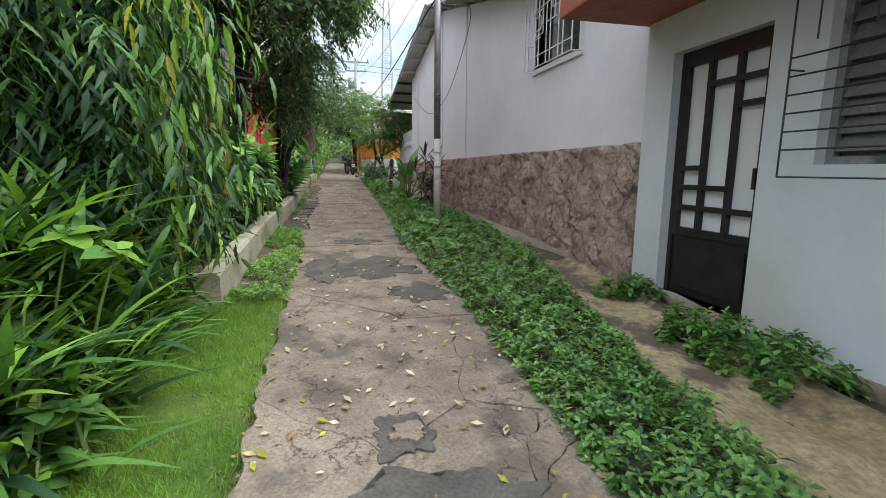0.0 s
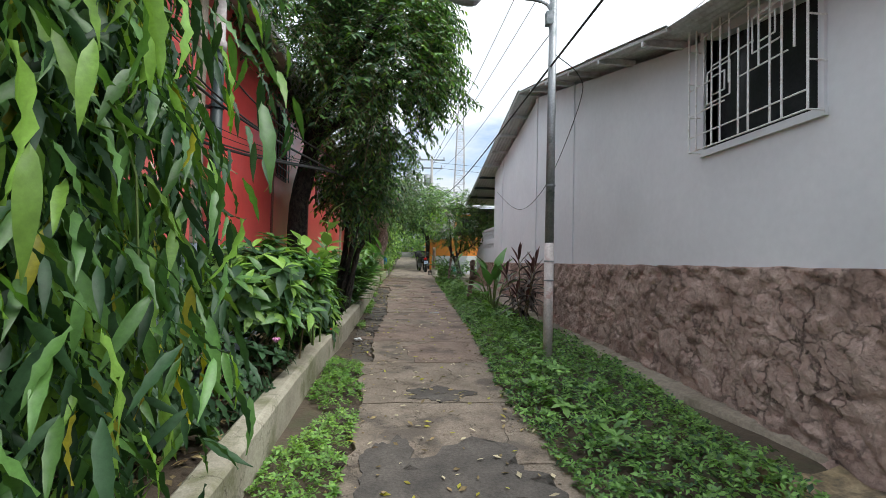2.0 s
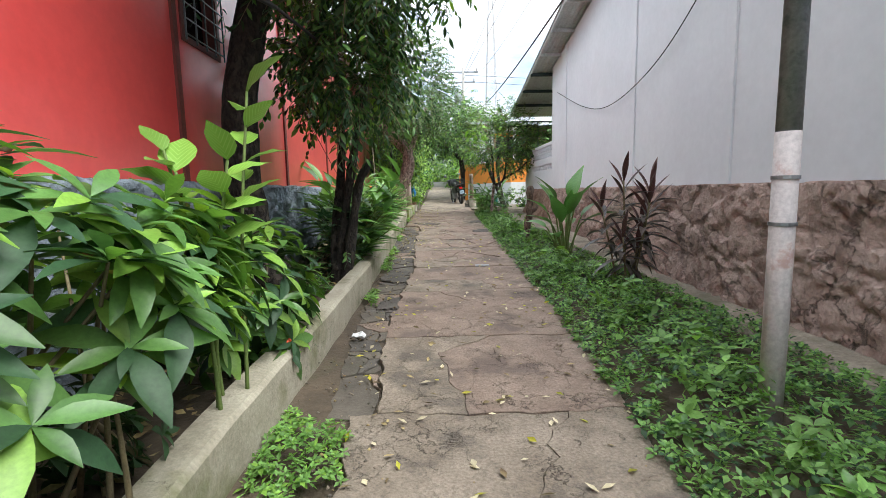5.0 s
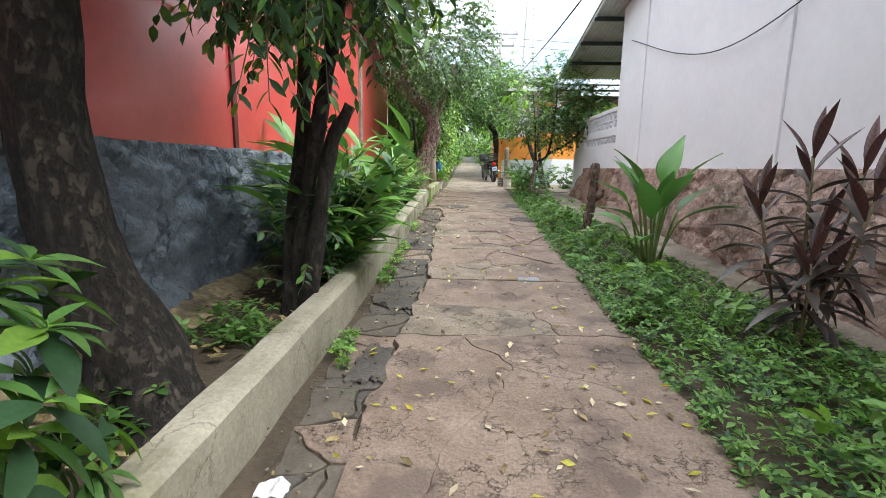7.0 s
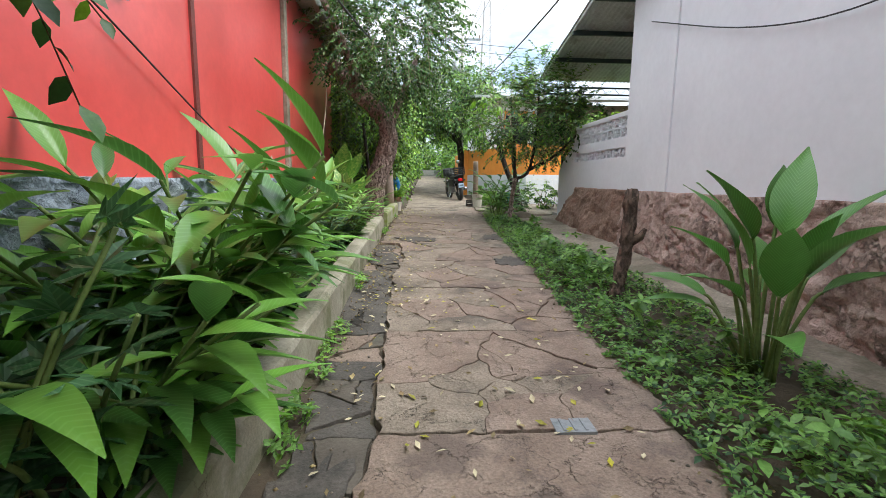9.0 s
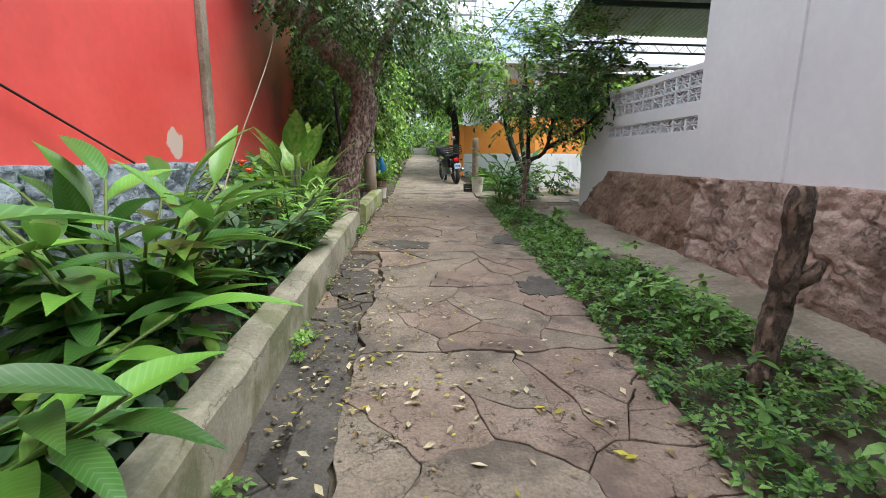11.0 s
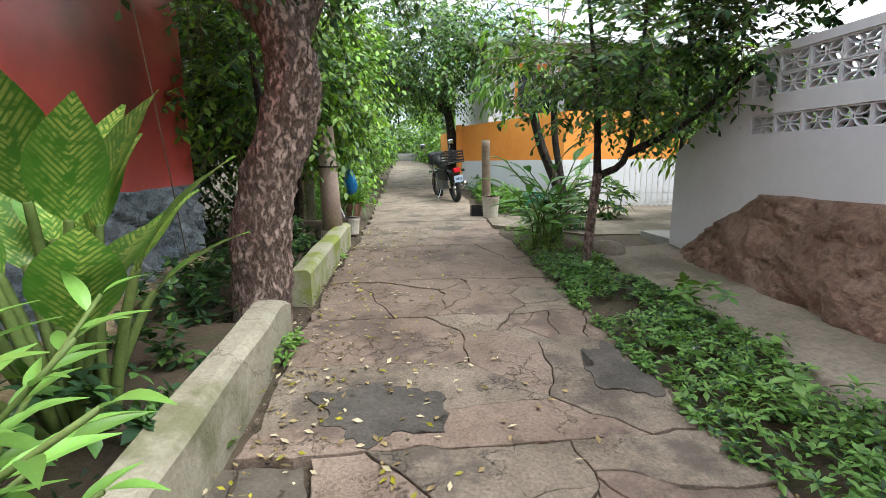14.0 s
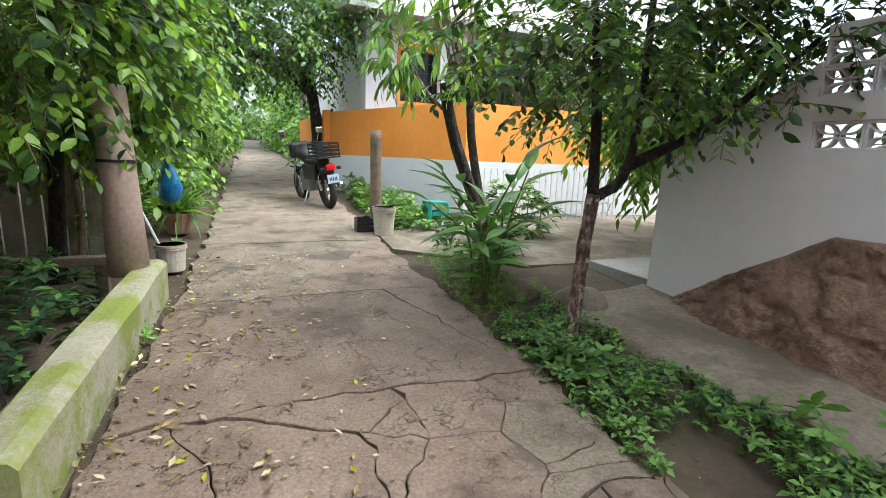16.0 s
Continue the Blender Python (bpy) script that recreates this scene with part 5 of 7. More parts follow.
def lobed_shape():
    """A hand-shaped leaf of five pointed lobes, one long."""
    V, F = [(0.0, 0.12, 0.0)], []
    rim = []
    for a, r in ((-128, 0.36), (-104, 0.5), (-84, 0.26), (-58, 0.66), (-32, 0.3), (0, 0.9), (32, 0.3), (58, 0.66), (84, 0.26), (104, 0.5), (128, 0.36)):
        rim.append((r * math.sin(radians(a)), 0.12 + r * math.cos(radians(a)), -0.22 * r * r + 0.03 * (r < 0.4)))
    V += rim
    for i in range(10):
        a, b = rim[i], rim[i + 1]
        V.append(((a[0] + b[0]) * 0.5, (a[1] + b[1]) * 0.5, (a[2] + b[2]) * 0.5 + 0.015))
        F.append((0, 1 + i, 12 + i, 2 + i))
    return np.array(V), np.array(F)


veined("lobed_leaf", (0.03, 0.095, 0.035), (0.06, 0.15, 0.055), (0.09, 0.19, 0.08), 0.09, 0.4)
LM = {"lobed": leaf_mesh("leaf", lobed_shape(), "lobed_leaf", False), "ginger": leaf_mesh("leaf", GINGER, "ginger_leaf"), "ginger_dark": leaf_mesh("leaf", GINGER, "ginger_dark_leaf"), "banana": leaf_mesh("leaf", leaf_shape(9, 0.19, 0.3, 0.4, 0.012, 0.42, 4), "banana_leaf"),
      "dumbcane": leaf_mesh("leaf", BROAD, "dumbcane_leaf"), "cordyline": leaf_mesh("leaf", CORDY, "cordyline_leaf"), "cordyline_young": leaf_mesh("leaf", leaf_shape(7, 0.085, 0.5, 0.12, lean=0.5), "cordyline_young_leaf"),
      "lime": leaf_mesh("leaf", leaf_shape(6, 0.34, 0.15, 0.3, 0.02, 0.45, 4, 14.0), "lime_leaf"), "pale": leaf_mesh("leaf", GINGER, "pale_leaf"), "coleus": leaf_mesh("leaf", leaf_shape(6, 0.34, 0.15, 0.3, 0.012, 0.45, 4, 22.0), "coleus_leaf")}


def cane_plant(name, label, at, canes, height, kinds, size, per, spread=0.35, arch=0.5, tip=True, r=0.012, stem="stem_green", low=0.25, lean=(0, 0), group="", rise=0.55):
    """Leaning canes with leaves in two ranks, as gingers have."""
    t = thing(name, label, "plant", at, group)
    for c in range(canes):
        ang = 2 * math.pi * (c + rng.random()) / canes
        out = Vector((math.cos(ang) + lean[0], math.sin(ang) + lean[1], 0))
        q = Vector((rng.normal(0, 0.08), rng.normal(0, 0.12), -0.05))
        h = height * rng.uniform(0.65, 1.1)
        line = smooth_line([q, q + out * spread * 0.3 + Vector((0, 0, h * 0.55)), q + out * spread * (0.9 + arch * rng.random()) + Vector((0, 0, h))], 8)
        bm = bmesh.new()
        tube(bm, line, [r * (1 - 0.06 * i) for i in range(8)], 6)
        part("cane", bm, stem, t, smooth=True)
        az = ang + rng.normal(0, 0.5)
        for j in range(per):
            u = low + (1 - low) * j / max(1, per - 1)
            f = u * 7
            i = min(int(f), 6)
            pos = line[i].lerp(line[i + 1], f - i)
            tan = (line[i + 1] - line[i]).normalized()
            side = Vector((-math.sin(az), math.cos(az), 0)) * (1 if j % 2 else -1)
            ax = tan * (rise if j < per - 1 else 2.0) + side * 0.9 + out * 0.35 + Vector((0, 0, 0.1)) + Vector(rng.normal(0, 0.15, 3))
            if at[0] < 0 and at[0] + pos.x + ax.normalized().x * size * 1.2 > -0.36:
                ax.x = -0.4 * abs(ax.x)
            k = kinds[int(rng.integers(len(kinds)))]
            put_leaf(LM[k], t, pos, ax, Vector((0, 0, 1)) - ax * 0.2 + Vector(rng.normal(0, 0.15, 3)), size * rng.uniform(0.75, 1.2))
    return t


cane_plant("ginger_plant", "lush ginger with long glossy leaves over the kerb", (-1.3, 13.2, g(13.4) + 0.12), 34, 1.22, ["ginger", "ginger_dark", "ginger"], 0.4, 11, 0.5, 0.6, lean=(0.25, -0.2), group="gingers in the planter")
cane_plant("ginger_plant", "lush ginger with long glossy leaves over the kerb", (-1.22, 12.5, g(12.6) + 0.1), 18, 1.0, ["ginger_dark", "ginger", "ginger"], 0.38, 9, 0.45, 0.6, lean=(0.2, -0.2), group="gingers in the planter")
cane_plant("ginger_plant", "tall ginger with broad arching leaves", (-1.42, 15.2, g(15.4) + 0.12), 22, 1.0, ["ginger", "ginger", "ginger_dark"], 0.42, 8, 0.4, 0.4, lean=(-0.1, -0.1), group="gingers in the planter")
cane_plant("ginger_plant", "tall ginger with broad arching leaves", (-1.42, 14.35, g(14.3) + 0.12), 14, 0.62, ["ginger", "ginger_dark"], 0.42, 7, 0.4, 0.5, lean=(0.1, 0), group="gingers in the planter")
shrub("planter_shrub", "leafy shrub with orange flower heads", (-1.6, 17.5, 1.35), (0.42, 0.9, 0.48), 120, 8, 0.13, OVAL, ["leaf_mid", "leaf_light", "leaf_dark"], [4, 2, 1.5], 0.2, 9, "stem_green", seedv=23, flowers=9)
cane_plant("papaya_seedling", "seedling with dark hand-shaped lobed leaves", (-1.2, 12.05, g(12.0) + 0.1), 9, 1.15, ["lobed"], 0.2, 7, 0.3, 0.5, lean=(0.2, -0.2), low=0.3)
cane_plant("coleus", "large-leaved dull green coleus with orange flowers", (-1.3, 16.45, g(16.4) + 0.1), 16, 0.78, ["coleus"], 0.17, 9, 0.3, 0.5, lean=(0.3, -0.1))
cane_plant("pale_leaf_shrub", "pale green shrub with pointed leaflets", (-1.2, 17.45, g(17.4) + 0.12), 32, 0.8, ["pale"], 0.17, 13, 0.4, 0.5, lean=(0.2, 0))
cane_plant("dumbcane", "small variegated dumbcane near the kerb", (-1.55, 17.1, g(17) + 0.1), 3, 0.4, ["dumbcane"], 0.36, 5, 0.2, 0.3, r=0.018, low=0.5, rise=1.0)


def cordyline(at, heights):
    t = thing("cordyline", "purple-leaved cordyline with several bare canes", "plant", at)
    for h, dx, dy, lx, ly in heights:
        q = Vector((dx, dy, -0.05))
        e = Vector((dx + lx, dy + ly, h))
        bm = bmesh.new()
        tube(bm, smooth_line([q, q.lerp(e, 0.5) + Vector((0.01, 0, 0)), e], 6), 0.011, 6)
        part("cane", bm, "stem", t, smooth=True)
        for j in range(17):
            u = j / 16
            ang = j * 2.4
            el = -0.5 + 1.85 * u
            ax = Vector((math.cos(ang) * math.cos(el), math.sin(ang) * math.cos(el), math.sin(el)))
            pos = q.lerp(e, 0.5 + 0.5 * u)
            put_leaf(LM["cordyline_young" if u > 0.72 else "cordyline"], t, pos, ax, Vector((0, 0, 1)) + Vector((-math.cos(ang), -math.sin(ang), 0)) * max(0, math.sin(el)), (0.33 + 0.1 * rng.random()) * (1.0 if u > 0.2 else 0.8))
    return t


cordyline((2.32, 11.5, g(11.5) + 0.02), [(1.32, 0, 0, -0.05, 0.0), (1.22, 0.08, 0.06, 0.22, -0.05), (1.0, -0.05, 0.08, -0.22, 0.05), (1.05, 0.05, -0.06, 0.1, -0.22), (0.65, -0.02, -0.08, -0.12, -0.16), (0.8, 0.1, 0.1, 0.22, 0.2), (0.5, 0.0, 0.0, 0.1, -0.1)])


def paddle_clump(name, label, at, n, height, size, kind, stalk=0.012, flat=0.75):
    """A clump of upright stalks, each ending in one broad leaf that arches outwards."""
    t = thing(name, label, "plant", at)
    for j in range(n):
        ang = j * 2.4 + rng.normal(0, 0.3)
        u = j / max(1, n - 1)
        el = 1.42 - flat * u ** 1.3 * rng.uniform(0.75, 1.15)
        foot = Vector((0.11 * math.cos(ang) * rng.random(), 0.14 * math.sin(ang) * rng.random(), -0.05))
        h = height * (1.0 - 0.55 * u) * rng.uniform(0.7, 1.1)
        out = Vector((math.cos(ang), math.sin(ang), 0))
        top = foot + out * (0.07 + 0.2 * u) + Vector((0, 0, h))
        d = out * math.cos(el) + Vector((0, 0, math.sin(el)))
        bm = bmesh.new()
        tube(bm, smooth_line([foot, foot.lerp(top, 0.55) - out * 0.015, top, top + d * 0.06], 7), [stalk * (1.3 - 0.1 * i) for i in range(7)], 6)
        part("stalk", bm, "stem_green", t, smooth=True)
        put_leaf(LM[kind], t, top + d * 0.04, d, Vector((0, 0, 1)) * math.cos(el) - out * math.sin(el) + Vector(rng.normal(0, 0.22, 3)), size * rng.uniform(0.8, 1.15) * (1.0 - 0.15 * u))
    return t


paddle_clump("heliconia", "clump of upright paddle-shaped green leaves", (2.2, 13.8, g(13.8) + 0.02), 18, 1.0, 0.6, "banana", 0.014, 1.0)
paddle_clump("dumbcane", "variegated dumbcane with wide yellow-green leaves", (-1.4, 18.55, g(18.5) + 0.1), 18, 1.12, 0.58, "dumbcane", 0.02, 0.62)
cane_plant("ginger_plant", "slender ginger with a pink flower beside the lane", (1.72, 22.35, g(22.3)), 9, 1.05, ["ginger", "ginger_dark", "ginger"], 0.38, 6, 0.42, 0.5, lean=(-0.2, -0.1))

shrub("undergrowth", "dark leafy undergrowth below the gingers", (-1.5, 13.2, 0.8), (0.5, 1.3, 0.3), 110, 7, 0.12, OVAL, ["leaf_dark", "leaf_mid"], [3, 2], 0.25, 8, seedv=61)
shrub("undergrowth", "leafy undergrowth along the planter edge", (-1.4, 15.4, 0.92), (0.42, 1.6, 0.3), 150, 7, 0.12, OVAL, ["leaf_dark", "leaf_mid", "leaf_light"], [3, 2, 0.6], 0.25, 8, seedv=63)
shrub("undergrowth", "leafy undergrowth along the planter edge", (-1.4, 18.0, 1.0), (0.4, 1.2, 0.28), 110, 7, 0.11, OVAL, ["leaf_dark", "leaf_mid"], [3, 2], 0.25, 8, seedv=65)
# only dark leaves here: their colour stands in for shade under the shrub
shrub("undergrowth", "undergrowth at the foot of the shrub, all dark leaves for its shade", (-1.55, 6.7, 0.72), (0.48, 1.6, 0.45), 260, 7, 0.11, OVAL, ["leaf_dark"], [1], 0.25, 6, seedv=67, flowers=2, flower_mat="flower_pink")

shrub("gate_shrub", "leafy green shrub in front of the white gate", (3.3, 24.5, 1.3), (0.7, 0.45, 0.45), 70, 7, 0.14, OVAL, ["leaf_mid", "leaf_light", "leaf_dark"], [3, 1.5, 2], 0.25, 7, seedv=71)
shrub("gate_shrub", "low green shrub at the foot of the leaning tree", (2.35, 23.6, 1.15), (0.5, 0.5, 0.35), 60, 7, 0.13, OVAL, ["leaf_mid", "leaf_dark"], [3, 2], 0.25, 7, seedv=73)
cane_plant("ginger_plant", "slender ginger with arching leaves by the forecourt", (2.1, 22.75, g(22.7)), 8, 0.9, ["ginger_dark", "ginger"], 0.36, 6, 0.42, 0.5)

cane_plant("lime_sapling", "upright lime green sapling with big lobed leaves", (-1.1, 8.3, g(8.3) + 0.2), 4, 1.6, ["lime"], 0.22, 9, 0.17, 0.3, low=0.5)

# ---- trees farther on ----
# leaning tree with pinkish flaking bark between the two kerbs
tree = thing("bark_tree", "leaning tree with rough pinkish flaking bark", "tree", (0, 0, 0))
bm = bmesh.new()
tube(bm, smooth_line([(-1.1, 20.05, 0.7), (-1.07, 20.05, 1.3), (-0.98, 20.03, 1.8), (-0.82, 20.0, 2.25), (-0.75, 20.0, 2.6), (-0.88, 20.0, 2.98), (-1.25, 19.95, 3.35), (-1.8, 19.9, 3.9)], 90), [0.215 - 0.0009 * i for i in range(90)], 40, True, 0.08, 5)
bm.normal_update()
for v in bm.verts:
    n3 = noise.noise(Vector((v.co.x * 7, v.co.y * 7, v.co.z * 3))) * 0.026 + noise.noise(Vector((v.co.x * 26, v.co.y * 26, v.co.z * 13))) * 0.02 + noise.noise(v.co * 48.0) * 0.011
    v.co += v.normal * n3
part("trunk", bm, "bark_pink", tree, smooth=True)
limb(tree, [(-0.78, 20.0, 2.65), (-0.62, 20.15, 3.1), (-0.2, 20.5, 4.2)], 0.12, 0.05, "bark_pink", "limb", 12, 12, 0.3, 2)
limb(tree, [(-1.25, 19.95, 3.35), (-1.4, 19.4, 3.9), (-1.7, 18.8, 4.6)], 0.1, 0.05, "bark_pink", "limb", 10, 10, 0.3, 3)
limb(tree, [(-1.35, 20.0, 0.75), (-1.2, 20.1, 0.9), (-1.12, 20.12, 1.15)], 0.12, 0.12, "bark_pink", "root", 10, 6, 0.4, 6)
crown_leaves("crown", tree, 1500, (-0.8, 19.9, 4.7), (1.35, 1.9, 1.6), ["leaf_dark", "leaf_mid"], [2.2, 2.3], SMALL, 14, 0.42, 0.07, 0.45, 0.85, 0.3, 0.0, 0.9, 0.15, 12.0, floor=2.95)

# dark bushes and a lime tree on the left past the red house
tree = thing("lime_tree", "bushy tree with bright lime green leaves", "tree", (0, 0, 0))
limb(tree, [(-1.13, 21.2, 0.8), (-1.25, 21.25, 1.8), (-1.4, 21.4, 3.0)], 0.045, 0.03, "bark_dark", "trunk", 8, 12, 0.3, 8)
limb(tree, [(-1.55, 23.4, 0.8), (-1.5, 23.5, 2.0), (-1.4, 23.7, 3.4)], 0.07, 0.04, "bark_dark", "trunk", 8, 12, 0.3, 9)
crown_leaves("crown", tree, 2700, (-1.65, 23.6, 3.2), (1.25, 2.3, 1.6), ["leaf_lime", "leaf_light", "leaf_mid", "leaf_dark"], [2.0, 1.6, 2.6, 1.4], OVAL, 9, 0.4, 0.095, 0.35, 0.8, 0.3, 0.0, 1.1, 0.25, 14.0, floor=2.15)
tree = thing("dark_bush", "dense dark bush filling the yard behind the tree", "bush", (0, 0, 0))
crown_leaves("foliage", tree, 900, (-2.9, 23.3, 2.6), (1.0, 1.5, 2.2), ["leaf_dark", "leaf_mid"], [4, 1], OVAL, 9, 0.4, 0.1, 0.4, 0.8, 0.3, -0.1, 1.1, 0.2, 15.0)
for k, (cx, cy, cz, rx, ry, rz, num, kind) in enumerate([
        (-2.3, 28.5, 3.4, 1.4, 2.8, 2.3, 1000, 0), (-1.4, 27.2, 1.75, 0.5, 1.4, 0.6, 260, 1), (-2.4, 34.5, 3.8, 1.6, 3.5, 2.6, 1000, 0), (-1.3, 32.5, 2.1, 0.55, 3.0, 0.8, 320, 1),
        (-2.8, 43, 5.0, 2.2, 4.5, 3.0, 1000, 0), (-1.3, 40.5, 2.5, 0.6, 4.0, 0.9, 320, 1), (3.4, 45, 4.8, 1.7, 4.5, 3.2, 900, 0), (2.6, 39, 2.6, 0.8, 4.5, 1.1, 420, 1),
        (-4.5, 55, 6.5, 3.5, 4.5, 4.0, 900, 0), (5, 57, 6.5, 3.5, 4.5, 3.8, 900, 0), (2.2, 34.5, 2.0, 0.55, 2.4, 0.75, 260, 1), (-1.0, 46, 3.0, 0.7, 3.0, 1.2, 300, 1), (2.1, 47, 3.0, 0.8, 4.0, 1.3, 340, 1), (-2.5, 50, 5, 1.5, 3.5, 3.5, 500, 0), (3.2, 53, 5, 1.6, 3.5, 3.5, 500, 0), (0.4, 63, 6.2, 3.4, 2.5, 4.2, 800, 0), (0.6, 59.5, 3.6, 2.6, 1.0, 1.6, 400, 1)]):
    if kind:
        tree = thing("hedge_bush", "low leafy bush beside the far path", "bush", (0, 0, 0), "bushes along the far path")
    else:
        tree = thing("lane_tree", "leafy tree overhanging the far end of the lane", "tree", (0, 0, 0), "trees along the far lane")
        s = -1 if cx < 0 else 1
        limb(tree, [(cx, cy, g(cy) - 0.1), (cx - s * 0.15, cy, g(cy) + 1.3), (cx - s * 0.3, cy, cz + 0.3)], 0.13, 0.06, "bark_dark", "trunk", 8, 10, 0.3, k)
    crown_leaves("foliage", tree, num, (cx, cy, cz), (rx, ry, rz), ["leaf_mid", "leaf_light", "leaf_lime", "leaf_dark"], [2.4, 2.6, 2.6, 0.8], OVAL, 8, 0.5, 0.12 if cy < 36 else 0.19, 0.35, 0.8, 0.3, -0.05, 0.9, 0.2, 20.0 + k, floor=g(cy) + 0.05 if kind else None)

# tree on the right of the far lane, arching over it
tree = thing("arching_tree", "tree with an upright dark trunk arching over the lane", "tree", (0, 0, 0))
limb(tree, [(1.6, 30.6, 1.1), (1.55, 30.6, 2.3), (1.4, 30.5, 3.4), (1.1, 30.3, 4.3)], 0.17, 0.09, "bark_dark", "trunk", 12, 14, 0.25, 5)
limb(tree, [(1.42, 30.5, 3.3), (0.6, 30.2, 3.9), (-0.6, 30.0, 4.1), (-1.6, 30.2, 4.0)], 0.1, 0.05, "bark_dark", "limb", 10, 12, 0.3, 6)
crown_leaves("crown", tree, 2000, (0.55, 30.3, 5.0), (2.2, 2.6, 1.7), ["leaf_mid", "leaf_light", "leaf_dark"], [3.5, 1.4, 2], OVAL, 9, 0.45, 0.11, 0.4, 0.8, 0.35, 0.0, 0.9, 0.2, 31.0, floor=3.35)

# small dark-leaved tree at the corner of the yard wall
tree = thing("citrus_tree", "small tree with a slender forked trunk and dark oval leaves", "tree", (0, 0, 0))
limb(tree, [(1.86, 21.3, 0.85), (1.9, 21.32, 1.3), (1.97, 21.35, 1.85)], 0.05, 0.042, "bark_pink", "trunk", 12, 14, 0.3, 3)
for q in ([(1.97, 21.35, 1.82), (1.93, 21.38, 2.6), (1.85, 21.5, 3.6)], [(1.97, 21.35, 1.82), (2.3, 21.4, 2.05), (2.45, 21.5, 3.0), (2.5, 21.6, 3.8)], [(2.3, 21.4, 2.05), (2.8, 21.2, 2.35), (3.3, 20.9, 2.9)]):
    limb(tree, q, 0.04, 0.016, "bark_dark", "limb", 9, 12, 0.25, q[1][0])
crown_leaves("wall_side_crown", tree, 80, (3.15, 20.75, 3.1), (0.7, 0.6, 0.45), ["leaf_dark", "leaf_mid"], [2.4, 1.6], OVAL, 10, 0.36, 0.085, 0.4, 0.85, 0.3, 0.0, 1.3, 0.15, 43.0)
crown_leaves("crown", tree, 1000, (2.45, 21.6, 3.3), (1.45, 1.3, 1.25), ["leaf_dark", "leaf_mid", "leaf_light"], [1.6, 3.0, 0.9], OVAL, 10, 0.34, 0.08, 0.15, 0.85, 0.15, 0.12, 1.3, 0.15, 41.0, floor=2.35)

# leaning tree with bare shoots in front of the orange wall
tree = thing("pruned_tree", "leaning pruned tree with bare shoots and few lime leaves", "tree", (0, 0, 0))
limb(tree, [(2.75, 24.2, 0.9), (2.55, 24.2, 1.5), (2.2, 24.15, 2.3), (2.05, 24.15, 2.9)], 0.09, 0.06, "bark_dark", "trunk", 10, 14, 0.3, 11)
limb(tree, [(2.75, 24.2, 0.9), (2.62, 24.25, 1.6), (2.5, 24.3, 2.4), (2.45, 24.3, 3.3)], 0.07, 0.05, "bark_dark", "trunk", 10, 14, 0.3, 12)
for k in range(11):
    q = Vector((2.05 + 0.4 * rng.random(), 24.2, 2.8 + 0.5 * rng.random()))
    e = q + Vector((rng.normal(-0.15, 0.3), rng.normal(0, 0.3), 0.9 + 0.7 * rng.random()))
    limb(tree, [q, q.lerp(e, 0.5) + Vector((rng.normal(0, 0.06), 0, 0)), e], 0.018, 0.007, "bark_pink", "shoot", 6, 7, 0.1)
crown_leaves("leaves", tree, 40, (2.0, 24.2, 3.7), (0.7, 0.6, 0.75), ["leaf_light", "leaf_mid"], [3, 1], LANCE, 8, 0.3, 0.2, 0.5, 0.6, 0.7, 0.1, 1.5, 0.2, 47.0)
crown_leaves("leaves", tree, 24, (1.45, 24.1, 3.2), (0.2, 0.2, 0.3), ["leaf_light", "leaf_mid"], [3, 1], LANCE, 8, 0.25, 0.2, 0.5, 0.5, 0.8, -0.3, 1.5, 0.2, 48.0)
limb(tree, [(2.05, 24.15, 2.6), (1.75, 24.1, 2.85), (1.45, 24.1, 3.35)], 0.022, 0.01, "bark_pink", "shoot", 6, 8, 0.1)

# greenery behind the yard wall and under the canopy
for k, (x, y, z, s, kind) in enumerate([(4.9, 23.4, 2.7, 0.9, "leaf_light"), (6.2, 24.0, 2.6, 1.0, "leaf_mid"), (7.5, 27.5, 3.4, 1.3, "leaf_purple"), (5.6, 29.0, 3.6, 1.3, "leaf_mid"), (4.5, 18.9, 2.35, 0.55, "leaf_dark"), (4.5, 20.1, 2.35, 0.55, "leaf_dark")]):
    tree = thing("yard_bush", "leafy bush growing behind the yard wall", "bush", (0, 0, 0), "bushes in the yard")
    limb(tree, [(x, y, g(y) - 0.1), (x, y, z)], 0.05, 0.03, "bark_dark", "trunk", 6, 4, 0)
    crown_leaves("foliage", tree, 330, (x, y, z), (s, s, s * 0.8), [kind, "leaf_mid"], [4, 1], LANCE if k == 0 else OVAL, 9, 0.5, 0.2 if k == 0 else 0.13, 0.4, 0.7, 0.3, -0.1, 1.0, 0.2, 50.0 + k)
# bank of far trees that closes the distance
tree = thing("far_trees", "distant bank of green trees", "trees", (0, 0, 0), kind="stuff")
pp, aa, uu, ss = [], [], [], []
for x in np.arange(-60, 62, 5.0):
    for y0 in (72, 84):
        c = (x + rng.normal(0, 1), y0 + rng.normal(0, 2), 6.5 + rng.uniform(-1, 2.0) + (y0 - 72) * 0.1)
        b = in_crown(60, c, (4, 3.5, 4.5), -0.2, 0.4, 0.5, x)
        p, a, u, s = twigs(b, unit(b - np.array(c)) + rng.normal(0, 0.4, b.shape), np.full(60, 1.4), 8, 0.3, 0.8, 0.3, 0.6)
        pp.append(p), aa.append(a), uu.append(u), ss.append(s)
leaves("foliage", SMALL, np.concatenate(pp), np.concatenate(aa), np.concatenate(uu), np.concatenate(ss), ["leaf_mid", "leaf_light", "leaf_dark"], [3, 1.5, 2], tree)

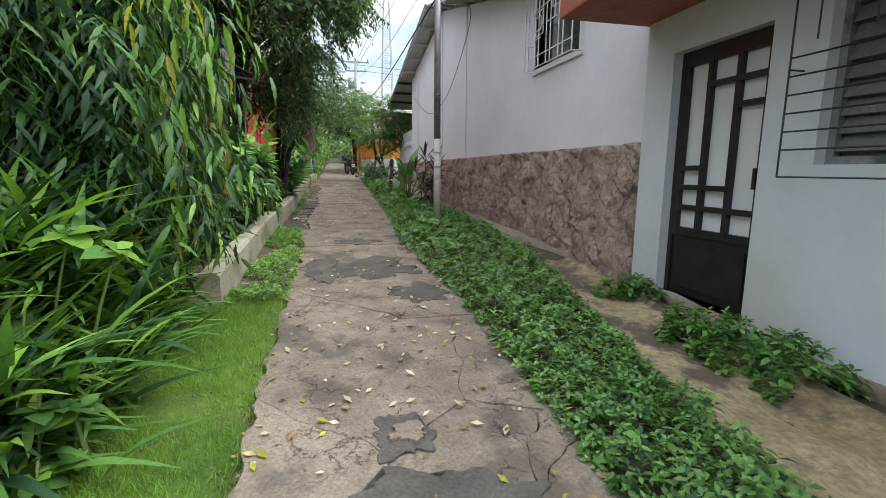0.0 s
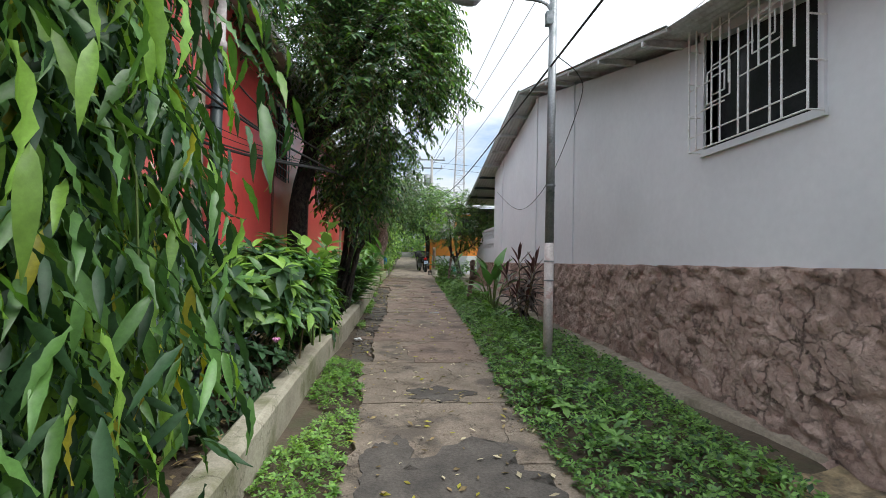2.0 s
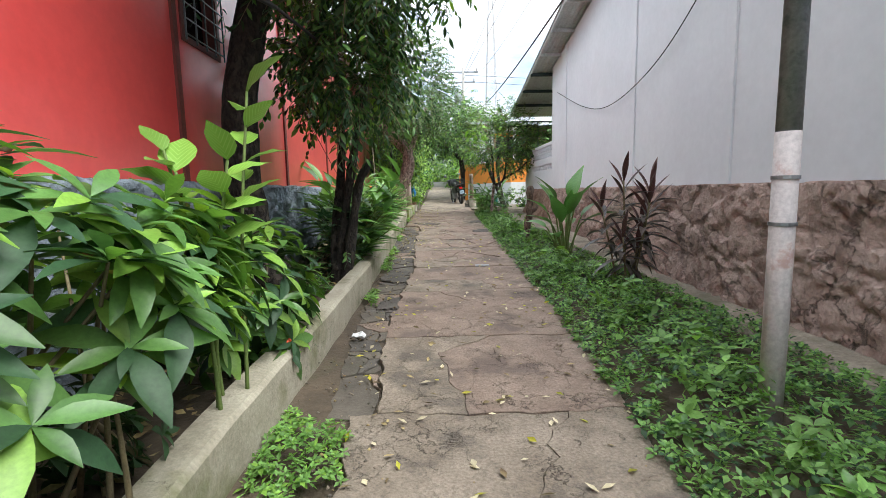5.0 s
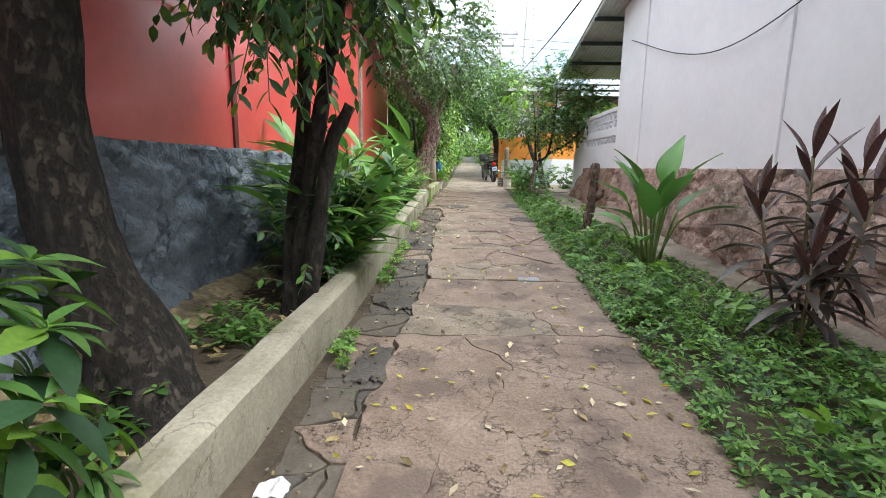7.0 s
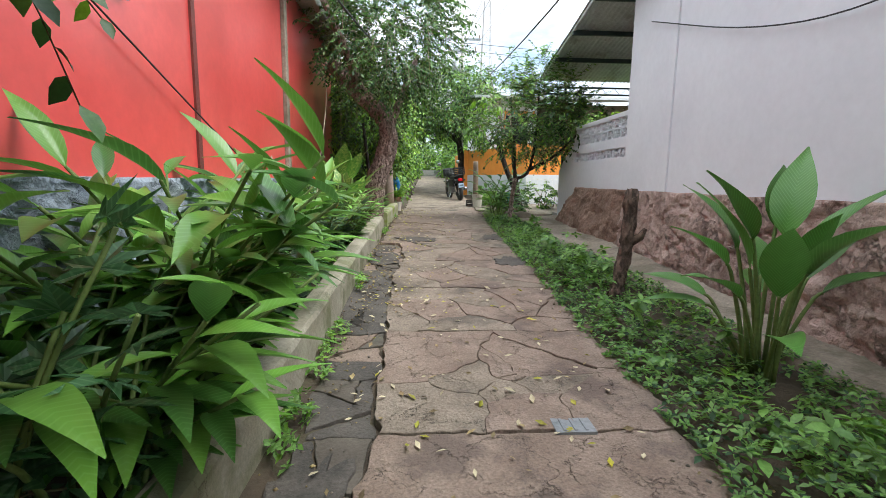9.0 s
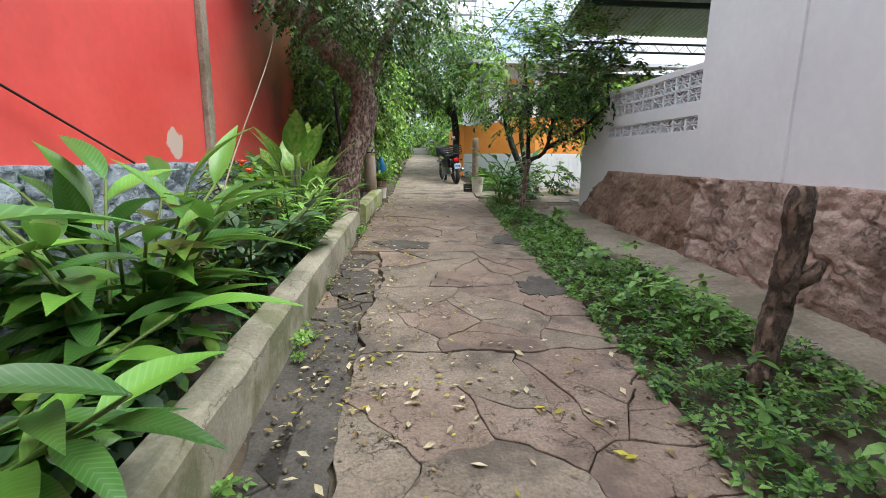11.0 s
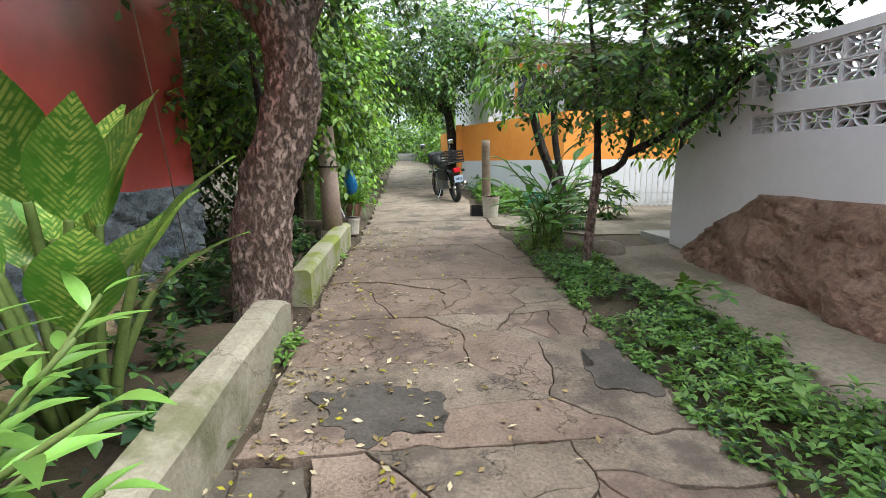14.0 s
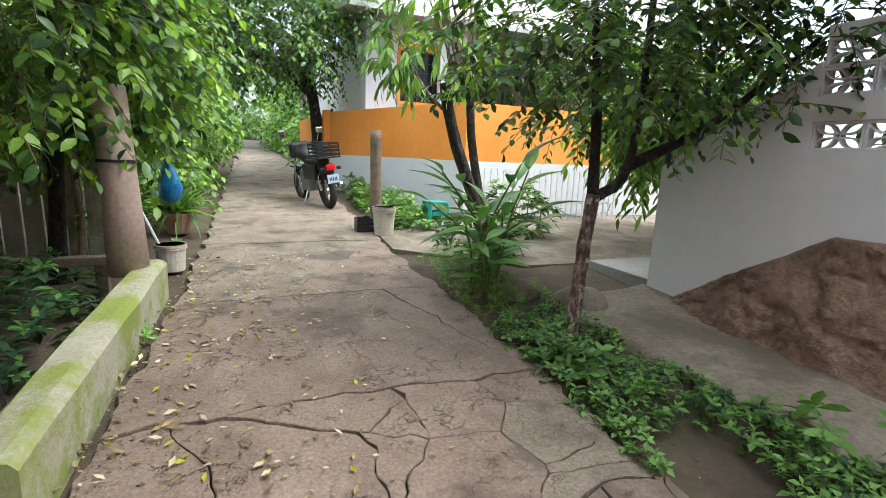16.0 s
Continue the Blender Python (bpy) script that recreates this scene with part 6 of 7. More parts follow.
# ---- low plants on the ground ----
def carpet(name, label, n, xf, y0, y1, height, k, size, shape, mats, weights, tilt=0.15, keep=-0.25, freq=1.6, yf=None, category="weeds"):
    """A carpet of small rosettes on the ground between the two x limits that xf(y) gives."""
    t = thing(name, label, category, (0, 0, 0), kind="stuff")
    out = []
    while len(out) < n:
        y = rng.uniform(y0, y1)
        a, b = xf(y)
        x = rng.uniform(a, b)
        q = noise.noise(Vector((x * freq, y * freq, 3.3)))
        if q < keep:
            continue
        edge = min(1.0, 0.25 + 4 * min(x - a, b - x) / max(0.2, b - a))
        out.append((x, y, g(y) - 0.01 + edge * height * rng.uniform(0.15, 1.0) * (0.75 + 0.9 * max(0, q))))
    c = np.array(out)
    nrm = np.tile([0, 0, 1.0], (n, 1)) + rng.normal(0, 0.3, (n, 3))
    p, a, u, s = rosettes(c, nrm, k, tilt, size)
    leaves("foliage", shape, p, a, u, s, mats, weights, t)
    return t


def weed_band(y):
    a = path_right(y) - 0.06
    return a, float(np.interp(y, [-3, 2, 5, 8, 12, 16, 18, 21], [1.6, 1.84, 2.5, 2.84, 2.8, 2.55, 2.28, 2.15]))


carpet("ground_weeds", "dense carpet of small-leaved green weeds", 7800, weed_band, -1.5, 12.5, 0.25, 6, 0.056, SMALL, ["leaf_weed", "leaf_mid", "leaf_dark"], [5, 1.5, 1.5], keep=-0.75)
carpet("ground_weeds", "dense carpet of small-leaved green weeds", 4000, weed_band, 12.0, 21.6, 0.19, 6, 0.056, SMALL, ["leaf_weed", "leaf_mid", "leaf_dark"], [5, 1.5, 1.5], keep=-0.3)
carpet("ground_weeds", "taller broad-leaved weeds along the lane edge", 260, lambda y: (path_right(y) + 0.15, path_right(y) + 0.9), 5.5, 21, 0.38, 6, 0.11, OVAL, ["leaf_weed", "leaf_mid"], [3, 1], keep=0.05)
carpet("gutter_weeds", "scattered weeds growing in the gutter", 520, lambda y: (2.35, 2.98), -2, 4.4, 0.24, 6, 0.075, OVAL, ["leaf_mid", "leaf_weed"], [2, 2], keep=0.12, freq=1.1)
carpet("kerb_weeds", "small weeds between path and planter kerb", 900, lambda y: (-0.95, path_left(y) + 0.02), 4.3, 8.6, 0.12, 6, 0.045, SMALL, ["leaf_weed", "leaf_light"], [3, 1], keep=-0.1)
carpet("kerb_weeds", "tufts of weeds at the foot of the kerb", 170, lambda y: (-0.86, -0.72), 9.0, 23.0, 0.1, 6, 0.055, SMALL, ["leaf_weed", "leaf_light"], [3, 1], keep=0.22, freq=1.9)
carpet("planter_weeds", "dark low plants inside the planter", 500, lambda y: (-2.0, -1.1), 19.0, 23.0, 0.4, 6, 0.09, OVAL, ["leaf_dark", "leaf_mid"], [3, 1.5], keep=-0.1)
carpet("planter_weeds", "low green plants inside the planter", 260, lambda y: (-1.9, -1.08), 9.2, 12.4, 0.3, 6, 0.07, OVAL, ["leaf_mid", "leaf_weed"], [3, 1.5], keep=0.15)
carpet("lane_grass", "bright tuft of feathery low green plants", 420, lambda y: (1.42, 2.2), 21.7, 23.4, 0.22, 8, 0.06, STRAP, ["leaf_light", "leaf_weed"], [3, 2], 0.6, -0.3)
carpet("lane_weeds", "leafy weeds round the motorbike and post", 520, lambda y: (path_right(y) + 0.25, 2.5), 24.9, 31.0, 0.42, 7, 0.11, OVAL, ["leaf_mid", "leaf_weed", "leaf_light"], [3, 2, 1], keep=-0.15)
carpet("yard_weeds", "leafy plants at the foot of the far hedge", 420, lambda y: (-1.7, -0.85), 24.2, 33.0, 0.5, 7, 0.11, OVAL, ["leaf_mid", "leaf_weed", "leaf_light"], [3, 2, 1], keep=-0.15)

# lawn
strip_along("lawn_moss", lambda y: -1.5, lambda y: path_left(y) - 0.02 + 0.06 * noise.noise(Vector((y * 3, 4, 1))), -0.6, 4.3, lambda u: -0.012 + 0.035 * (1 - u), 0.12, "moss", "mossy green ground under the short grass", "ground", 0.1, 0.03, 51.0)
t = thing("lawn", "short bright green grass beside the path", "grass", (0, 0, 0), kind="stuff")
n = 42000
y = rng.uniform(-0.5, 4.6, n)
x = -0.42 - rng.beta(1.1, 1.1, n) * 0.98
keepm = np.array([noise.noise(Vector((a * 1.8, b * 1.8, 9))) for a, b in zip(x, y)]) > -0.6
x, y = x[keepm], y[keepm]
n = len(x)
b = np.stack([x, y, np.interp(y, GY, GZ) - 0.025 + np.clip(-0.44 - x, 0, 0.5) * 0.08], -1)
ax = np.stack([rng.normal(0, 0.4, n), rng.normal(0, 0.4, n), np.full(n, 0.75)], -1)
leaves("foliage", BLADE, b, ax, rng.normal(0, 1, (n, 3)) + np.array([0, 0, 0.3]), rng.uniform(0.03, 0.075, n), ["grass", "leaf_light", "leaf_mid"], [6, 1.5, 0.6], t)

# fallen leaves
def litter(name, label, n, xf, y0, y1, lift, size, mats, weights):
    t = thing(name, label, "leaf litter", (0, 0, 0), kind="stuff")
    y = rng.uniform(y0, y1, n)
    x = np.array([rng.uniform(*xf(v)) for v in y])
    p = np.stack([x, y, np.interp(y, GY, GZ) + lift], -1)
    ang = rng.uniform(0, 6.28, n)
    ax = np.stack([np.cos(ang), np.sin(ang), rng.normal(0, 0.12, n)], -1)
    leaves("foliage", leaf_shape(2, 0.24, 0.35, -0.15), p, ax, np.tile([0, 0, 1.0], (n, 1)) + rng.normal(0, 0.25, (n, 3)), size * rng.uniform(0.6, 1.3, n), mats, weights, t)


litter("fallen_leaves", "scattered yellow and brown fallen leaves on the path", 760, lambda v: (path_left(v), path_right(v)), 1.0, 16, 0.012, 0.06, ["litter", "leaf_yellow", "dry_leaf"], [3, 1.6, 3])
litter("fallen_leaves", "scattered yellow and brown fallen leaves on the path", 1300, lambda v: (path_left(v) - 0.1, path_left(v) + 1.5 * rng.random() + 0.2), 15, 24, 0.012, 0.045, ["litter", "leaf_yellow", "dry_leaf"], [4, 1.2, 2])
litter("planter_litter", "dead brown leaves lying in the planter", 700, lambda v: (-1.95, -1.05), 5, 13, 0.17, 0.08, ["litter"], [1])


# ---- lamp post, cables ----
lamp = thing("street_lamp", "weathered steel lamp post with white painted foot", "street lamp", (1.87, 8.35, g(8.35) - 0.1))
bm = bmesh.new()
tube(bm, [(0, 0, 0), (0, 0, 1.7)], 0.062, 14)
part("painted_foot", bm, "pole_white", lamp, "white and pink painted lower part", True)
bm = bmesh.new()
tube(bm, [(0, 0, 1.69), (0, 0, 5.2)], [0.06, 0.05], 14)
part("pole", bm, "pole", lamp, "", True)
for z in (1.2, 1.45, 2.45):
    bm = bmesh.new()
    tube(bm, [(0, 0, z), (0, 0, z + 0.02)], 0.068, 12)
    part("band", bm, "pole", lamp)
bm = bmesh.new()
tube(bm, smooth_line([(0, 0, 4.72), (-0.12, 0.02, 4.92), (-0.55, 0.1, 5.0), (-1.0, 0.15, 5.0)], 12), 0.02, 8)
part("arm", bm, "pole", lamp, "", True)
bm = bmesh.new()
tube(bm, smooth_line([(-0.95, 0.15, 5.0), (-1.1, 0.16, 4.98), (-1.4, 0.2, 5.0)], 8), [0.03, 0.06, 0.09, 0.1, 0.1, 0.09, 0.07, 0.03], 12)
part("lamp_head", bm, "pole", lamp, "", True)
bm = bmesh.new()
box(bm, -0.1, 0.02, -0.05, 0.05, 4.6, 4.78, 0.01)
part("bracket", bm, "pole", lamp)


def cable(pts, r, label, n=30, material="cable", group="overhead cables"):
    bm = bmesh.new()
    tube(bm, smooth_line(pts, n), r, 6)
    return tagged(part("cable", bm, material, smooth=True), label, "cable", group)


E0 = (-1.06, 9.2, 2.92)
for pts, r in (([(-2.0, -3, 3.1), (-1.75, 2.5, 2.56), (-1.6, 5.7, 2.5), E0], 0.014), ([(-2.0, -3, 3.3), (-1.72, 2.5, 2.62), (-1.58, 5.7, 2.53), (-1.07, 9.2, 2.93)], 0.008),
               ([(-2.0, -3, 4.4), (-1.75, 3, 3.35), (-1.6, 6.0, 2.92), E0], 0.012), ([(-2.0, -3, 4.6), (-1.72, 3, 3.5), (-1.6, 6.3, 2.98), E0], 0.008),
               ([(-2.0, -3, 5.2), (-1.75, 3, 4.1), (-1.6, 6.8, 3.25), (-1.05, 9.3, 3.1)], 0.008), ([(-2.02, -3, 3.9), (-1.9, 3, 2.9), (-1.75, 6.0, 2.7), E0], 0.004), ([(-2.02, -3, 4.1), (-1.9, 3, 3.1), (-1.75, 6.0, 2.78), E0], 0.004)):
    cable(pts, r, "black overhead cable running along the red house")
cable([E0, (-0.9, 20, 4.2), (0.6, 38, 6.8)], 0.012, "black overhead cable lost in the tree")
cable([(1.85, -6, 4.7), (1.85, 2, 4.35), (1.84, 8.35, 4.28), (1.86, 20, 4.5), (2.1, 38, 6.2)], 0.014, "thick black overhead cable on the lamp post")
cable([(1.85, 8.35, 4.75), (2.0, 20, 5.8), (2.1, 38, 8.2)], 0.006, "thin overhead wire to the far pole")
for a, b in (((3.4, 4, 9.6), (2.1, 38, 9.3)), ((4.6, 4, 10.2), (2.1, 38, 9.0)), ((-12, 36, 9.4), (2.1, 38, 9.4)), ((2.1, 38, 9.3), (16, 40, 9.8)), ((2.1, 38, 8.9), (16, 40, 9.2)), ((-12, 36, 8.8), (2.1, 38, 8.8))):
    cable([a, ((a[0] + b[0]) / 2, (a[1] + b[1]) / 2, (a[2] + b[2]) / 2 - 0.35), b], 0.012, "thin overhead wire against the sky", 14)
cable([(1.9, 8.4, 4.5), (2.6, 9.3, 4.6), (3.03, 10.3, 4.6), (3.05, 11.46, 3.8), (3.05, 12.6, 3.3), (3.05, 14.1, 3.08), (3.05, 15.5, 3.3), (3.05, 17.56, 4.0)], 0.007, "slack black wire hanging across the white wall", 40, group="wires on the white wall")
cable([(-2.0, 19.3, 2.0 + 1.9), (-1.75, 19.2, 3.3), (-1.3, 16.3, 1.75), (-1.2, 15.7, 1.3)], 0.006, "pale rope tied down into the planter", 20, "ledge", "ropes")
cable([(-1.2, 17.8, 4.4), (-1.55, 19.5, 3.4), (-1.75, 20.5, 1.05)], 0.005, "thin rope hanging beside the tree", 16, "ledge", "ropes")

cable([(-2.06, 13.3, 3.02), (-2.06, 13.9, 2.81), (-2.05, 15.0, 2.38), (-2.03, 15.85, 2.05), (-1.9, 16.3, 1.8)], 0.007, "black wire slung down the red wall", 20, group="wires on the red wall")
pole = thing("utility_pole", "tall concrete utility pole with crossarms", "utility pole", (2.1, 38, g(38) - 0.2))
bm = bmesh.new()
tube(bm, [(0, 0, 0), (0, 0, 8.4)], [0.15, 0.09], 12)
part("pole", bm, "steps", pole, smooth=True)
for z, w in ((8.05, 1.0), (7.4, 0.8)):
    bm = bmesh.new()
    box(bm, -w, w, -0.05, 0.05, z, z + 0.1, 0.01)
    part("crossarm", bm, "pole", pole)
    for x in (-w + 0.08, 0, w - 0.08):
        bm = bmesh.new()
        tube(bm, [(x, 0, z + 0.1), (x, 0, z + 0.3)], [0.04, 0.025], 8)
        part("insulator", bm, "wood", pole)
bm = bmesh.new()
tube(bm, [(-0.35, -0.1, 6.1), (-0.35, -0.1, 6.9)], 0.24, 14)
part("transformer", bm, "pole", pole, "grey drum transformer", True)
mast = thing("radio_mast", "distant lattice radio mast", "mast", (15.4, 130, 3.4))
Hm = 52.0
for sx, sy in ((-1, -1), (1, -1), (1, 1), (-1, 1)):
    bm = bmesh.new()
    tube(bm, [(sx * 2.0, sy * 2.0, -0.6), (sx * 0.35, sy * 0.35, Hm)], 0.11, 5)
    part("leg", bm, "tower_steel", mast)
bm = bmesh.new()
for k in range(26):
    u0, u1 = k / 26, (k + 1) / 26
    w0, w1 = 2.0 - 1.65 * u0, 2.0 - 1.65 * u1
    cs = ((-1, -1), (1, -1), (1, 1), (-1, 1))
    for i in range(4):
        a, b = cs[i], cs[(i + 1) % 4]
        tube(bm, [(a[0] * w0, a[1] * w0, u0 * Hm), (b[0] * w1, b[1] * w1, u1 * Hm)], 0.06, 4)
        tube(bm, [(a[0] * w1, a[1] * w1, u1 * Hm), (b[0] * w1, b[1] * w1, u1 * Hm)], 0.06, 4)
part("lacing", bm, "tower_steel", mast)

# ---- the orange and white property, past the yard wall ----
prop = thing("wall_orange", "boundary wall painted orange above white", "wall", (0, 0, 0), kind="structure")
LINE = [(1.5, 34.0), (1.72, 30.3), (3.3, 26.1), (8.5, 26.1)]
for (xa, ya), (xb, yb) in zip(LINE, LINE[1:]):
    L = math.hypot(xb - xa, yb - ya)
    m = Matrix.Translation((xa, ya, 0)) @ Matrix.Rotation(math.atan2(yb - ya, xb - xa), 4, "Z")
    bm = bmesh.new()
    box(bm, 0, L, 0, 0.15, 0.7, 2.0, m=m)
    part("white_course", bm, "white_paint", prop)
    bm = bmesh.new()
    za = 2.88 if (xb, yb) != (1.72, 30.3) else 2.85
    box(bm, 0, L, 0.003, 0.147, 2.0, za + 0.08, m=m)
    part("orange_course", bm, "orange_paint", prop)
bm = bmesh.new()
box(bm, 1.62, 1.84, 30.2, 30.42, 1.0, 3.0, 0.01)
part("pier", bm, "orange_paint", prop)
house = thing("upper_house", "white house with orange-trimmed barred window", "house", (0, 0, 0), kind="structure")
bm = bmesh.new()
box(bm, 2.3, 3.05, 29.0, 29.2, 1.0, 4.9)
box(bm, 3.05, 4.1, 29.0, 29.2, 1.0, 3.2)
box(bm, 3.05, 4.1, 29.0, 29.2, 4.25, 4.9)
box(bm, 2.3, 2.5, 29.2, 36.0, 1.0, 4.9)
box(bm, 4.1, 4.3, 29.0, 29.2, 1.0, 4.9)
part("wall", bm, "white_paint", house)
bm = bmesh.new()
box(bm, 3.86, 4.02, 28.72, 28.88, 1.0, 4.82, 0.01)
part("pillar", bm, "white_paint", house)
bm = bmesh.new()
box(bm, 4.3, 9.0, 30.4, 30.6, 1.0, 4.9)
part("porch_wall", bm, "ledge", house)
bm = bmesh.new()
for q in ((3.0, 4.15, 3.13, 3.2), (3.0, 4.15, 4.25, 4.42), (2.98, 3.05, 3.2, 4.25)):
    box(bm, q[0], q[1], 28.96, 29.0, q[2], q[3])
part("window_trim", bm, "orange_paint", house)
bm = bmesh.new()
box(bm, 3.05, 4.1, 29.1, 29.12, 3.2, 4.25)
part("pane", bm, "window_glass", house)
bm = bmesh.new()
for k in range(8):
    tube(bm, [(3.05 + k * 0.15, 28.97, 3.2), (3.05 + k * 0.15, 28.97, 4.25)], 0.009, 4)
for k in range(6):
    tube(bm, [(3.05, 28.97, 3.22 + k * 0.2), (4.1, 28.97, 3.22 + k * 0.2)], 0.009, 4)
part("grille", bm, "black_iron", house)
bm = bmesh.new()
for q in (((1.75, 28.2, 4.75), (9.5, 28.2, 4.75), (9.5, 37, 6.1), (1.75, 37, 6.1)),):
    lo = [bm.verts.new(p) for p in q]
    hi = [bm.verts.new((p[0], p[1], p[2] + 0.09)) for p in q]
    bm.faces.new(lo[::-1]), bm.faces.new(hi)
    for i in range(4):
        bm.faces.new((lo[i], lo[(i + 1) % 4], hi[(i + 1) % 4], hi[i]))
part("roof", bm, "roof_sheet", house)

# guessed floor behind the yard wall, added to bounce light up under the canopy
bm = bmesh.new()
box(bm, WX + 0.16, 10.78, 18.27, 22.8, 0.5, 1.02, 0.01)
struct(part("yard_floor", bm, "steps"), "grey cement yard floor added to bounce light under the canopy", "floor")
gate = thing("picket_gate", "low white iron picket gate at the yard entrance", "gate", (3.15, 25.6, g(25.6)))
for z in (0.12, 0.3, 0.82):
    bm = bmesh.new()
    box(bm, 0, 3.0, -0.015, 0.015, z, z + 0.03)
    part("rail", bm, "white_iron", gate)
for k in range(26):
    bm = bmesh.new()
    box(bm, 0.02 + k * 0.118, 0.04 + k * 0.118, -0.03, -0.012, 0.05, 0.88)
    part("picket", bm, "white_iron", gate)
bm = bmesh.new()
for z0 in (0.012, -0.15):
    vs = [bm.verts.new((x, y, g(y) + z0)) for x, y in ((1.42, 24.0), (2.6, 23.0), (5.0, 22.9), (8.4, 23.0), (8.4, 25.95), (3.3, 25.95), (1.5, 25.2))]
    bm.faces.new(vs if z0 > 0 else vs[::-1])
bm.verts.ensure_lookup_table()
for i in range(7):
    bm.faces.new((bm.verts[7 + i], bm.verts[7 + (i + 1) % 7], bm.verts[(i + 1) % 7], bm.verts[i]))
struct(part("yard_slab", bm, "ledge"), "pale cement forecourt beside the lane", "pavement")


# ---- motorbike ----
def motorbike(m):
    b = thing("motorbike", "small dark motorbike with a black crate on its rack", "motorbike")
    b.matrix_basis = m

    def wheel(y):
        w = part("wheel", ring(y, 0.295, 0.058), "tyre", b, "black tyre", True)
        bm = bmesh.new()
        tube(bm, [(-0.02, y, 0.285 + 0.0), (0.02, y, 0.285)], 0.06, 12)
        for k in range(6):
            a = k * math.pi / 3
            tube(bm, [(0, y, 0.285), (0, y + math.cos(a) * 0.23, 0.285 + math.sin(a) * 0.23)], 0.012, 5)
        part("rim", bm, "chrome", w)

    def ring(y, R, r):
        bm = bmesh.new()
        rings = []
        for i in range(28):
            a = 2 * math.pi * i / 28
            rings.append([bm.verts.new((r * math.cos(c) * 0.95, y + (R - r + r * math.sin(c)) * math.cos(a), R + (R - r + r * math.sin(c)) * math.sin(a))) for c in [2 * math.pi * j / 8 for j in range(8)]])
        for i in range(28):
            for j in range(8):
                bm.faces.new((rings[i][j], rings[(i + 1) % 28][j], rings[(i + 1) % 28][(j + 1) % 8], rings[i][(j + 1) % 8]))
        bmesh.ops.recalc_face_normals(bm, faces=bm.faces)
        return bm

    wheel(0.28)
    wheel(1.5)
    bm = bmesh.new()
    box(bm, -0.1, 0.1, 0.25, 0.85, 0.68, 0.78, 0.03)
    part("seat", bm, "black_plastic", b)
    bm = bmesh.new()
    tube(bm, smooth_line([(0, 0.8, 0.72), (0, 1.0, 0.86), (0, 1.2, 0.86), (0, 1.3, 0.78)], 8), [0.06, 0.12, 0.145, 0.15, 0.14, 0.12, 0.09, 0.05], 12)
    part("tank", bm, "black_plastic", b, smooth=True)
    for x in (-0.13, 0.13):
        bm = bmesh.new()
        box(bm, x - 0.03, x + 0.03, 0.3, 0.85, 0.46, 0.7, 0.025)
        part("side_panel", bm, "black_plastic", b)
    bm = bmesh.new()
    box(bm, -0.17, 0.17, 1.2, 1.36, 0.78, 1.05, 0.05)
    part("cowl", bm, "black_plastic", b)
    bm = bmesh.new()
    box(bm, -0.07, 0.07, 1.2, 1.8, 0.6, 0.64, 0.015)
    part("front_fender", bm, "black_plastic", b)
    bm = bmesh.new()
    box(bm, -0.14, 0.14, 0.75, 1.1, 0.25, 0.6, 0.05)
    part("engine", bm, "pole", b)
    bm = bmesh.new()
    tube(bm, [(0.15, 0.95, 0.35), (0.16, 0.5, 0.32), (0.16, 0.05, 0.38)], [0.025, 0.045, 0.05], 10)
    part("exhaust", bm, "chrome", b, smooth=True)
    for x in (-0.09, 0.09):
        bm = bmesh.new()
        tube(bm, [(x, 1.5, 0.285), (x, 1.28, 0.95)], 0.025, 8)
        part("fork", bm, "chrome", b, smooth=True)
        bm = bmesh.new()
        tube(bm, [(x, 0.28, 0.3), (x, 0.4, 0.68)], 0.028, 8)
        part("shock_absorber", bm, "chrome", b, smooth=True)
    bm = bmesh.new()
    tube(bm, smooth_line([(-0.36, 1.02, 1.0), (-0.2, 1.2, 1.02), (0, 1.27, 0.96), (0.2, 1.2, 1.02), (0.36, 1.02, 1.0)], 14), 0.013, 7)
    part("handlebar", bm, "black_plastic", b, smooth=True)
    for x in (-0.32, 0.32):
        bm = bmesh.new()
        tube(bm, [(x * 0.8, 1.1, 1.02), (x, 1.08, 1.2)], 0.006, 5)
        box(bm, x - 0.06, x + 0.06, 1.06, 1.085, 1.16, 1.26, 0.02)
        part("mirror", bm, "chrome", b)
    bm = bmesh.new()
    tube(bm, [(0, 1.28, 0.86), (0, 1.42, 0.86)], [0.07, 0.1], 14)
    part("headlight", bm, "chrome", b)
    bm = bmesh.new()
    box(bm, -0.07, 0.07, 0.02, 0.3, 0.56, 0.68, 0.03)
    part("rear_fender", bm, "black_plastic", b)
    bm = bmesh.new()
    box(bm, -0.07, 0.07, -0.02, 0.03, 0.62, 0.71, 0.015)
    part("tail_light", bm, "red_lens", b, "red tail light")
    bm = bmesh.new()
    box(bm, -0.09, 0.09, -0.055, -0.045, 0.43, 0.56, 0.004)
    pl = part("number_plate", bm, "plate_blue", b, "pale blue number plate")
    bm = bmesh.new()
    for x in (-0.06, -0.035, -0.01, 0.02, 0.045):
        box(bm, x, x + 0.014, -0.0575, -0.0555, 0.47, 0.52)
    part("plate_marks", bm, "dark_room", pl)
    for x in (-0.14, 0.14):
        bm = bmesh.new()
        box(bm, x - 0.03, x + 0.03, 0.0, 0.05, 0.62, 0.67, 0.012)
        part("indicator", bm, "black_plastic", b)
    bm = bmesh.new()
    box(bm, -0.18, 0.18, -0.02, 0.36, 0.8, 0.82, 0.004)
    crate = part("crate", bm, "black_plastic", b, "black slatted plastic crate")
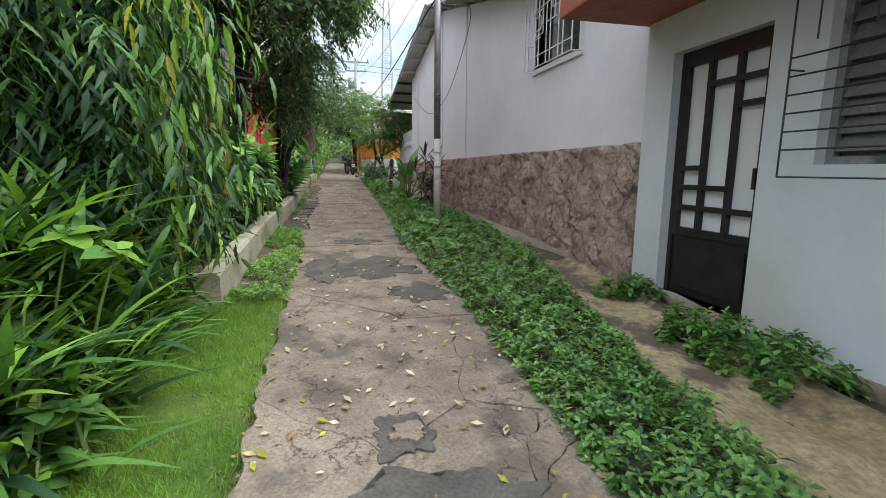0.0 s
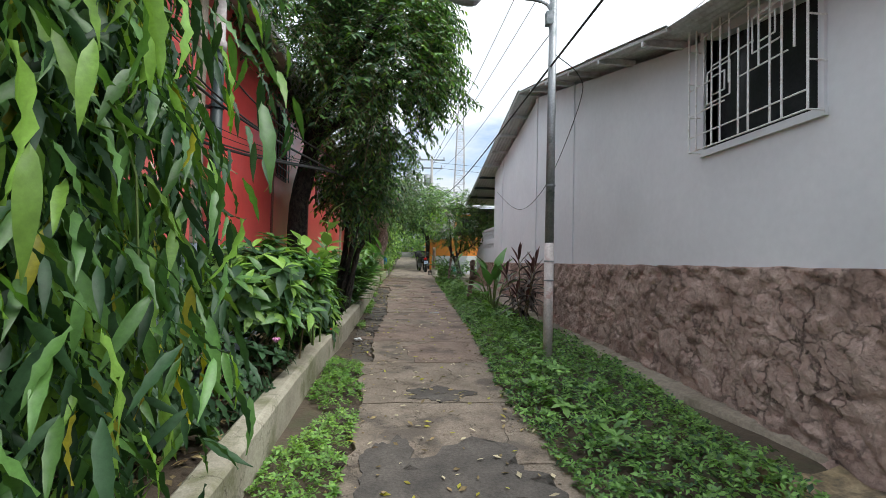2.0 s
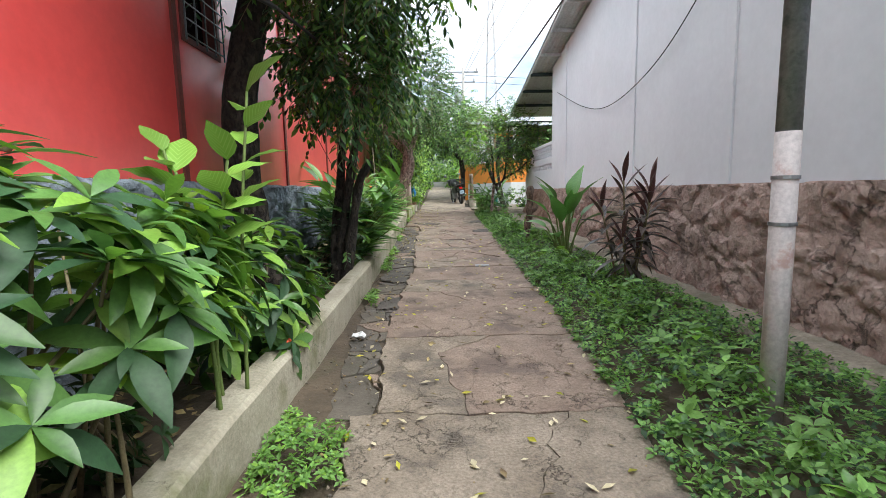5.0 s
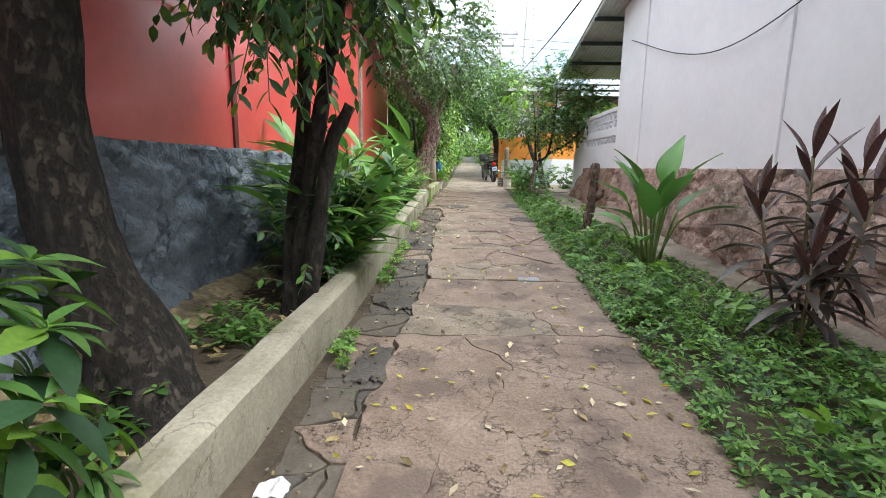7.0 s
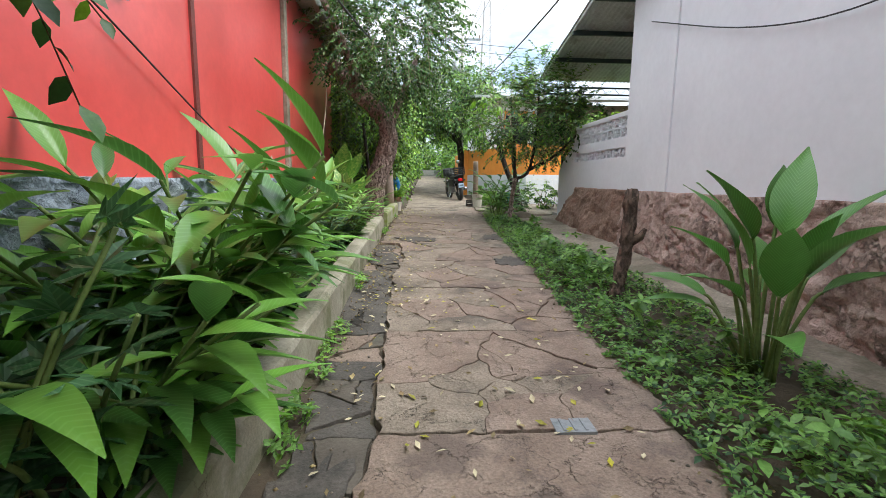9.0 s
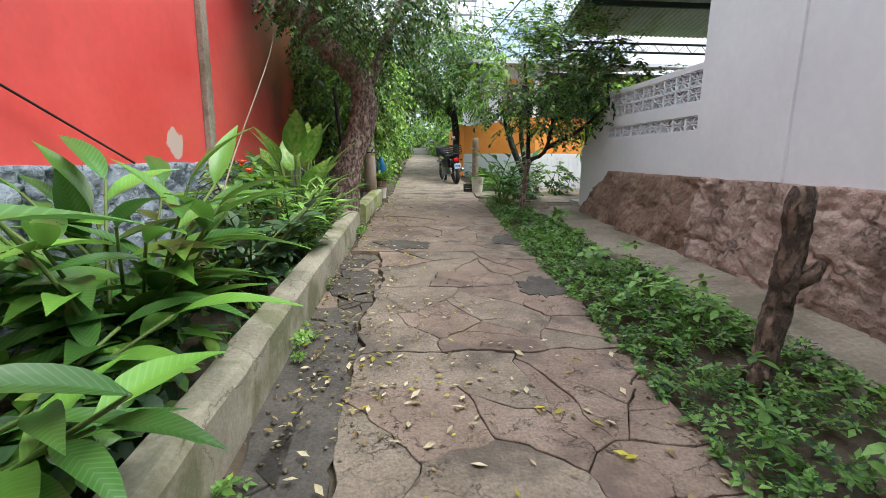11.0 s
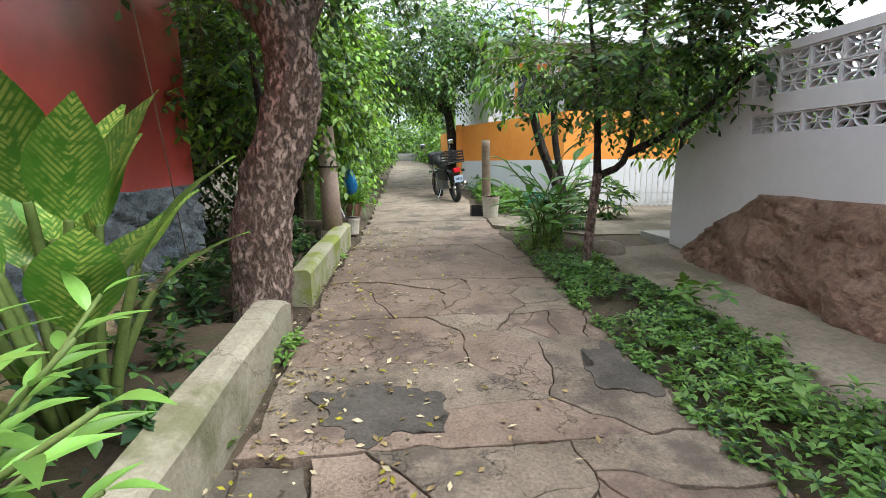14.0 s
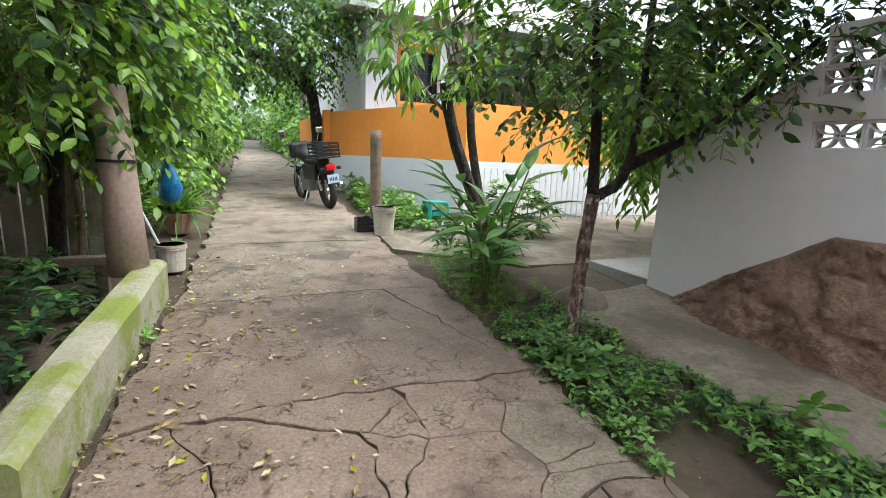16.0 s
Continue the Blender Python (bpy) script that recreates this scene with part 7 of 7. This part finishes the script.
    for x0, x1, y0, y1 in ((-0.18, -0.165, -0.02, 0.36), (0.165, 0.18, -0.02, 0.36), (-0.165, 0.165, -0.02, -0.005), (-0.165, 0.165, 0.345, 0.36)):
        for z in (0.82, 0.875, 0.93, 0.985):
            bm = bmesh.new()
            box(bm, x0, x1, y0, y1, z + 0.012, z + 0.04)
            part("slat", bm, "black_plastic", crate)
    for x in (-0.177, 0.162):
        for y in (-0.017, 0.342):
            bm = bmesh.new()
            box(bm, x, x + 0.015, y, y + 0.015, 0.82, 1.022)
            part("corner_post", bm, "black_plastic", crate)
    bm = bmesh.new()
    tube(bm, [(-0.1, 0.85, 0.3), (-0.26, 0.8, 0.015)], 0.012, 6)
    part("side_stand", bm, "chrome", b)
    return b


motorbike(Matrix.Translation((1.3, 26.85, g(26.9))) @ Matrix.Rotation(radians(12), 4, "Z") @ Matrix.Rotation(radians(-9), 4, "Y") @ Matrix.Scale(1.1, 4))


# ---- loose things round the lane ----
def bucket(at, r, h, material, label, handle=True):
    t = thing("bucket", label, "bucket", at)
    bm = bmesh.new()
    tube(bm, [(0, 0, 0), (0, 0, h * 0.96), (0, 0, h), (0, 0, h), (0, 0, h * 0.9), (0, 0, 0.02)], [r * 0.85, r, r * 1.05, r * 0.97, r * 0.93, r * 0.8], 20)
    part("body", bm, material, t, smooth=False)
    for z in (0.82, 0.9):
        bm = bmesh.new()
        tube(bm, [(0, 0, h * z), (0, 0, h * z + 0.012)], r * 1.06, 20)
        part("rib", bm, material, t)
    return t


bucket((1.55, 24.85, g(24.85) + 0.012), 0.15, 0.37, "bucket", "worn cream plastic bucket beside the wooden post")
bucket((-0.78, 23.6, g(23.5)), 0.125, 0.24, "bucket", "pale grey bucket holding a broom at the lane edge")
post = thing("wooden_post", "weathered round timber post beside the bucket", "post", (1.53, 25.25, g(25.2) - 0.1))
bm = bmesh.new()
tube(bm, smooth_line([(0, 0, 0), (0.01, 0, 0.7), (0.0, 0, 1.46)], 14), [0.085 - 0.001 * i for i in range(14)], 14, True, 0.12, 3)
part("shaft", bm, "wood", post, smooth=True)
t = thing("crate", "small black plastic crate on the lane edge", "crate", (1.36, 25.15, g(25.1) + 0.012))
bm = bmesh.new()
box(bm, -0.12, 0.12, -0.1, 0.1, 0, 0.02)
for z in (0.03, 0.085, 0.14):
    for a in ((-0.12, -0.108, -0.1, 0.1), (0.108, 0.12, -0.1, 0.1), (-0.108, 0.108, -0.1, -0.088), (-0.108, 0.108, 0.088, 0.1)):
        box(bm, *a, z, z + 0.035)
for x in (-0.12, 0.106):
    for y in (-0.1, 0.086):
        box(bm, x, x + 0.014, y, y + 0.014, 0.02, 0.18)
part("body", bm, "black_plastic", t)
t = thing("stool", "small sea-green plastic stool near the gate", "stool", (2.42, 25.2, g(25.2) + 0.012))
bm = bmesh.new()
box(bm, -0.15, 0.15, -0.15, 0.15, 0.36, 0.4, 0.015)
part("seat", bm, "plastic_green", t)
for x in (-1, 1):
    for y in (-1, 1):
        bm = bmesh.new()
        tube(bm, [(x * 0.16, y * 0.16, 0), (x * 0.125, y * 0.125, 0.37)], [0.03, 0.035], 6)
        part("leg", bm, "plastic_green", t)
for x in (-1, 1):
    bm = bmesh.new()
    box(bm, x * 0.14 - 0.008, x * 0.14 + 0.008, -0.12, 0.12, 0.2, 0.25)
    box(bm, -0.12, 0.12, x * 0.14 - 0.008, x * 0.14 + 0.008, 0.2, 0.25)
    part("brace", bm, "plastic_green", t)
t = thing("broom", "long pale-handled broom leaning in the bucket", "broom", (-0.8, 23.6, g(23.6) + 0.05))
bm = bmesh.new()
tube(bm, [(0, 0, 0), (-0.26, 0.12, 0.62)], 0.014, 7)
part("handle", bm, "white_iron", t, smooth=True)
t = thing("blue_bag", "knotted blue plastic bag hanging from a twig", "bag", (-0.84, 24.3, 1.48))
bm = bmesh.new()
tube(bm, [(0, 0, 0), (0, 0, 0.05), (0.01, 0, 0.16), (0, 0, 0.28), (0, 0, 0.38), (0, 0, 0.46)], [0.04, 0.1, 0.125, 0.1, 0.04, 0.015], 12, True, 0.45, 2)
part("sack", bm, "bag_blue", t, smooth=True)
bm = bmesh.new()
tube(bm, [(0, 0, 0.44), (-0.02, 0, 0.7)], 0.006, 5)
part("tie", bm, "bag_blue", t)
post = thing("pipe_post", "thick weathered cement-filled pipe post on the kerb", "post", (-0.93, 22.72, g(22.7) + 0.22))
bm = bmesh.new()
tube(bm, [(0, 0, 0), (-0.015, 0, 0.7), (-0.03, 0, 1.28)], [0.13, 0.112, 0.105], 18, True, 0.04, 2)
part("shaft", bm, "pvc", post, smooth=True)
bm = bmesh.new()
tube(bm, [(-0.015, 0, 0.78), (-0.015, 0, 0.8)], 0.122, 16)
part("wire_tie", bm, "cable", post)
for k, (x, y, h) in enumerate([(-1.9, 22.4, 1.7), (-1.6, 24.2, 1.2)]):
    t = thing("timber_stake", "thin weathered timber stake in the yard", "stake", (x, y, g(y) - 0.1), "stakes in the yard")
    bm = bmesh.new()
    tube(bm, smooth_line([(0, 0, 0), (0.02, 0.02, h * 0.5), (-0.03, 0, h)], 8), [0.035 - 0.002 * i for i in range(8)], 8, True, 0.15, k)
    part("shaft", bm, "wood", t, smooth=True)
t = thing("rail", "pale weathered rail lying behind the kerb", "rail", (0, 0, 0))
bm = bmesh.new()
box(bm, -2.3, -1.0, 22.95, 23.05, g(23) + 0.22, g(23) + 0.29, 0.01)
part("bar", bm, "ledge", t)
for k, x in enumerate((-2.25, -1.2)):
    bm = bmesh.new()
    box(bm, x, x + 0.08, 22.96, 23.04, g(23) - 0.1, g(23) + 0.22)
    part("support", bm, "ledge", t)
# shed door and boards glimpsed through the leaves
t = thing("shed", "cream weathered shed boards glimpsed behind leaves", "shed", (-1.95, 24.3, g(24.3)))
for k in range(6):
    bm = bmesh.new()
    box(bm, -0.4 + k * 0.16, -0.26 + k * 0.16, 0, 0.03, 0.0, 1.35 + 0.05 * (k % 3), 0.005)
    part("board", bm, "kerb", t)
pot = thing("plant_pot", "brown plant pot with ferny leaves at the lane edge", "plant pot", (-0.9, 25.3, g(25.3)))
bm = bmesh.new()
tube(bm, [(0, 0, 0), (0, 0, 0.22), (0, 0, 0.25)], [0.11, 0.17, 0.18], 16)
part("pot", bm, "terracotta", pot)
bm = bmesh.new()
tube(bm, [(0, 0, 0.245), (0, 0, 0.255)], 0.16, 14)
part("soil", bm, "soil", pot)
num = 90
c = np.tile([0, 0, 0.25], (num, 1)) + rng.normal(0, 0.05, (num, 3)) * np.array([1, 1, 0.2])
ax = rng.normal(0, 0.6, (num, 3)) + np.array([0, 0, 0.8])
leaves("foliage", STRAP, c, ax, np.tile([0, 0, 1.0], (num, 1)), rng.uniform(0.3, 0.5, num), ["leaf_mid", "leaf_light"], [2, 1], pot)
# cut stump at the foot of the white wall
t = thing("tree_stump", "knobbly cut tree stump in the weeds", "tree stump", (1.90, 15.35, g(15.35) - 0.1))
bm = bmesh.new()
tube(bm, smooth_line([(-0.1, 0, 0), (-0.05, 0, 0.25), (0.0, 0.0, 0.55), (0.02, 0, 0.8), (0.04, 0, 1.24)], 44), [0.105 - 0.0035 * min(i, 12) for i in range(40)] + [0.066, 0.068, 0.064, 0.045], 24, True, 0.3, 8)
bm.normal_update()
for v in bm.verts:
    v.co += v.normal * (0.02 * noise.noise(Vector((v.co.x * 9, v.co.y * 9, v.co.z * 5))) + 0.014 * noise.noise(Vector((v.co.x * 30, v.co.y * 30, v.co.z * 13))))
part("trunk", bm, "bark_stump", t, smooth=True)
bm = bmesh.new()
tube(bm, [(0.02, 0, 0.7), (0.13, -0.04, 0.78), (0.17, -0.05, 0.86)], [0.05, 0.04, 0.025], 8, True, 0.4, 4)
part("knot", bm, "bark_stump", t, smooth=True)
# stones and rubbish
for k, (x, y, s, mt) in enumerate([(2.05, 7.35, 0.13, "slab_dark"), (1.4, 3.9, 0.12, "slab_dark"), (1.5, 3.75, 0.09, "slab"), (2.0, 22.2, 0.16, "slab"), (2.3, 21.75, 0.2, "ledge"), (1.9, 22.7, 0.1, "slab_dark")]):
    bm = bmesh.new()
    bmesh.ops.create_icosphere(bm, subdivisions=3, radius=s)
    for v in bm.verts:
        v.co *= 1 + 0.35 * noise.noise(v.co * (2.2 / s * 0.4) + Vector((k * 3.0, 0, 0)))
        v.co.z *= 0.65
    ob = part("stone", bm, mt, smooth=True)
    ob.location = (x, y, g(y) + s * 0.25)
    tagged(ob, "grey weathered stone lying in the weeds", "stone", "stones in the weeds")
for k, (x, y, s, mt, lab) in enumerate([(-0.72, 9.9, 0.05, "paper", "crumpled white paper beside the kerb"), (1.75, 19.3, 0.05, "paper", "crumpled grey wrapper in the weeds")]):
    bm = bmesh.new()
    bmesh.ops.create_grid(bm, x_segments=7, y_segments=7, size=s)
    for v in bm.verts:
        v.co.z = 0.04 * noise.noise(v.co * 24 + Vector((k * 5.0, 0, 0))) + 0.03
        v.co.x += 0.03 * noise.noise(v.co * 11)
    ob = part("paper_scrap", bm, mt)
    sol = ob.modifiers.new("thickness", "SOLIDIFY")
    sol.thickness = 0.002
    ob.location = (x, y, g(y) + 0.0)
    tagged(ob, lab, "paper scrap")
t = thing("far_gate", "pale green gate closing the far end", "gate", (-0.6, 57, g(57)))
for k in range(3):
    bm = bmesh.new()
    box(bm, -0.9 + k * 0.3, -0.61 + k * 0.3, 0, 0.05, 0, 2.1, 0.01)
    part("panel", bm, "green_gate", t)
for k in range(4):
    bm = bmesh.new()
    box(bm, -0.9, 1.7, 47.5 + k * 0.35, 50 + k * 0.35, g(47.5) - 0.3, g(47.5) + 0.12 * (k + 1), 0.01)
    struct(part("step", bm, "steps"), "grey cement step at the far end of the lane", "step")


t = thing("drain_cover", "small dull metal cover set in the path", "drain cover", (0.72, 13.2, g(13.2) + 0.004))
bm = bmesh.new()
box(bm, -0.11, 0.11, -0.075, 0.075, -0.02, 0.006, 0.003)
part("plate", bm, "pole", t)
for x in (-0.06, 0.0, 0.06):
    bm = bmesh.new()
    box(bm, x - 0.008, x + 0.008, -0.06, 0.06, 0.006, 0.011)
    part("ridge", bm, "pole", t)


# crumbs of stone and soil along the path's edges
t = thing("gravel", "small stone crumbs and grit on the path edges", "gravel", (0, 0, 0), kind="stuff")
n = 2600
y = rng.uniform(0.5, 22.5, n)
side = rng.random(n)
pl, pr = np.array([path_left(v) for v in y]), np.array([path_right(v) for v in y])
x = np.where(side < 0.5, pl + rng.normal(-0.05, 0.16, n), np.where(side < 0.85, pr + rng.normal(0.02, 0.1, n), pl + (pr - pl) * rng.random(n)))
oct_v = np.array([(1, 0, 0), (-1, 0, 0), (0, 1, 0), (0, -1, 0), (0, 0, 0.7), (0, 0, -0.7)])
oct_f = np.array([(0, 2, 4), (2, 1, 4), (1, 3, 4), (3, 0, 4), (2, 0, 5), (1, 2, 5), (3, 1, 5), (0, 3, 5)])
sz = rng.uniform(0.004, 0.016, n) * np.where(side < 0.85, 1.0, 0.5)
V = np.stack([x, y, np.interp(y, GY, GZ) - 0.002], -1)[:, None, :] + oct_v[None] * sz[:, None, None] * rng.uniform(0.6, 1.4, (n, 6, 1))
F = oct_f[None] + (np.arange(n) * 6)[:, None, None]
from_arrays("grit", V.reshape(-1, 3), F.reshape(-1, 3), ["slab_dark", "slab", "litter"], t, False, np.repeat(rng.integers(0, 3, n), 8))

# ---- the cracked cement path, slab by slab ----
path = thing("path", "cracked and patched cement footpath", "path", (0, 0, 0), kind="structure")
wob = lambda x, y: (0.06 * noise.noise(Vector((x * 3.2, y * 3.2, 1.5))) + 0.042 * noise.noise(Vector((x * 8, y * 8, 4.5))) + 0.012 * noise.noise(Vector((x * 27, y * 27, 2.5))), 0.045 * noise.noise(Vector((x * 3.2, y * 3.2, 7.5))) + 0.03 * noise.noise(Vector((x * 8, y * 8, 11.5))) + 0.012 * noise.noise(Vector((x * 27, y * 27, 12.5))))


def clip(poly, px, py, nx, ny):
    """The part of a convex polygon on the side of the line that (nx, ny) points away from."""
    out = []
    for i in range(len(poly)):
        a, b = poly[i], poly[(i + 1) % len(poly)]
        da, db = (a[0] - px) * nx + (a[1] - py) * ny, (b[0] - px) * nx + (b[1] - py) * ny
        if da <= 0:
            out.append(a)
        if (da < 0) != (db < 0) and da != db:
            f = da / (da - db)
            out.append((a[0] + (b[0] - a[0]) * f, a[1] + (b[1] - a[1]) * f))
    return out


def piece(poly, material, lift=0.0, name="slab", step=0.1, edge=0.012, tiltx=0.0, tilty=0.0):
    pts = []
    for i in range(len(poly)):
        a, b = poly[i], poly[(i + 1) % len(poly)]
        n = max(1, int(math.hypot(b[0] - a[0], b[1] - a[1]) / step))
        for k in range(n):
            pts.append((a[0] + (b[0] - a[0]) * k / n, a[1] + (b[1] - a[1]) * k / n))
    pts = [(x + wob(x, y)[0], y + wob(x, y)[1]) for x, y in pts]
    cx, cy = sum(p[0] for p in pts) / len(pts), sum(p[1] for p in pts) / len(pts)
    bm = bmesh.new()

    def zz(x, y):
        return g(y) + lift + (x - cx) * tiltx + (y - cy) * tilty

    inner = []
    for x, y in pts:
        d = math.hypot(cx - x, cy - y) + 1e-6
        inner.append(bm.verts.new((x + (cx - x) / d * edge, y + (cy - y) / d * edge, zz(x, y))))
    outer = [bm.verts.new((x, y, zz(x, y) - edge * 0.7)) for x, y in pts]
    low = [bm.verts.new((x, y, zz(x, y) - 0.07)) for x, y in pts]
    top = bm.faces.new(inner)
    n = len(pts)
    for i in range(n):
        j = (i + 1) % n
        bm.faces.new((outer[i], outer[j], inner[j], inner[i]))
        bm.faces.new((low[i], low[j], outer[j], outer[i]))
    bmesh.ops.triangulate(bm, faces=[top])
    bmesh.ops.recalc_face_normals(bm, faces=bm.faces)
    ob = part(name, bm, material, path)
    return ob


def crack(rect, seeds, gap, mats, wts, rl=random.Random(5), lift=0.0):
    """Break a slab into pieces round seeds, with the gap between them."""
    for i, s in enumerate(seeds):
        poly = rect
        for j, o in enumerate(seeds):
            if i == j or not poly:
                continue
            dx, dy = o[0] - s[0], o[1] - s[1]
            d = math.hypot(dx, dy)
            gp = gap * (0.4 + 1.2 * abs(noise.noise(Vector((s[0] + o[0], s[1] + o[1], 2.2)))))
            poly = clip(poly, (s[0] + o[0]) / 2 - dx / d * gp / 2, (s[1] + o[1]) / 2 - dy / d * gp / 2, dx / d, dy / d)
        if len(poly) < 3:
            continue
        area = 0.5 * abs(sum(poly[k][0] * poly[(k + 1) % len(poly)][1] - poly[(k + 1) % len(poly)][0] * poly[k][1] for k in range(len(poly))))
        if area < 0.003:
            continue
        sm = min(1.0, 0.25 / max(area, 0.05))
        piece(poly, rl.choices(mats, wts)[0], lift + rl.uniform(-0.006, 0.004) * (0.4 + sm), "slab" if area > 0.12 else "fragment", 0.055 if area > 0.12 else 0.045, 0.005, rl.uniform(-0.012, 0.012) * sm, rl.uniform(-0.012, 0.012) * sm)


rl = random.Random(11)
JOINTS = [-4.0, -1.2, 1.35, 3.7, 5.6, 6.9, 8.5, 9.88, 11.66, 13.15, 14.6, 15.9, 17.2, 18.5, 20.06, 21.0, 22.6, 24.6, 26.6, 29, 31.5, 34.5, 38, 42.5, 47.4]
for a, b in zip(JOINTS, JOINTS[1:]):
    y0, y1 = a + 0.008, b - 0.008
    mid = (a + b) / 2
    xl0, xl1, xr0, xr1 = path_left(a), path_left(b), path_right(a), path_right(b)
    inner = 8.5 < mid < 18.6
    s0, s1 = (xl0 + 0.0, xl1 + 0.0)
    if inner:
        s0, s1 = max(xl0, -0.42 + 0.06 * math.sin(a * 3)), max(xl1, -0.42 + 0.06 * math.sin(b * 3))
    rect = [(s0, y0), (xr0, y0), (xr1, y1), (s1, y1)]
    n = 2 if mid < 9 else 3 if mid < 13 else 5 if mid < 18.6 else 4 if mid < 21 else 2 if mid < 24 else 1
    seeds = [(rl.uniform(s0, xr0), rl.uniform(y0, y1)) for _ in range(n)]
    if 13 < mid < 21:
        q = (rl.uniform(0.0, 0.7), rl.uniform(y0, y1))
        seeds += [(q[0] + rl.gauss(0, 0.13), q[1] + rl.gauss(0, 0.15)) for _ in range(4)]
        seeds += [(xr0 - rl.uniform(0.05, 0.3), rl.uniform(y0, y1)) for _ in range(3)]
    if mid < 6:
        seeds = [((s0 + xr0) / 2, (y0 + y1) / 2), (s0 + rl.uniform(0.02, 0.12), rl.uniform(y0, y1)), (xr0 - rl.uniform(0.02, 0.12), rl.uniform(y0, y1))]
        if mid < 3:
            seeds += [(0.75 + rl.gauss(0, 0.2), 1.75 + rl.gauss(0, 0.18)) for _ in range(5)]
    crack(rect, seeds, 0.005 if mid < 13 else 0.008, ["slab", "slab_red"] if 8 < mid < 26 else ["slab"], [1, 1.4] if 8 < mid < 26 else [1], rl)
    if inner:
        # the broken, darker strip beside the kerb
        rect = [(xl0 - 0.14, y0), (s0 - 0.025, y0), (s1 - 0.025, y1), (xl1 - 0.14, y1)]
        k = int((b - a) * 7)
        seeds = [(rl.uniform(xl0 - 0.14, s0), rl.uniform(y0, y1)) for _ in range(k)]
        crack(rect, seeds, 0.022, ["slab_dark", "patch", "slab_red"], [4, 2, 1.2], rl, -0.026)


def patch(name, cx, cy, rx, ry, material, label, sd, lift=0.004):
    """An irregular thin patch of mortar lying on the path."""
    n = 64
    bm = bmesh.new()
    top, rim = [], []
    for i in range(n):
        a = 2 * math.pi * i / n
        r = 1 + 0.7 * noise.noise(Vector((math.cos(a) * 1.6 + sd, math.sin(a) * 1.6, sd))) + 0.35 * noise.noise(Vector((math.cos(a) * 4.5 + sd, math.sin(a) * 4.5, sd)))
        x, y = cx + rx * r * math.cos(a), cy + ry * r * math.sin(a)
        top.append(bm.verts.new((cx + (x - cx) * 0.97, cy + (y - cy) * 0.97, g(y) + lift)))
        rim.append(bm.verts.new((x, y, g(y) - 0.02)))
    bmesh.ops.triangulate(bm, faces=[bm.faces.new(top)])
    for i in range(n):
        bm.faces.new((rim[i], rim[(i + 1) % n], top[(i + 1) % n], top[i]))
    bmesh.ops.recalc_face_normals(bm, faces=bm.faces)
    return struct(part(name, bm, material), label, "pavement")


patch("mortar_patch", 0.45, 5.45, 0.52, 0.42, "patch", "dark mortar patch on the cement path", 1.0)
patch("mortar_patch", -0.12, 5.5, 0.22, 0.5, "patch", "dark mortar patch on the cement path", 4.0, 0.009)
patch("mortar_patch", 0.82, 4.4, 0.3, 0.3, "patch", "dark mortar patch on the cement path", 7.0)
patch("mortar_patch", 0.45, 1.6, 0.36, 0.24, "patch", "dark gravelly patch in the cement path", 9.0)
patch("mortar_patch", 0.28, 2.08, 0.16, 0.18, "patch", "dark hollow round a cement lump", 12.0, 0.006)
for cx, cy, rx, ry, sd, lift, lab in ((-0.2, 18.8, 0.33, 0.26, 14.0, 0.01, "dark mortar patch on the cracked path"), (1.1, 17.15, 0.22, 0.3, 17.0, 0.01, "dark mortar patch on the cracked path"),
                                      (1.16, 19.1, 0.2, 0.32, 27.0, 0.01, "dark mortar patch on the cracked path"), (-0.62, 17.35, 0.2, 0.36, 29.0, -0.008, "dark damp hollow beside the kerb"),
                                      (-0.62, 15.7, 0.22, 0.95, 19.0, -0.014, "dark damp strip along the broken path edge"), (-0.62, 12.65, 0.2, 0.42, 23.0, -0.006, "dark hollow in the broken path edge"),
                                      (-0.55, 11.1, 0.16, 0.3, 33.0, -0.006, "dark hollow in the broken path edge"), (0.35, 7.15, 0.3, 0.22, 37.0, 0.006, "dark mortar patch on the cement path")):
    patch("mortar_patch", cx, cy, rx, ry, "patch", lab, sd, lift)
patch("cement_lump", 0.33, 2.08, 0.085, 0.075, "slab", "round cement lump set in the path", 21.0, 0.025)
